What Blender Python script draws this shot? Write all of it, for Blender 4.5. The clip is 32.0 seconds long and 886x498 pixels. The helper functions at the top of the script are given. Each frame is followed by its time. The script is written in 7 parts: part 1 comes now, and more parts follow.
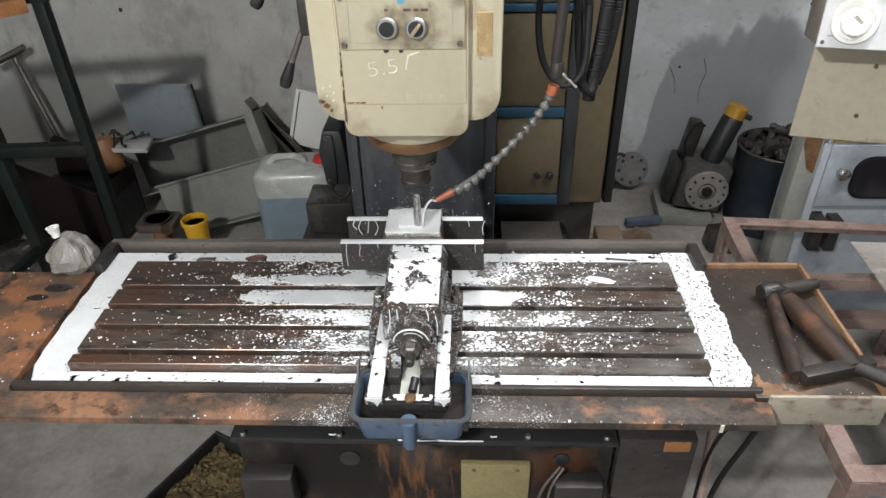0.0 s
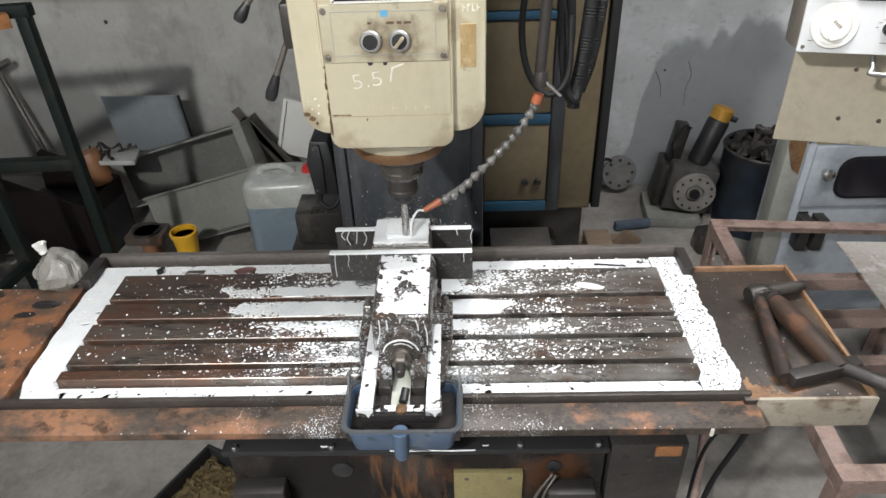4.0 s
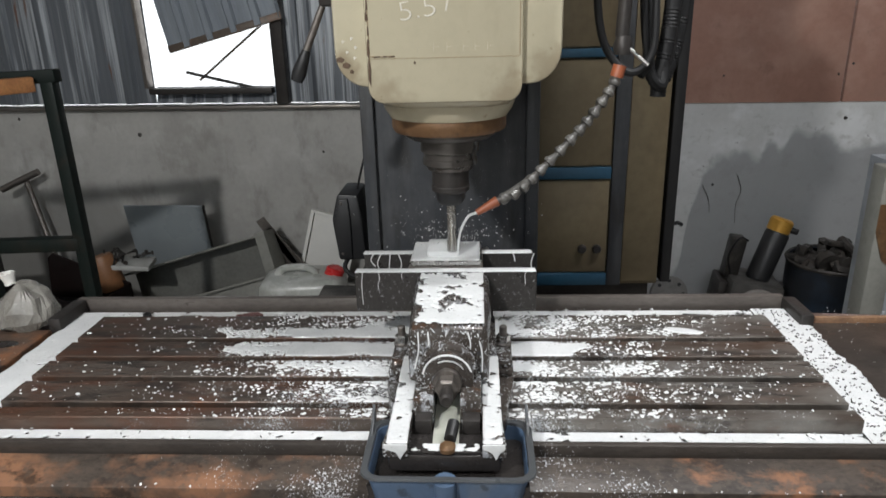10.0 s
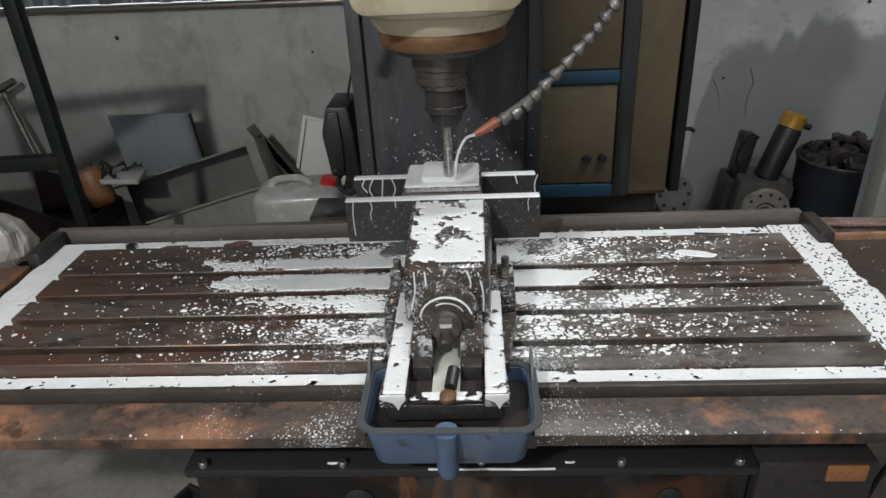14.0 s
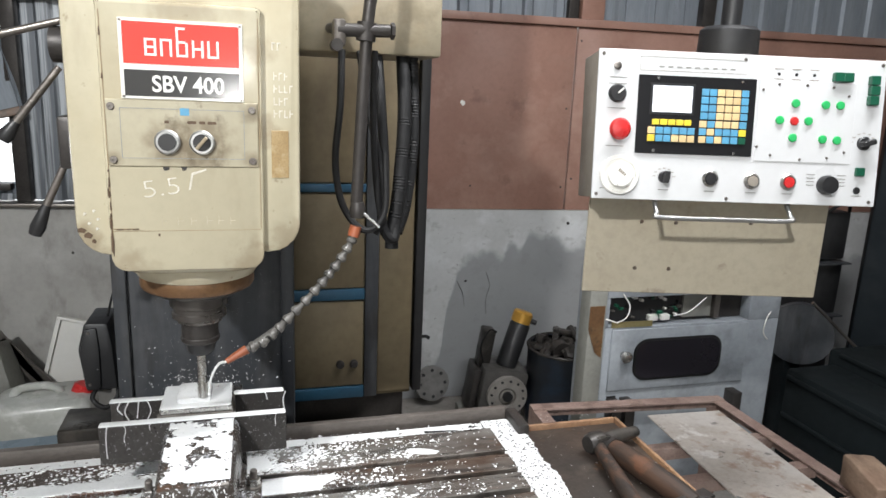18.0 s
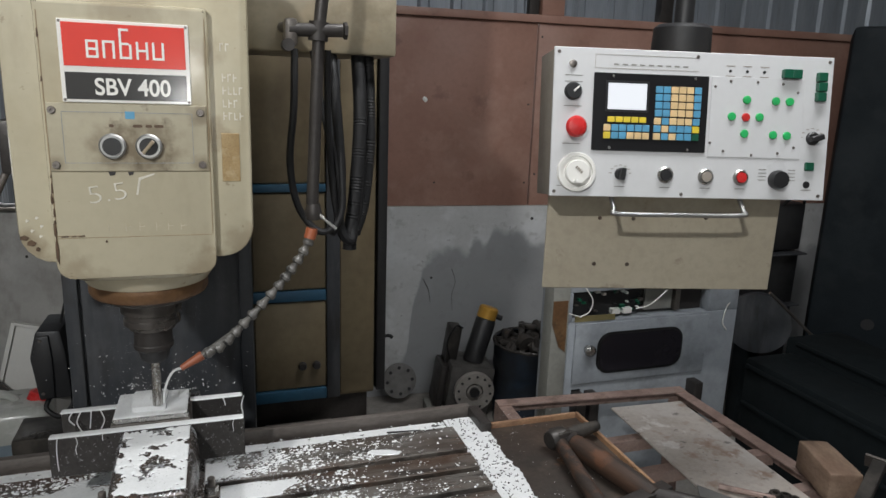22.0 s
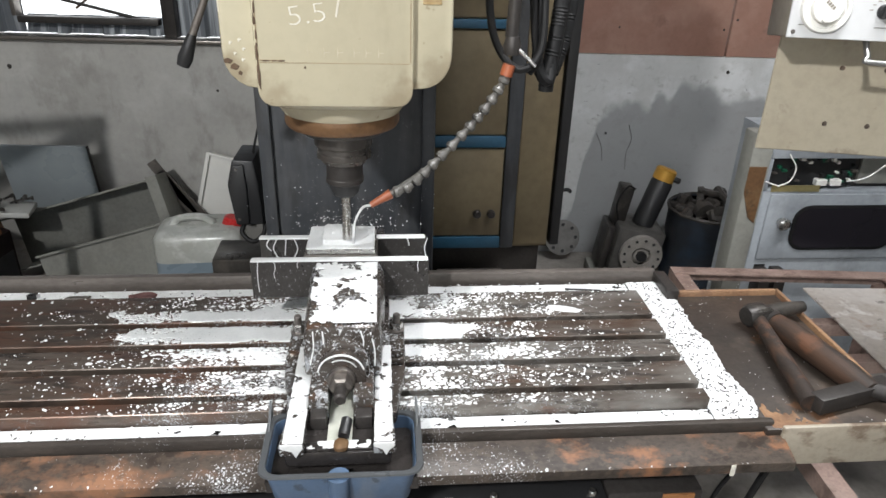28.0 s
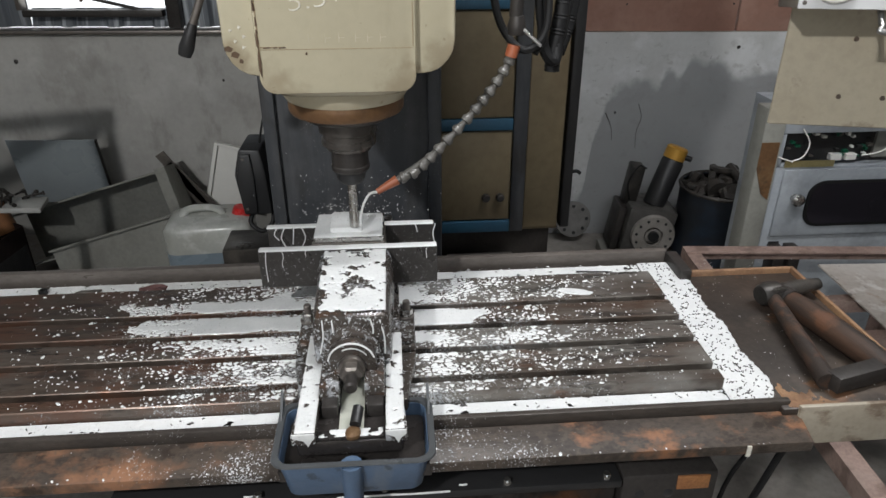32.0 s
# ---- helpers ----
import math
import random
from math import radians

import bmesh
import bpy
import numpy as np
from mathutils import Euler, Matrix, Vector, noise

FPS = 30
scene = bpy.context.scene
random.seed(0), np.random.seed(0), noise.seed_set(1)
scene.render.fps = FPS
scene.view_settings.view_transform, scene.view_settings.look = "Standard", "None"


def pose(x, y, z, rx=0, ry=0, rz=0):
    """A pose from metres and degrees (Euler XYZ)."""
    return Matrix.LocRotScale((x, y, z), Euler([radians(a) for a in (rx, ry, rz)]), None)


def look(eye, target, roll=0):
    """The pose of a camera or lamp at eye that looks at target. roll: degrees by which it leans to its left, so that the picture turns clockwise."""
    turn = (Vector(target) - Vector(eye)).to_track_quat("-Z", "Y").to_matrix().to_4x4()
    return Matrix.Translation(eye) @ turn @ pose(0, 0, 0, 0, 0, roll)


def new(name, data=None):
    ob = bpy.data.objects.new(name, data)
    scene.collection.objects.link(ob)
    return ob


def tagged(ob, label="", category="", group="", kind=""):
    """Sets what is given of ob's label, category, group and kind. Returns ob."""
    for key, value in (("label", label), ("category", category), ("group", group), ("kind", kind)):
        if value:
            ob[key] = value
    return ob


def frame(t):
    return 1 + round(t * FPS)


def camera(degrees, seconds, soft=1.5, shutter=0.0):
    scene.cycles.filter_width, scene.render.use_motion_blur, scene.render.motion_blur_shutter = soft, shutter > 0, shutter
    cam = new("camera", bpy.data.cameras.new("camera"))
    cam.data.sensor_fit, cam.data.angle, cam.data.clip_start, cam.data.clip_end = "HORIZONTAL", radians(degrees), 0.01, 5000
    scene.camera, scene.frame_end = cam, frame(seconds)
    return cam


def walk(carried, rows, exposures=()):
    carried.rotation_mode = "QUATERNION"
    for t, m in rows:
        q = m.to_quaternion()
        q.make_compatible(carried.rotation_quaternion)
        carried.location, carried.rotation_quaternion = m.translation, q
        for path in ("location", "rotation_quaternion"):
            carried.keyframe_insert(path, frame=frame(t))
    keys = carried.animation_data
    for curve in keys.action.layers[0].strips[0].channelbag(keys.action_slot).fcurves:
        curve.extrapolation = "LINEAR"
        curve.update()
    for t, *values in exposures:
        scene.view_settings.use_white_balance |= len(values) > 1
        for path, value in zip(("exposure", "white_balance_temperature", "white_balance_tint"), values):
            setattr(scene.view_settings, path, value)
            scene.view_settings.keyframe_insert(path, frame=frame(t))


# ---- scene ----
cam = camera(66.33, 32.0, shutter=0.5)
# seconds, eye, target, roll
PATH = [
    (0, (0.043, 0.021, 1.645), (-0.032, 1.666, 0.510), -1.38),
    (0.5, (0.041, 0.020, 1.639), (-0.031, 1.668, 0.509), -1.27),
    (1, (0.044, 0.020, 1.641), (-0.028, 1.669, 0.512), -1.41),
    (1.5, (0.049, 0.025, 1.648), (-0.020, 1.677, 0.523), -1.67),
    (2, (0.047, 0.022, 1.653), (-0.016, 1.673, 0.526), -1.42),
    (2.5, (0.047, 0.025, 1.653), (-0.011, 1.669, 0.515), -1.42),
    (3, (0.049, 0.024, 1.657), (-0.018, 1.668, 0.520), -1.80),
    (3.5, (0.050, 0.024, 1.656), (-0.017, 1.666, 0.516), -1.98),
    (5.5, (0.039, 0.036, 1.601), (0.058, 1.752, 0.574), -1.61),
    (6, (0.018, 0.075, 1.515), (-0.061, 1.822, 0.545), -3.27),
    (6.5, (-0.000, 0.092, 1.439), (-0.040, 2.032, 0.951), -2.66),
    (7, (-0.012, 0.090, 1.347), (-0.075, 2.077, 1.126), -2.65),
    (7.5, (-0.013, 0.078, 1.331), (-0.097, 2.068, 1.146), -3.01),
    (8, (-0.017, 0.077, 1.326), (-0.135, 2.067, 1.169), -1.35),
    (8.5, (-0.015, 0.074, 1.321), (-0.085, 2.060, 1.097), -1.09),
    (9, (-0.017, 0.105, 1.299), (-0.086, 2.074, 0.951), -1.54),
    (9.5, (-0.022, 0.136, 1.269), (-0.119, 2.060, 0.731), -1.73),
    (10, (-0.018, 0.146, 1.255), (-0.125, 2.033, 0.599), -1.56),
    (10.5, (-0.022, 0.159, 1.249), (-0.111, 2.024, 0.532), -1.71),
    (11, (-0.020, 0.161, 1.242), (-0.092, 2.013, 0.491), -1.78),
    (11.5, (-0.021, 0.161, 1.232), (-0.030, 1.990, 0.424), -1.82),
    (12, (-0.024, 0.175, 1.228), (0.007, 1.987, 0.382), -1.13),
    (12.5, (-0.024, 0.224, 1.236), (-0.045, 2.028, 0.374), -2.23),
    (13, (-0.019, 0.257, 1.259), (-0.103, 2.042, 0.361), -2.86),
    (13.5, (-0.014, 0.253, 1.264), (-0.145, 2.013, 0.323), -2.92),
    (15.5, (-0.024, 0.183, 1.324), (0.071, 1.976, 0.442), -3.17),
    (16, (-0.006, 0.175, 1.331), (0.193, 2.001, 0.540), -1.81),
    (16.5, (0.007, 0.148, 1.348), (0.318, 2.002, 0.668), -0.13),
    (17, (0.021, 0.105, 1.374), (0.474, 1.963, 0.789), 0.86),
    (17.5, (0.030, 0.077, 1.390), (0.534, 1.955, 0.921), 1.34),
    (18, (0.031, 0.064, 1.408), (0.562, 1.940, 0.963), 2.37),
    (18.5, (0.028, 0.063, 1.411), (0.587, 1.934, 0.980), 2.94),
    (19, (0.026, 0.056, 1.416), (0.567, 1.932, 0.979), 2.60),
    (19.5, (0.031, 0.066, 1.412), (0.590, 1.936, 0.976), 2.64),
    (20, (0.039, 0.063, 1.413), (0.590, 1.932, 0.963), 1.89),
    (20.5, (0.042, 0.065, 1.414), (0.625, 1.924, 0.959), 1.92),
    (21, (0.050, 0.068, 1.415), (0.676, 1.909, 0.949), 2.52),
    (21.5, (0.050, 0.065, 1.416), (0.663, 1.913, 0.962), 2.28),
    (22, (0.051, 0.064, 1.417), (0.670, 1.911, 0.961), 2.01),
    (22.5, (0.052, 0.058, 1.420), (0.683, 1.905, 0.983), 2.04),
    (23, (0.052, 0.059, 1.420), (0.681, 1.905, 0.977), 2.00),
    (23.5, (0.056, 0.057, 1.420), (0.678, 1.904, 0.970), 1.81),
    (24, (0.053, 0.058, 1.420), (0.669, 1.907, 0.968), 1.93),
    (24.5, (0.051, 0.059, 1.419), (0.647, 1.911, 0.957), 1.95),
    (26.5, (0.024, 0.103, 1.388), (0.384, 1.955, 0.723), 2.10),
    (27, (0.017, 0.122, 1.381), (0.301, 1.951, 0.623), 2.05),
    (27.5, (0.013, 0.140, 1.377), (0.213, 1.943, 0.536), 1.66),
    (28, (0.003, 0.153, 1.376), (0.170, 1.946, 0.506), 1.71),
    (28.5, (0.003, 0.159, 1.375), (0.137, 1.938, 0.470), 0.97),
    (29, (0.002, 0.161, 1.375), (0.129, 1.936, 0.462), 0.84),
    (29.5, (0.001, 0.158, 1.378), (0.121, 1.940, 0.477), 0.85),
    (30, (0.002, 0.159, 1.376), (0.112, 1.933, 0.458), 0.41),
    (30.5, (0.004, 0.165, 1.368), (0.130, 1.923, 0.423), 0.43),
    (31, (0.007, 0.164, 1.366), (0.140, 1.925, 0.428), 0.44),
    (31.5, (0.010, 0.161, 1.372), (0.141, 1.926, 0.440), -0.03),
    (32, (0.009, 0.162, 1.373), (0.141, 1.937, 0.462), -0.14),
]
walk(cam, [(t, look(eye, target, roll)) for t, eye, target, roll in PATH],
     exposures=[(0, -0.1), (3, -0.05), (6, 0.05), (7, -0.1), (8, -0.1), (8.5, -0.45), (9, -1.05), (10, -0.5), (11, -0.85), (12, -0.82), (13, -0.92), (15.5, -0.02), (16, 0.08), (18, 0.05),
                (19, -0.45), (20, -0.65), (21, -0.88), (22, -0.86), (24, -0.83), (26.5, -0.2), (27, -0.05), (28, 0.02), (29, -0.12), (30, -0.75), (31, -0.9), (32, -0.6)])

# world: overcast daylight from behind the camera, through an assumed open front of the workshop
world = bpy.data.worlds.new("sky")
scene.world = world
world.use_nodes = True
wn, wl = world.node_tree.nodes, world.node_tree.links
sky = wn.new("ShaderNodeTexSky")
sky.sky_type = "NISHITA"
sky.sun_disc = False
sky.sun_elevation, sky.sun_rotation = radians(50), radians(200)
wl.new(sky.outputs[0], wn["Background"].inputs[0])
wn["Background"].inputs[1].default_value = 0.12

sun = new("sun", bpy.data.lights.new("sun", "SUN"))
sun.data.energy, sun.data.angle, sun.data.color = 1.0, radians(15), (1.0, 0.97, 0.93)
sun.matrix_world = look((-3, 6, 8), (0, 0, 0))


def area(name, eye, target, sx, sy, watts, colour):
    ob = new(name, bpy.data.lights.new(name, "AREA"))
    ob.data.shape, ob.data.size, ob.data.size_y, ob.data.energy, ob.data.color = "RECTANGLE", sx, sy, watts, colour
    ob.matrix_world = look(eye, target)
    return ob


# soft daylight fill from behind the camera, added as from an assumed, unseen doorway
area("front_fill_daylight", (-0.6, -3.4, 1.9), (0, 1.5, 0.9), 3.6, 2.4, 36, (0.93, 0.97, 1.0))
# tube lamp under the roof, over and in front of the machine
area("tube_lamp_light", (0.95, 1.0, 2.95), (0.9, 1.3, 0.0), 1.5, 0.14, 80, (0.97, 0.98, 1.0))
# bulb under the roof behind the camera, whose light throws the rack's shadow on the wall
area("bulb_light", (-1.215, -1.05, 2.80), (-0.3, 1.6, 0.8), 0.12, 0.12, 105, (0.98, 0.98, 0.97))

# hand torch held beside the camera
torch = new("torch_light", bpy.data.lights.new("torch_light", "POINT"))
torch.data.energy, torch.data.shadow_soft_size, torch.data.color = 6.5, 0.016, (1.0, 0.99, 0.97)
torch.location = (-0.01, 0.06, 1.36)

# ---- materials ----
MATS = {}


def rgb(c):
    return (*c, 1.0)


def surf(name, base, dark=None, rough=0.6, metal=0.0, scale=6.0, amount=0.5, fine=0.25, bump=0.15, stain=None,
         stain_scale=2.5, stain_amount=0.5, rough_var=0.15, spec=0.5, coat=0.0, streak=(1, 1, 1), fine_scale=None):
    """A worn surface: base and dark patches, a fine grain, stains of another colour, uneven gloss and relief."""
    m = bpy.data.materials.new(name)
    m.use_nodes = True
    n, l = m.node_tree.nodes, m.node_tree.links
    b = n["Principled BSDF"]
    co = n.new("ShaderNodeTexCoord")
    mp = n.new("ShaderNodeMapping")
    mp.inputs["Scale"].default_value = streak
    l.new(co.outputs["Object"], mp.inputs[0])
    oi = n.new("ShaderNodeObjectInfo")
    off = n.new("ShaderNodeVectorMath")
    off.operation = "MULTIPLY_ADD"
    off.inputs[1].default_value = (1, 1, 1)
    l.new(mp.outputs[0], off.inputs[0])
    sc = n.new("ShaderNodeVectorMath")
    sc.operation = "SCALE"
    sc.inputs[0].default_value = (7.0, 5.0, 3.0)
    l.new(oi.outputs["Random"], sc.inputs["Scale"])
    l.new(sc.outputs[0], off.inputs[2])

    def tex(s, detail, rough_):
        t = n.new("ShaderNodeTexNoise")
        t.inputs["Scale"].default_value, t.inputs["Detail"].default_value, t.inputs["Roughness"].default_value = s, detail, rough_
        l.new(off.outputs[0], t.inputs["Vector"])
        return t

    def ramp(src, a, z):
        r = n.new("ShaderNodeMapRange")
        r.inputs[1].default_value, r.inputs[2].default_value = a, z
        l.new(src, r.inputs[0])
        return r.outputs[0]

    def mix(fac, a, c, k=1.0, mode="MIX"):
        x = n.new("ShaderNodeMix")
        x.data_type, x.blend_type = "RGBA", mode
        if k != 1.0:
            q = n.new("ShaderNodeMath")
            q.operation = "MULTIPLY"
            q.inputs[1].default_value = k
            l.new(fac, q.inputs[0])
            fac = q.outputs[0]
        l.new(fac, x.inputs[0])
        for v, sock in ((a, x.inputs[6]), (c, x.inputs[7])):
            if isinstance(v, tuple):
                sock.default_value = rgb(v)
            else:
                l.new(v, sock)
        return x.outputs[2]

    big, small = tex(scale, 5, 0.6), tex(fine_scale or scale * 14, 3, 0.65)
    dark = dark or tuple(v * 0.55 for v in base)
    col = mix(ramp(big.outputs[0], 0.38, 0.68), base, dark, amount)
    col = mix(ramp(small.outputs[0], 0.42, 0.72), col, tuple(v * 0.35 for v in dark), fine)
    if stain:
        st = tex(stain_scale, 6, 0.62)
        col = mix(ramp(st.outputs[0], 0.52, 0.64), col, stain, stain_amount)
    l.new(col, b.inputs["Base Color"])
    q = n.new("ShaderNodeMapRange")
    q.inputs[1].default_value, q.inputs[2].default_value = 0.3, 0.7
    q.inputs[3].default_value, q.inputs[4].default_value = max(0.03, rough - rough_var), min(1, rough + rough_var)
    l.new(big.outputs[0], q.inputs[0])
    l.new(q.outputs[0], b.inputs["Roughness"])
    b.inputs["Metallic"].default_value = metal
    b.inputs["Specular IOR Level"].default_value = spec
    b.inputs["Coat Weight"].default_value = coat
    if bump:
        u = n.new("ShaderNodeBump")
        u.inputs["Strength"].default_value, u.inputs["Distance"].default_value = bump, 0.004
        l.new(small.outputs[0], u.inputs["Height"])
        l.new(u.outputs[0], b.inputs["Normal"])
    MATS[name] = m
    return m


def glow(name, colour, strength):
    m = bpy.data.materials.new(name)
    m.use_nodes = True
    b = m.node_tree.nodes["Principled BSDF"]
    b.inputs["Base Color"].default_value = rgb((0.02, 0.02, 0.02))
    b.inputs["Emission Color"].default_value = rgb(colour)
    b.inputs["Emission Strength"].default_value = strength
    return m


cream = surf("cream_enamel", (0.50, 0.455, 0.335), (0.40, 0.355, 0.25), rough=0.21, rough_var=0.05, scale=2.5, amount=0.5, fine=0.06, bump=0.04, stain=(0.34, 0.26, 0.15), stain_scale=5, stain_amount=0.14, fine_scale=60)
cream_dirty = surf("cream_grimy", (0.275, 0.24, 0.17), (0.18, 0.15, 0.10), rough=0.5, scale=5, amount=0.6, fine=0.15, bump=0.08, stain=(0.24, 0.17, 0.09), stain_scale=6, stain_amount=0.4)
beige_sheet = surf("beige_sheet", (0.44, 0.395, 0.305), (0.34, 0.29, 0.21), rough=0.5, scale=4, amount=0.5, fine=0.15, bump=0.06, stain=(0.30, 0.21, 0.12), stain_scale=3.5, stain_amount=0.35)
cabinet_beige = surf("cabinet_beige", (0.172, 0.134, 0.078), (0.10, 0.078, 0.045), rough=0.55, scale=3, amount=0.7, fine=0.2, bump=0.05, stain=(0.12, 0.09, 0.05), stain_scale=3, stain_amount=0.35)
blue_paint = surf("blue_paint", (0.022, 0.085, 0.145), (0.012, 0.045, 0.08), rough=0.5, scale=8, amount=0.6, fine=0.2)
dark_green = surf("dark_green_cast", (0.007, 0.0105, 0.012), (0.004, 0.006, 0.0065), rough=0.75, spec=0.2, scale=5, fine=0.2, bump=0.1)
column_dark = surf("oily_dark_column", (0.046, 0.050, 0.056), (0.026, 0.028, 0.033), rough=0.5, scale=3, amount=0.7, fine=0.2, bump=0.06, stain=(0.10, 0.10, 0.10), stain_scale=9, stain_amount=0.2)
black = surf("black_plastic", (0.018, 0.018, 0.019), rough=0.45, scale=12, fine=0.1, bump=0.04)
black_rubber = surf("black_rubber", (0.008, 0.008, 0.0085), rough=0.62, spec=0.3, scale=20, fine=0.2, bump=0.1)
iron = surf("oily_cast_iron", (0.138, 0.113, 0.095), (0.06, 0.045, 0.036), rough=0.30, metal=0.45, scale=7, amount=0.7, fine=0.35, bump=0.10, stain=(0.105, 0.055, 0.032), stain_scale=4.0, stain_amount=0.5, streak=(0.35, 1.6, 1))
iron_dark = surf("dark_iron", (0.052, 0.047, 0.044), (0.024, 0.021, 0.020), rough=0.48, metal=0.4, scale=9, amount=0.6, fine=0.3, bump=0.12)
iron_wet = surf("wet_dark_iron", (0.05, 0.045, 0.043), (0.025, 0.022, 0.021), rough=0.22, metal=0.35, scale=12, amount=0.6, fine=0.3, bump=0.2)
rusty = surf("rusty_brown_steel", (0.125, 0.098, 0.08), (0.06, 0.045, 0.036), rough=0.42, metal=0.25, scale=6, amount=0.7, fine=0.3, bump=0.12, stain=(0.34, 0.16, 0.075), stain_scale=3.4, stain_amount=0.5, streak=(0.8, 1.4, 1))
# the lighter mottles stand in for uneven reflections on the tray
tray_brown = surf("dark_tray_steel", (0.060, 0.048, 0.040), (0.026, 0.021, 0.018), rough=0.42, metal=0.2, scale=8, amount=0.7, fine=0.3, bump=0.12, stain=(0.15, 0.115, 0.09), stain_scale=6, stain_amount=0.45)
worn_steel = surf("worn_lip_steel", (0.17, 0.15, 0.135), (0.08, 0.068, 0.06), rough=0.4, metal=0.25, scale=10, amount=0.7, fine=0.3, bump=0.12, streak=(0.4, 1, 1))
dark_red = surf("dark_red_box", (0.011, 0.006, 0.0055), (0.005, 0.0035, 0.0035), rough=0.6, spec=0.25, scale=8, fine=0.2, bump=0.1)
rust = surf("orange_rust", (0.34, 0.15, 0.05), (0.18, 0.07, 0.03), rough=0.75, scale=14, amount=0.7, fine=0.4, bump=0.3)
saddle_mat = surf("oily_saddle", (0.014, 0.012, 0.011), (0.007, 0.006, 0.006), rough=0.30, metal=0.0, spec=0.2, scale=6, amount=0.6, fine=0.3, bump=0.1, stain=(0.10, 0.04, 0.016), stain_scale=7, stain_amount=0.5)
steel = surf("bright_steel", (0.50, 0.49, 0.47), (0.32, 0.31, 0.30), rough=0.25, metal=0.95, scale=20, amount=0.4, fine=0.15, bump=0.05)
steel_dull = surf("dull_steel", (0.24, 0.22, 0.20), (0.14, 0.12, 0.11), rough=0.4, metal=0.8, scale=14, amount=0.6, fine=0.3, bump=0.12)
chuck_mat = surf("blackened_chuck", (0.15, 0.138, 0.127), (0.075, 0.068, 0.062), rough=0.32, metal=0.75, scale=18, amount=0.5, fine=0.2, bump=0.06)
pale_metal = surf("dusty_pale_metal", (0.33, 0.31, 0.285), (0.17, 0.15, 0.135), rough=0.5, metal=0.2, scale=14, amount=0.6, fine=0.2, bump=0.08)
bronze = surf("rusted_ring", (0.19, 0.105, 0.05), (0.11, 0.055, 0.028), rough=0.45, metal=0.35, scale=10, amount=0.6, fine=0.25, bump=0.1, stain=(0.30, 0.22, 0.12), stain_scale=9, stain_amount=0.3)
grey_cabinet = surf("grey_blue_paint", (0.31, 0.335, 0.36), (0.24, 0.26, 0.285), rough=0.5, scale=4, amount=0.5, fine=0.15, bump=0.05, stain=(0.12, 0.13, 0.14), stain_scale=9, stain_amount=0.25)
panel_white = surf("panel_white", (0.58, 0.585, 0.59), (0.52, 0.52, 0.52), rough=0.4, scale=4, amount=0.4, fine=0.04, bump=0.02)
panel_side = surf("panel_grey_side", (0.30, 0.27, 0.23), (0.20, 0.17, 0.14), rough=0.5, scale=6, amount=0.5, fine=0.15)
frame_brown = surf("red_oxide_angle_iron", (0.33, 0.235, 0.20), (0.19, 0.125, 0.105), rough=0.6, metal=0.1, scale=9, amount=0.7, fine=0.3, bump=0.12, stain=(0.30, 0.24, 0.21), stain_scale=8, stain_amount=0.35)
wood = surf("old_wood", (0.22, 0.155, 0.105), (0.12, 0.08, 0.055), rough=0.7, scale=5, amount=0.7, fine=0.3, bump=0.2, streak=(0.4, 4, 4))
block_wood = surf("rust_stained_timber", (0.27, 0.19, 0.135), (0.16, 0.095, 0.06), rough=0.7, scale=9, amount=0.7, fine=0.35, bump=0.25, stain=(0.10, 0.055, 0.035), stain_scale=11, stain_amount=0.5, streak=(1, 0.4, 1))
blue_black = surf("blue_black_enamel", (0.009, 0.013, 0.016), (0.005, 0.0075, 0.0095), rough=0.7, spec=0.2, scale=4, amount=0.6, fine=0.15, bump=0.05, stain=(0.024, 0.027, 0.029), stain_scale=6, stain_amount=0.3)
pointer_tan = surf("worn_tan_plastic", (0.34, 0.28, 0.19), (0.2, 0.16, 0.1), rough=0.5, scale=40, amount=0.5)
chrome = surf("dull_chrome", (0.40, 0.40, 0.39), (0.30, 0.30, 0.29), rough=0.45, metal=0.9, scale=14, amount=0.4, fine=0.05, bump=0.0)
wood_dark = surf("oily_dark_wood", (0.032, 0.022, 0.017), (0.014, 0.010, 0.008), rough=0.62, scale=6, amount=0.6, fine=0.3, bump=0.2, streak=(5, 0.5, 5), stain=(0.11, 0.05, 0.025), stain_scale=4, stain_amount=0.4)
concrete = surf("workshop_floor", (0.31, 0.288, 0.265), (0.185, 0.168, 0.15), rough=0.7, scale=3.2, amount=0.7, fine=0.25, bump=0.2, stain=(0.10, 0.09, 0.08), stain_scale=1.7, stain_amount=0.5)
coolant = surf("milky_coolant", (0.73, 0.74, 0.74), (0.60, 0.615, 0.62), rough=0.12, scale=26, amount=0.6, fine=0.10, bump=0.05, rough_var=0.05, fine_scale=260)
blue_tub = surf("blue_plastic_tub", (0.085, 0.135, 0.215), (0.055, 0.09, 0.155), rough=0.42, scale=9, amount=0.5, fine=0.12, bump=0.06, stain=(0.05, 0.06, 0.08), stain_scale=6, stain_amount=0.35)
tub_rim = surf("tub_rim_grey", (0.075, 0.08, 0.085), (0.035, 0.038, 0.04), rough=0.4, scale=10, amount=0.5, fine=0.15, bump=0.06)
white_plastic = surf("jug_plastic", (0.42, 0.43, 0.40), (0.32, 0.33, 0.31), rough=0.35, scale=7, amount=0.5, fine=0.1, bump=0.03, stain=(0.25, 0.24, 0.2), stain_scale=5, stain_amount=0.3)
jug_liquid = surf("jug_blue_grey", (0.20, 0.25, 0.29), (0.16, 0.20, 0.24), rough=0.3, scale=5, amount=0.5, fine=0.05, bump=0.02)
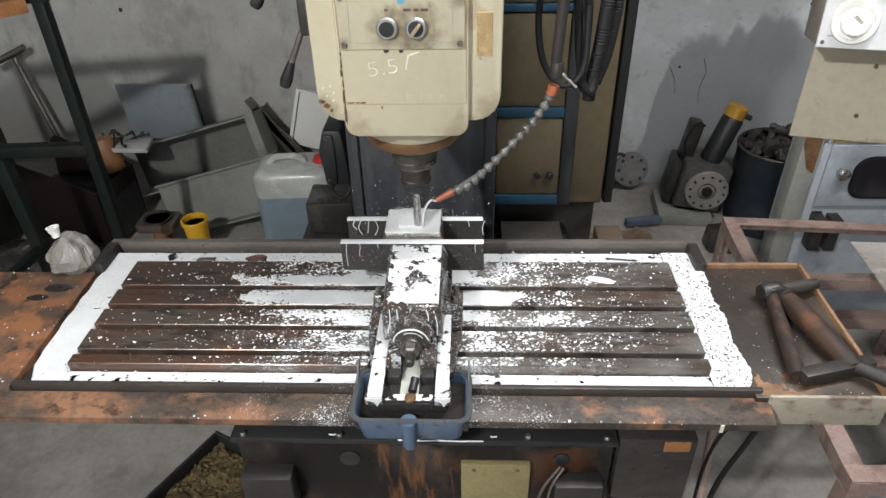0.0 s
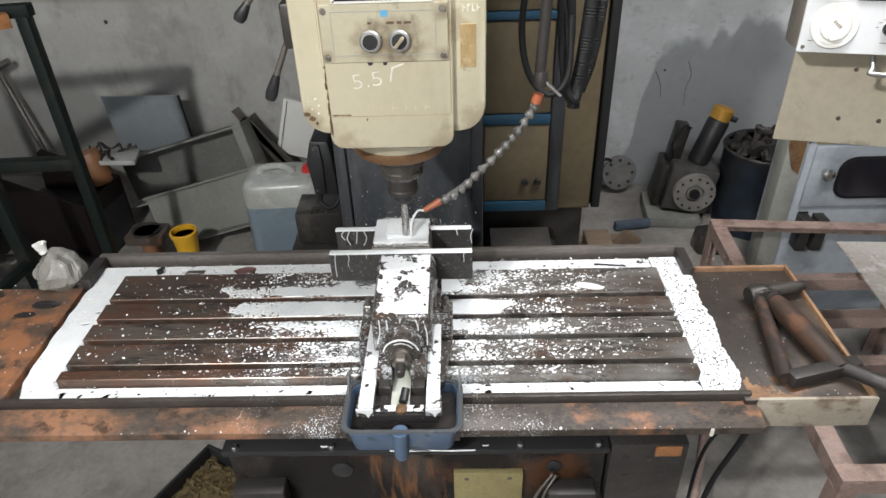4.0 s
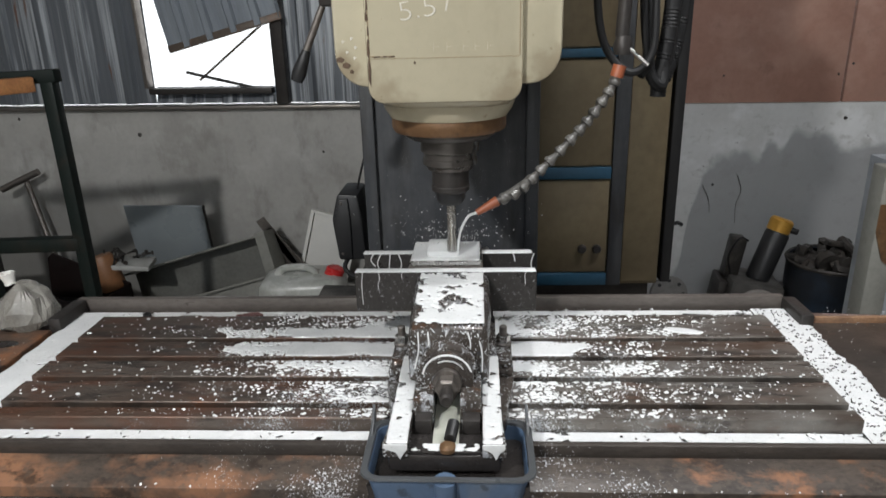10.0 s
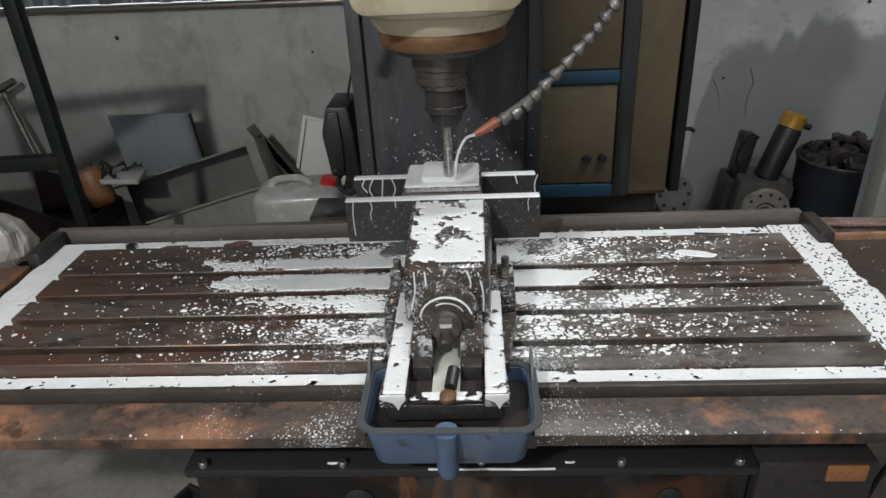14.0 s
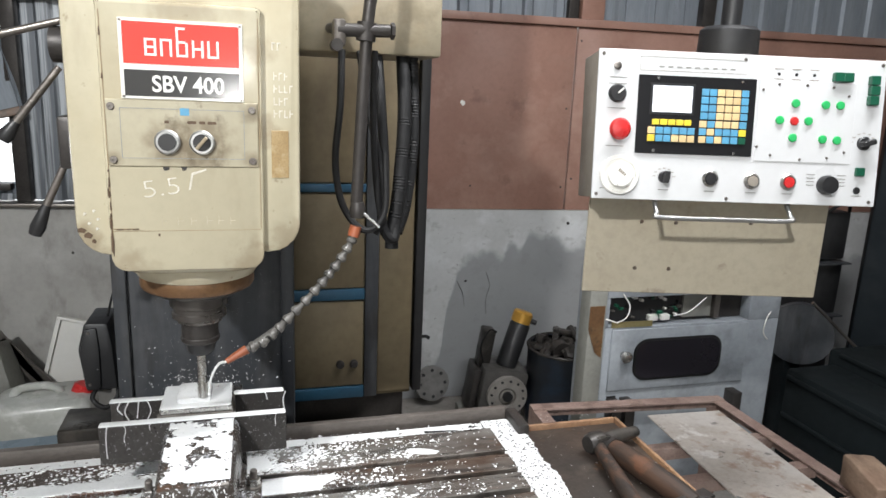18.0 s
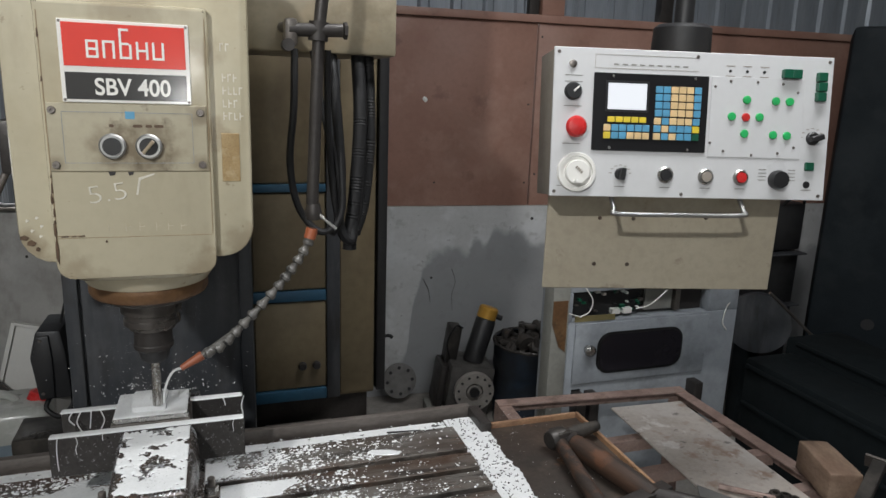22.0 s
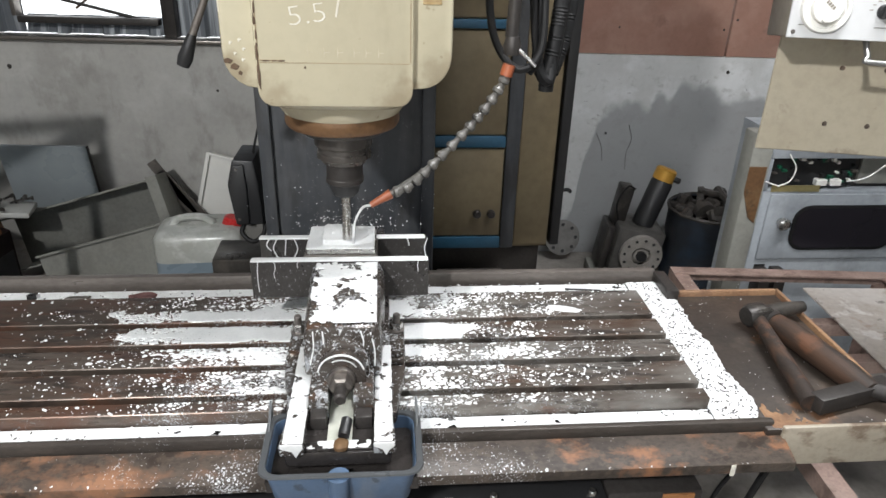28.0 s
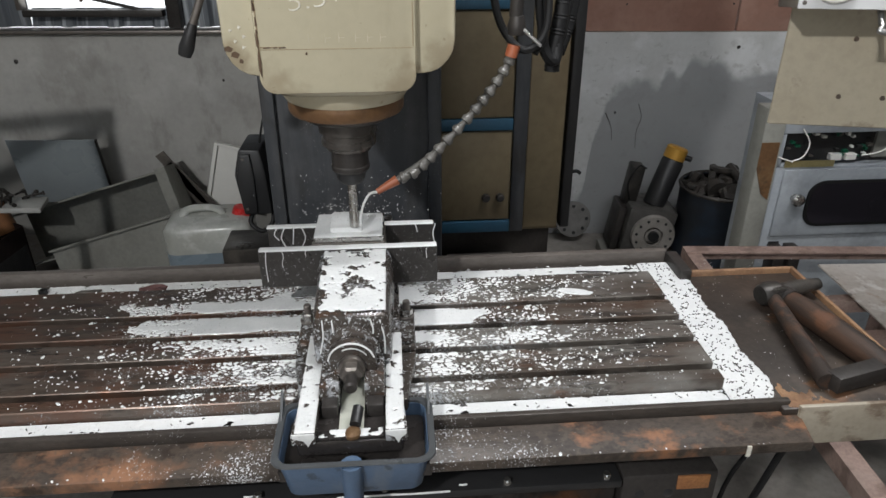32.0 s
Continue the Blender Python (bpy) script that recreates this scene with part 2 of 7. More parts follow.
red_plastic = surf("red_plastic", (0.55, 0.03, 0.03), (0.4, 0.02, 0.02), rough=0.3, scale=12, fine=0.05, bump=0.02)
green_plastic = surf("green_plastic", (0.03, 0.42, 0.12), (0.02, 0.30, 0.08), rough=0.35, scale=12, fine=0.03, bump=0.02)
green_dark = surf("dark_green_plastic", (0.01, 0.09, 0.05), rough=0.35, scale=12, fine=0.03, bump=0.02)
yellow_plastic = surf("yellow_plastic", (0.72, 0.40, 0.02), (0.5, 0.25, 0.02), rough=0.4, scale=10, fine=0.1)
orange_paint = surf("orange_brown_paint", (0.25, 0.115, 0.05), (0.09, 0.045, 0.025), rough=0.5, scale=10, fine=0.2)
orange_fit = surf("orange_nozzle", (0.34, 0.10, 0.045), (0.19, 0.06, 0.03), rough=0.4, scale=14, fine=0.08)
hose_grey = surf("segment_hose_grey", (0.115, 0.11, 0.10), (0.05, 0.047, 0.043), rough=0.4, scale=30, amount=0.6, fine=0.15, spec=0.6)
# the pale upright streaks put highlights of the rib edges into the colour
sheet_roof = surf("grey_corrugated_sheet", (0.165, 0.18, 0.20), (0.065, 0.073, 0.084), rough=0.45, metal=0.35, scale=4, amount=0.7, fine=0.2, bump=0.08, stain=(0.50, 0.53, 0.56), stain_scale=5, stain_amount=0.75, streak=(5.0, 1, 0.12))
sheet_light = surf("pale_corrugated_sheet", (0.25, 0.28, 0.315), (0.15, 0.17, 0.20), rough=0.45, metal=0.3, scale=4, amount=0.6, fine=0.15, bump=0.05, stain=(0.12, 0.13, 0.14), stain_scale=6, stain_amount=0.3, streak=(3, 1, 0.35))
board_brown = surf("red_brown_board", (0.30, 0.165, 0.125), (0.22, 0.115, 0.085), rough=0.6, scale=3, amount=0.6, fine=0.12, bump=0.05, stain=(0.30, 0.20, 0.16), stain_scale=2.5, stain_amount=0.25)
steel_plate = surf("stained_plate", (0.47, 0.43, 0.39), (0.33, 0.28, 0.24), rough=0.5, metal=0.0, scale=5, amount=0.7, fine=0.2, bump=0.06, stain=(0.58, 0.56, 0.54), stain_scale=4, stain_amount=0.5)
glass_blue = surf("blue_tinted_sheet", (0.265, 0.295, 0.31), (0.18, 0.20, 0.215), rough=0.3, scale=3, amount=0.5, fine=0.05, bump=0.01)
chalk = surf("chalk_mark", (0.72, 0.70, 0.62), (0.58, 0.54, 0.44), rough=0.9, scale=40, amount=0.6, fine=0.3)
tape = surf("old_tape", (0.37, 0.26, 0.12), (0.27, 0.175, 0.07), rough=0.5, scale=30, amount=0.7, fine=0.3, stain=(0.55, 0.45, 0.28), stain_scale=25, stain_amount=0.6)
logo_red = surf("sign_red", (0.70, 0.035, 0.02), rough=0.17, rough_var=0.02, scale=5, amount=0.15, fine=0.03, bump=0.01)
logo_black = surf("sign_black", (0.015, 0.015, 0.016), rough=0.17, rough_var=0.02, scale=5, amount=0.1, fine=0.02, bump=0.01)
logo_white = surf("sign_white", (0.78, 0.77, 0.73), rough=0.2, rough_var=0.04, scale=5, amount=0.15, fine=0.03, bump=0.01)
key_blue = surf("key_blue", (0.10, 0.33, 0.52), rough=0.4, scale=20, fine=0.05)
key_cream = surf("key_cream", (0.72, 0.52, 0.27), rough=0.4, scale=20, fine=0.05)
key_yellow = surf("key_yellow", (0.75, 0.58, 0.05), rough=0.4, scale=20, fine=0.05)
brass = surf("brass_plate", (0.36, 0.31, 0.15), (0.24, 0.19, 0.09), rough=0.45, metal=0.5, scale=9, amount=0.6, fine=0.25, bump=0.08)
gold = surf("gold_cap", (0.60, 0.33, 0.06), (0.42, 0.22, 0.04), rough=0.35, metal=0.4, scale=10, amount=0.4, fine=0.1)
scrap = surf("oily_scrap", (0.05, 0.046, 0.042), (0.02, 0.018, 0.017), rough=0.4, metal=0.4, scale=12, amount=0.7, fine=0.3, bump=0.15, stain=(0.17, 0.15, 0.13), stain_scale=10, stain_amount=0.3)
barrel_blue = surf("dark_blue_drum", (0.012, 0.015, 0.020), (0.007, 0.009, 0.012), rough=0.4, scale=6, fine=0.2, stain=(0.015, 0.035, 0.065), stain_scale=4, stain_amount=0.5)
trough = surf("grey_trough", (0.23, 0.23, 0.205), (0.17, 0.165, 0.15), rough=0.6, scale=4, amount=0.6, fine=0.2, bump=0.1, stain=(0.09, 0.08, 0.07), stain_scale=3, stain_amount=0.4)
green_steel = surf("dark_green_rack", (0.007, 0.012, 0.010), (0.005, 0.008, 0.007), rough=0.55, spec=0.2, scale=9, fine=0.25, bump=0.08, stain=(0.04, 0.026, 0.018), stain_scale=7, stain_amount=0.3)
screen_glow = glow("lit_screen", (0.90, 0.94, 1.0), 1.7)
dark_glass = surf("dark_window", (0.018, 0.016, 0.020), rough=0.12, scale=5, amount=0.2, fine=0.02, bump=0.0)
chips_mat = surf("metal_chips", (0.15, 0.11, 0.045), (0.05, 0.036, 0.018), rough=0.5, metal=0.4, scale=40, amount=0.8, fine=0.5, bump=0.6)
milling_cutter = surf("cutter_steel", (0.62, 0.61, 0.58), (0.45, 0.44, 0.42), rough=0.2, metal=0.95, scale=20, fine=0.1)


def layer(m, colour, scale, lo, hi, amount, x_mid=-0.066, near=None, far=None, stretch=(1, 1, 1), rough=None, cells=False, spread=0.0):
    """Adds patches or specks of another colour, with their own ragged outline; they thin out between near and far
    from x_mid (or gather there, when near is the greater)."""
    n, l = m.node_tree.nodes, m.node_tree.links
    b = n["Principled BSDF"]
    g = n.new("ShaderNodeNewGeometry")
    mp = n.new("ShaderNodeMapping")
    mp.inputs["Scale"].default_value = stretch
    l.new(g.outputs["Position"], mp.inputs[0])
    if cells:
        t = n.new("ShaderNodeTexVoronoi")
        t.inputs["Scale"].default_value = scale
        val = t.outputs["Distance"]
    else:
        t = n.new("ShaderNodeTexNoise")
        t.inputs["Scale"].default_value, t.inputs["Detail"].default_value, t.inputs["Roughness"].default_value = scale, 5, 0.62
        val = t.outputs[0]
    l.new(mp.outputs[0], t.inputs["Vector"])
    if near is not None:
        sep = n.new("ShaderNodeSeparateXYZ")
        l.new(g.outputs["Position"], sep.inputs[0])
        d = n.new("ShaderNodeMath")
        d.operation = "SUBTRACT"
        d.inputs[1].default_value = x_mid
        l.new(sep.outputs[0], d.inputs[0])
        a = n.new("ShaderNodeMath")
        a.operation = "ABSOLUTE"
        l.new(d.outputs[0], a.inputs[0])
        fall = n.new("ShaderNodeMapRange")
        fall.inputs[1].default_value, fall.inputs[2].default_value = near, far
        fall.inputs[3].default_value, fall.inputs[4].default_value = 0.0, -0.28 if not cells else 0.5
        l.new(a.outputs[0], fall.inputs[0])
        s = n.new("ShaderNodeMath")
        l.new(val, s.inputs[0])
        l.new(fall.outputs[0], s.inputs[1])
        val = s.outputs[0]
    if spread:
        w = n.new("ShaderNodeTexNoise")
        w.inputs["Scale"].default_value, w.inputs["Detail"].default_value = 14, 3
        l.new(g.outputs["Position"], w.inputs["Vector"])
        s = n.new("ShaderNodeMath")
        s.operation = "MULTIPLY_ADD"
        s.inputs[1].default_value = spread
        l.new(w.outputs[0], s.inputs[0])
        l.new(val, s.inputs[2])
        s2 = n.new("ShaderNodeMath")
        s2.inputs[1].default_value = -0.5 * spread
        l.new(s.outputs[0], s2.inputs[0])
        val = s2.outputs[0]
    f = n.new("ShaderNodeMapRange")
    f.inputs[1].default_value, f.inputs[2].default_value, f.inputs[4].default_value = lo, hi, amount
    l.new(val, f.inputs[0])
    x = n.new("ShaderNodeMix")
    x.data_type = "RGBA"
    l.new(f.outputs[0], x.inputs[0])
    l.new(b.inputs["Base Color"].links[0].from_socket, x.inputs[6])
    x.inputs[7].default_value = rgb(colour)
    l.new(x.outputs[2], b.inputs["Base Color"])
    if rough is not None:
        r = n.new("ShaderNodeMix")
        l.new(f.outputs[0], r.inputs[0])
        l.new(b.inputs["Roughness"].links[0].from_socket, r.inputs[2])
        r.inputs[3].default_value = rough
        l.new(r.outputs[0], b.inputs["Roughness"])
    return m


MILK = (0.68, 0.70, 0.72)
# table strips: rust tinges, oily dark patches, then milky specks that thin out away from the vise
layer(iron, (0.13, 0.060, 0.038), 11, 0.46, 0.64, 0.75, x_mid=-0.75, near=0.50, far=0.95, stretch=(0.5, 1.6, 1), spread=0.2)
layer(iron, (0.15, 0.065, 0.035), 15, 0.60, 0.68, 0.6, stretch=(0.5, 1.6, 1), spread=0.2)
# wet sheen of the right half, put into the colour as pale grey
layer(iron, (0.25, 0.24, 0.22), 9, 0.36, 0.60, 0.75, x_mid=0.36, near=0.30, far=0.62, stretch=(0.6, 1.6, 1), spread=0.2)
layer(iron, (0.03, 0.026, 0.024), 22, 0.55, 0.64, 0.7, stretch=(0.4, 1.5, 1))
layer(iron, MILK, 210, 0.575, 0.605, 0.85, near=0.16, far=0.80, rough=0.12, spread=0.35)
layer(iron, MILK, 430, 0.59, 0.62, 0.8, near=0.18, far=0.95, rough=0.12, spread=0.4)
# apron and lips of the table: orange rust away from the vise, wet and speckled beside it
apron_mat = surf("table_apron", (0.078, 0.062, 0.051), (0.030, 0.024, 0.020), rough=0.45, metal=0.0, spec=0.3, scale=11, amount=0.8, fine=0.5, bump=0.25, streak=(0.6, 1.2, 1))
layer(apron_mat, (0.27, 0.135, 0.075), 8, 0.42, 0.60, 0.85, x_mid=-0.80, near=0.42, far=0.80, stretch=(1, 1.6, 1), spread=0.2)
layer(apron_mat, (0.28, 0.13, 0.065), 12, 0.50, 0.62, 0.75, x_mid=0.42, near=0.15, far=0.40, stretch=(1, 1.6, 1))
layer(apron_mat, (0.025, 0.018, 0.014), 20, 0.56, 0.62, 0.8, stretch=(0.7, 1, 1))
layer(apron_mat, MILK, 300, 0.60, 0.63, 0.8, near=0.16, far=0.7, rough=0.12, spread=0.45)
lip_mat = surf("table_lip", (0.075, 0.064, 0.056), (0.030, 0.025, 0.022), rough=0.40, metal=0.1, spec=0.3, scale=12, amount=0.8, fine=0.35, bump=0.15, streak=(0.4, 1, 1))
layer(lip_mat, MILK, 330, 0.64, 0.67, 0.7, near=0.15, far=0.9, rough=0.12, spread=0.4)
rust_tray = surf("rusty_left_tray", (0.13, 0.085, 0.062), (0.06, 0.042, 0.034), rough=0.42, metal=0.15, scale=7, amount=0.8, fine=0.35, bump=0.15)
layer(rust_tray, (0.32, 0.135, 0.06), 7, 0.48, 0.60, 0.8, spread=0.2)
layer(rust_tray, (0.02, 0.016, 0.014), 16, 0.60, 0.65, 0.85)
# vise castings: spattered with foam all over
vise_iron = surf("wet_vise_iron", (0.085, 0.072, 0.063), (0.035, 0.029, 0.026), rough=0.22, metal=0.3, scale=14, amount=0.7, fine=0.3, bump=0.2)
jaw_iron = surf("wet_jaw_plate", (0.060, 0.056, 0.053), (0.03, 0.027, 0.025), rough=0.35, metal=0.35, scale=12, amount=0.6, fine=0.3, bump=0.15)
layer(jaw_iron, (0.60, 0.61, 0.62), 260, 0.63, 0.67, 0.8, rough=0.12)
layer(vise_iron, (0.13, 0.06, 0.03), 30, 0.60, 0.66, 0.5)
layer(vise_iron, (0.46, 0.48, 0.51), 60, 0.58, 0.66, 0.75, rough=0.12, stretch=(1, 1, 0.5), spread=0.35)
layer(vise_iron, MILK, 240, 0.585, 0.62, 0.85, rough=0.12, spread=0.3)
layer(column_dark, (0.11, 0.11, 0.112), 5, 0.50, 0.70, 0.5, stretch=(3.0, 3.0, 0.35), spread=0.2)
layer(column_dark, (0.022, 0.020, 0.019), 9, 0.54, 0.68, 0.7, stretch=(2.0, 2.0, 0.5), spread=0.2)
layer(column_dark, (0.45, 0.46, 0.47), 300, 0.665, 0.69, 0.7, near=0.10, far=0.5, spread=0.3)
layer(coolant, (0.16, 0.15, 0.14), 260, 0.66, 0.70, 0.7, spread=0.25)
layer(tray_brown, (0.22, 0.105, 0.05), 14, 0.60, 0.68, 0.6)
layer(tray_brown, MILK, 260, 0.70, 0.72, 0.8, spread=0.2)
layer(cream, (0.20, 0.15, 0.09), 55, 0.66, 0.72, 0.5, spread=0.2)
layer(blue_tub, (0.16, 0.18, 0.20), 18, 0.52, 0.66, 0.5, stretch=(1, 1, 0.4))
layer(blue_tub, (0.02, 0.025, 0.03), 40, 0.60, 0.66, 0.6)

layer(beige_sheet, (0.16, 0.12, 0.085), 14, 0.64, 0.70, 0.4, spread=0.1)
layer(steel_plate, (0.24, 0.14, 0.09), 8, 0.54, 0.64, 0.75, spread=0.2)
layer(steel_plate, (0.10, 0.09, 0.085), 26, 0.62, 0.67, 0.7)
layer(steel_plate, (0.70, 0.69, 0.67), 14, 0.60, 0.68, 0.6)
rim_rust = surf("tan_rust", (0.30, 0.175, 0.095), (0.17, 0.085, 0.045), rough=0.7, scale=16, amount=0.8, fine=0.35, bump=0.25, stain=(0.10, 0.055, 0.035), stain_scale=11, stain_amount=0.6)
plate_cream = surf("switch_plate_cream", (0.44, 0.40, 0.29), (0.34, 0.30, 0.21), rough=0.4, scale=6, amount=0.6, fine=0.1, bump=0.04)
layer(plate_cream, (0.10, 0.075, 0.045), 34, 0.50, 0.66, 0.8, x_mid=-0.05, near=0.025, far=0.075, spread=0.15)


def halo(m, centre, r0, r1, colour, amount):
    """Grime rubbed in round a point, with a ragged rim."""
    n, l = m.node_tree.nodes, m.node_tree.links
    b = n["Principled BSDF"]
    old = b.inputs["Base Color"].links[0].from_socket
    g, d, t = n.new("ShaderNodeNewGeometry"), n.new("ShaderNodeVectorMath"), n.new("ShaderNodeTexNoise")
    d.operation = "DISTANCE"
    d.inputs[1].default_value = centre
    l.new(g.outputs["Position"], d.inputs[0])
    l.new(g.outputs["Position"], t.inputs["Vector"])
    t.inputs["Scale"].default_value, t.inputs["Detail"].default_value = 55, 5
    a = n.new("ShaderNodeMath")
    a.operation = "MULTIPLY_ADD"
    a.inputs[1].default_value = (r1 - r0) * 1.5
    l.new(t.outputs[0], a.inputs[0])
    l.new(d.outputs["Value"], a.inputs[2])
    f = n.new("ShaderNodeMapRange")
    f.interpolation_type = "SMOOTHSTEP"
    k = (r1 - r0) * 0.75
    f.inputs[1].default_value, f.inputs[2].default_value, f.inputs[3].default_value, f.inputs[4].default_value = r0 + k, r1 + k, amount, 0.0
    l.new(a.outputs[0], f.inputs[0])
    x = n.new("ShaderNodeMix")
    x.data_type = "RGBA"
    l.new(f.outputs[0], x.inputs[0])
    l.new(old, x.inputs[6])
    x.inputs[7].default_value = rgb(colour)
    l.new(x.outputs[2], b.inputs["Base Color"])


for c, r0, r1, k in (((-0.040, 1.095, 1.324), 0.014, 0.052, 0.72), ((-0.086, 1.095, 1.324), 0.012, 0.040, 0.6), ((0.029, 1.095, 1.372), 0.004, 0.022, 0.6), ((0.029, 1.095, 1.303), 0.004, 0.018, 0.55), ((-0.157, 1.095, 1.301), 0.004, 0.016, 0.5)):
    halo(plate_cream, c, r0, r1, (0.12, 0.085, 0.045), k)
for c, r0, r1, k in (((0.045, 1.10, 1.345), 0.008, 0.035, 0.55), ((0.043, 1.10, 1.46), 0.005, 0.030, 0.4), ((-0.06, 1.098, 1.50), 0.02, 0.05, 0.35), ((-0.21, 1.113, 1.185), 0.012, 0.035, 0.5), ((0.03, 1.105, 1.135), 0.015, 0.06, 0.4), ((-0.155, 1.105, 1.135), 0.015, 0.06, 0.4), ((0.085, 1.113, 1.18), 0.01, 0.045, 0.4)):
    halo(cream, c, r0, r1, (0.17, 0.115, 0.06), k)
gear_grey = surf("oily_grey_gearbox", (0.085, 0.080, 0.074), (0.04, 0.038, 0.036), rough=0.5, scale=16, amount=0.8, fine=0.35, bump=0.2)
# inside of the upper trough: dirt, and its inner shade painted darker
trough_inside = surf("dirty_shaded_trough", (0.15, 0.15, 0.135), (0.08, 0.08, 0.07), rough=0.6, scale=4, amount=0.7, fine=0.25, bump=0.1)

layer(board_brown, (0.40, 0.255, 0.20), 2.6, 0.50, 0.66, 0.6, spread=0.2)
layer(board_brown, (0.13, 0.065, 0.05), 7, 0.60, 0.70, 0.5)
layer(cabinet_beige, (0.09, 0.065, 0.04), 4, 0.52, 0.66, 0.6, stretch=(1.5, 1, 0.5))
layer(grey_cabinet, (0.13, 0.14, 0.15), 5, 0.56, 0.68, 0.5)
layer(sheet_roof, (0.16, 0.07, 0.035), 5, 0.64, 0.70, 0.8, stretch=(3, 1, 0.4))
layer(apron_mat, (0.09, 0.07, 0.055), 60, 0.52, 0.60, 0.5)
layer(saddle_mat, (0.20, 0.085, 0.03), 10, 0.46, 0.62, 0.85, x_mid=-0.075, near=0.05, far=0.12, stretch=(3.5, 1, 0.5))
layer(saddle_mat, (0.055, 0.05, 0.046), 8, 0.50, 0.66, 0.6, stretch=(1, 1, 0.4))
layer(cream, (0.28, 0.22, 0.14), 6, 0.58, 0.74, 0.35, stretch=(1.6, 1, 0.5), spread=0.1)
layer(cream_dirty, (0.13, 0.10, 0.06), 12, 0.54, 0.68, 0.5)
layer(bronze, (0.05, 0.035, 0.025), 16, 0.54, 0.66, 0.6)
layer(white_plastic, (0.56, 0.57, 0.55), 16, 0.50, 0.64, 0.6)
tray_side_mat = surf("grimy_tray_side", (0.36, 0.32, 0.255), (0.26, 0.22, 0.165), rough=0.5, scale=7, amount=0.6, fine=0.2, bump=0.08)
layer(tray_side_mat, (0.11, 0.07, 0.045), 12, 0.50, 0.60, 0.8, stretch=(1, 1, 1.6), spread=0.2)
layer(wood_dark, (0.14, 0.06, 0.03), 18, 0.56, 0.68, 0.6, spread=0.2)
layer(frame_brown, (0.11, 0.07, 0.055), 14, 0.54, 0.66, 0.6, spread=0.2)
layer(concrete, (0.15, 0.135, 0.12), 8, 0.58, 0.68, 0.5, spread=0.3)
dusty_disc = surf("dusty_disc", (0.19, 0.185, 0.175), (0.10, 0.095, 0.09), rough=0.7, scale=12, amount=0.7, fine=0.2, bump=0.1)
slate_grey = surf("slate_grey", (0.17, 0.17, 0.165), (0.12, 0.12, 0.118), rough=0.5, scale=10, fine=0.15)
faded_blue = surf("faded_blue_steel", (0.10, 0.13, 0.17), (0.05, 0.06, 0.08), rough=0.6, scale=14, fine=0.3)
rag_red = surf("reddish_rag", (0.15, 0.075, 0.07), (0.08, 0.04, 0.04), rough=0.8, scale=30, fine=0.2)
bin_white = surf("dusty_white_tray", (0.42, 0.42, 0.40), (0.30, 0.30, 0.28), rough=0.6, scale=12, fine=0.2)

# clear crumpled film
clear_film = surf("clear_film", (0.36, 0.345, 0.31), (0.16, 0.15, 0.13), rough=0.22, scale=18, amount=0.7, fine=0.2, bump=0.3, spec=0.7)
clear_film.node_tree.nodes["Principled BSDF"].inputs["Alpha"].default_value = 0.7

# ---- building helpers ----
def thing(name, m=None, label="", category="", group="", kind=""):
    ob = new(name)
    ob.empty_display_size = 0.05
    if m is not None:
        ob.matrix_world = m
    return tagged(ob, label, category, group, kind)


def finish(name, bm, material, smooth=35.0):
    me = bpy.data.meshes.new(name)
    bmesh.ops.recalc_face_normals(bm, faces=bm.faces)
    bm.to_mesh(me)
    bm.free()
    me.materials.append(material)
    if smooth:
        me.shade_smooth()
        me.set_sharp_from_angle(angle=radians(smooth))
    return me


def part(name, bm, material, parent, label="", m=None, smooth=35.0):
    """Links a bmesh as one mesh under a thing or a part; its coordinates are those of the parent."""
    me = bm if isinstance(bm, bpy.types.Mesh) else finish(name, bm, material, smooth)
    ob = new(name, me)
    ob.parent = parent
    if m is not None:
        ob.matrix_basis = m
    if label:
        ob["label"] = label
    return ob


def solo(name, bm, material, label="", category="", kind="", group="", m=None, smooth=35.0):
    ob = new(name, finish(name, bm, material, smooth))
    if m is not None:
        ob.matrix_world = m
    return tagged(ob, label, category, group, kind)


def box(x0, x1, y0, y1, z0, z1, bevel=0.0, seg=2, bm=None, m=None):
    own = bmesh.new()
    bmesh.ops.create_cube(own, size=1.0)
    for v in own.verts:
        v.co = Vector(((x0 + x1) / 2 + v.co.x * (x1 - x0), (y0 + y1) / 2 + v.co.y * (y1 - y0), (z0 + z1) / 2 + v.co.z * (z1 - z0)))
    if bevel:
        bmesh.ops.bevel(own, geom=own.edges[:], offset=bevel, segments=seg, affect="EDGES", profile=0.5)
    if m is not None:
        bmesh.ops.transform(own, matrix=m, verts=own.verts)
    return merge(bm, own)


def merge(bm, own):
    if bm is None:
        return own
    me = bpy.data.meshes.new("tmp")
    own.to_mesh(me)
    own.free()
    bm.from_mesh(me)
    bpy.data.meshes.remove(me)
    return bm


def ring_rows(bm, rows, close=False):
    rings = [[bm.verts.new(p) for p in row] for row in rows]
    n = len(rings[0])
    for a, b in zip(rings, rings[1:] + ([rings[0]] if close else [])):
        for i in range(n):
            bm.faces.new((a[i], a[(i + 1) % n], b[(i + 1) % n], b[i]))
    if not close:
        bm.faces.new(rings[0][::-1])
        bm.faces.new(rings[-1])


def lathe(profile, seg=24, bm=None, m=None):
    """Turned solid about z, from (radius, z) pairs."""
    own = bmesh.new()
    ring_rows(own, [[(r * math.cos(2 * math.pi * i / seg), r * math.sin(2 * math.pi * i / seg), z) for i in range(seg)] for r, z in profile])
    if m is not None:
        bmesh.ops.transform(own, matrix=m, verts=own.verts)
    return merge(bm, own)


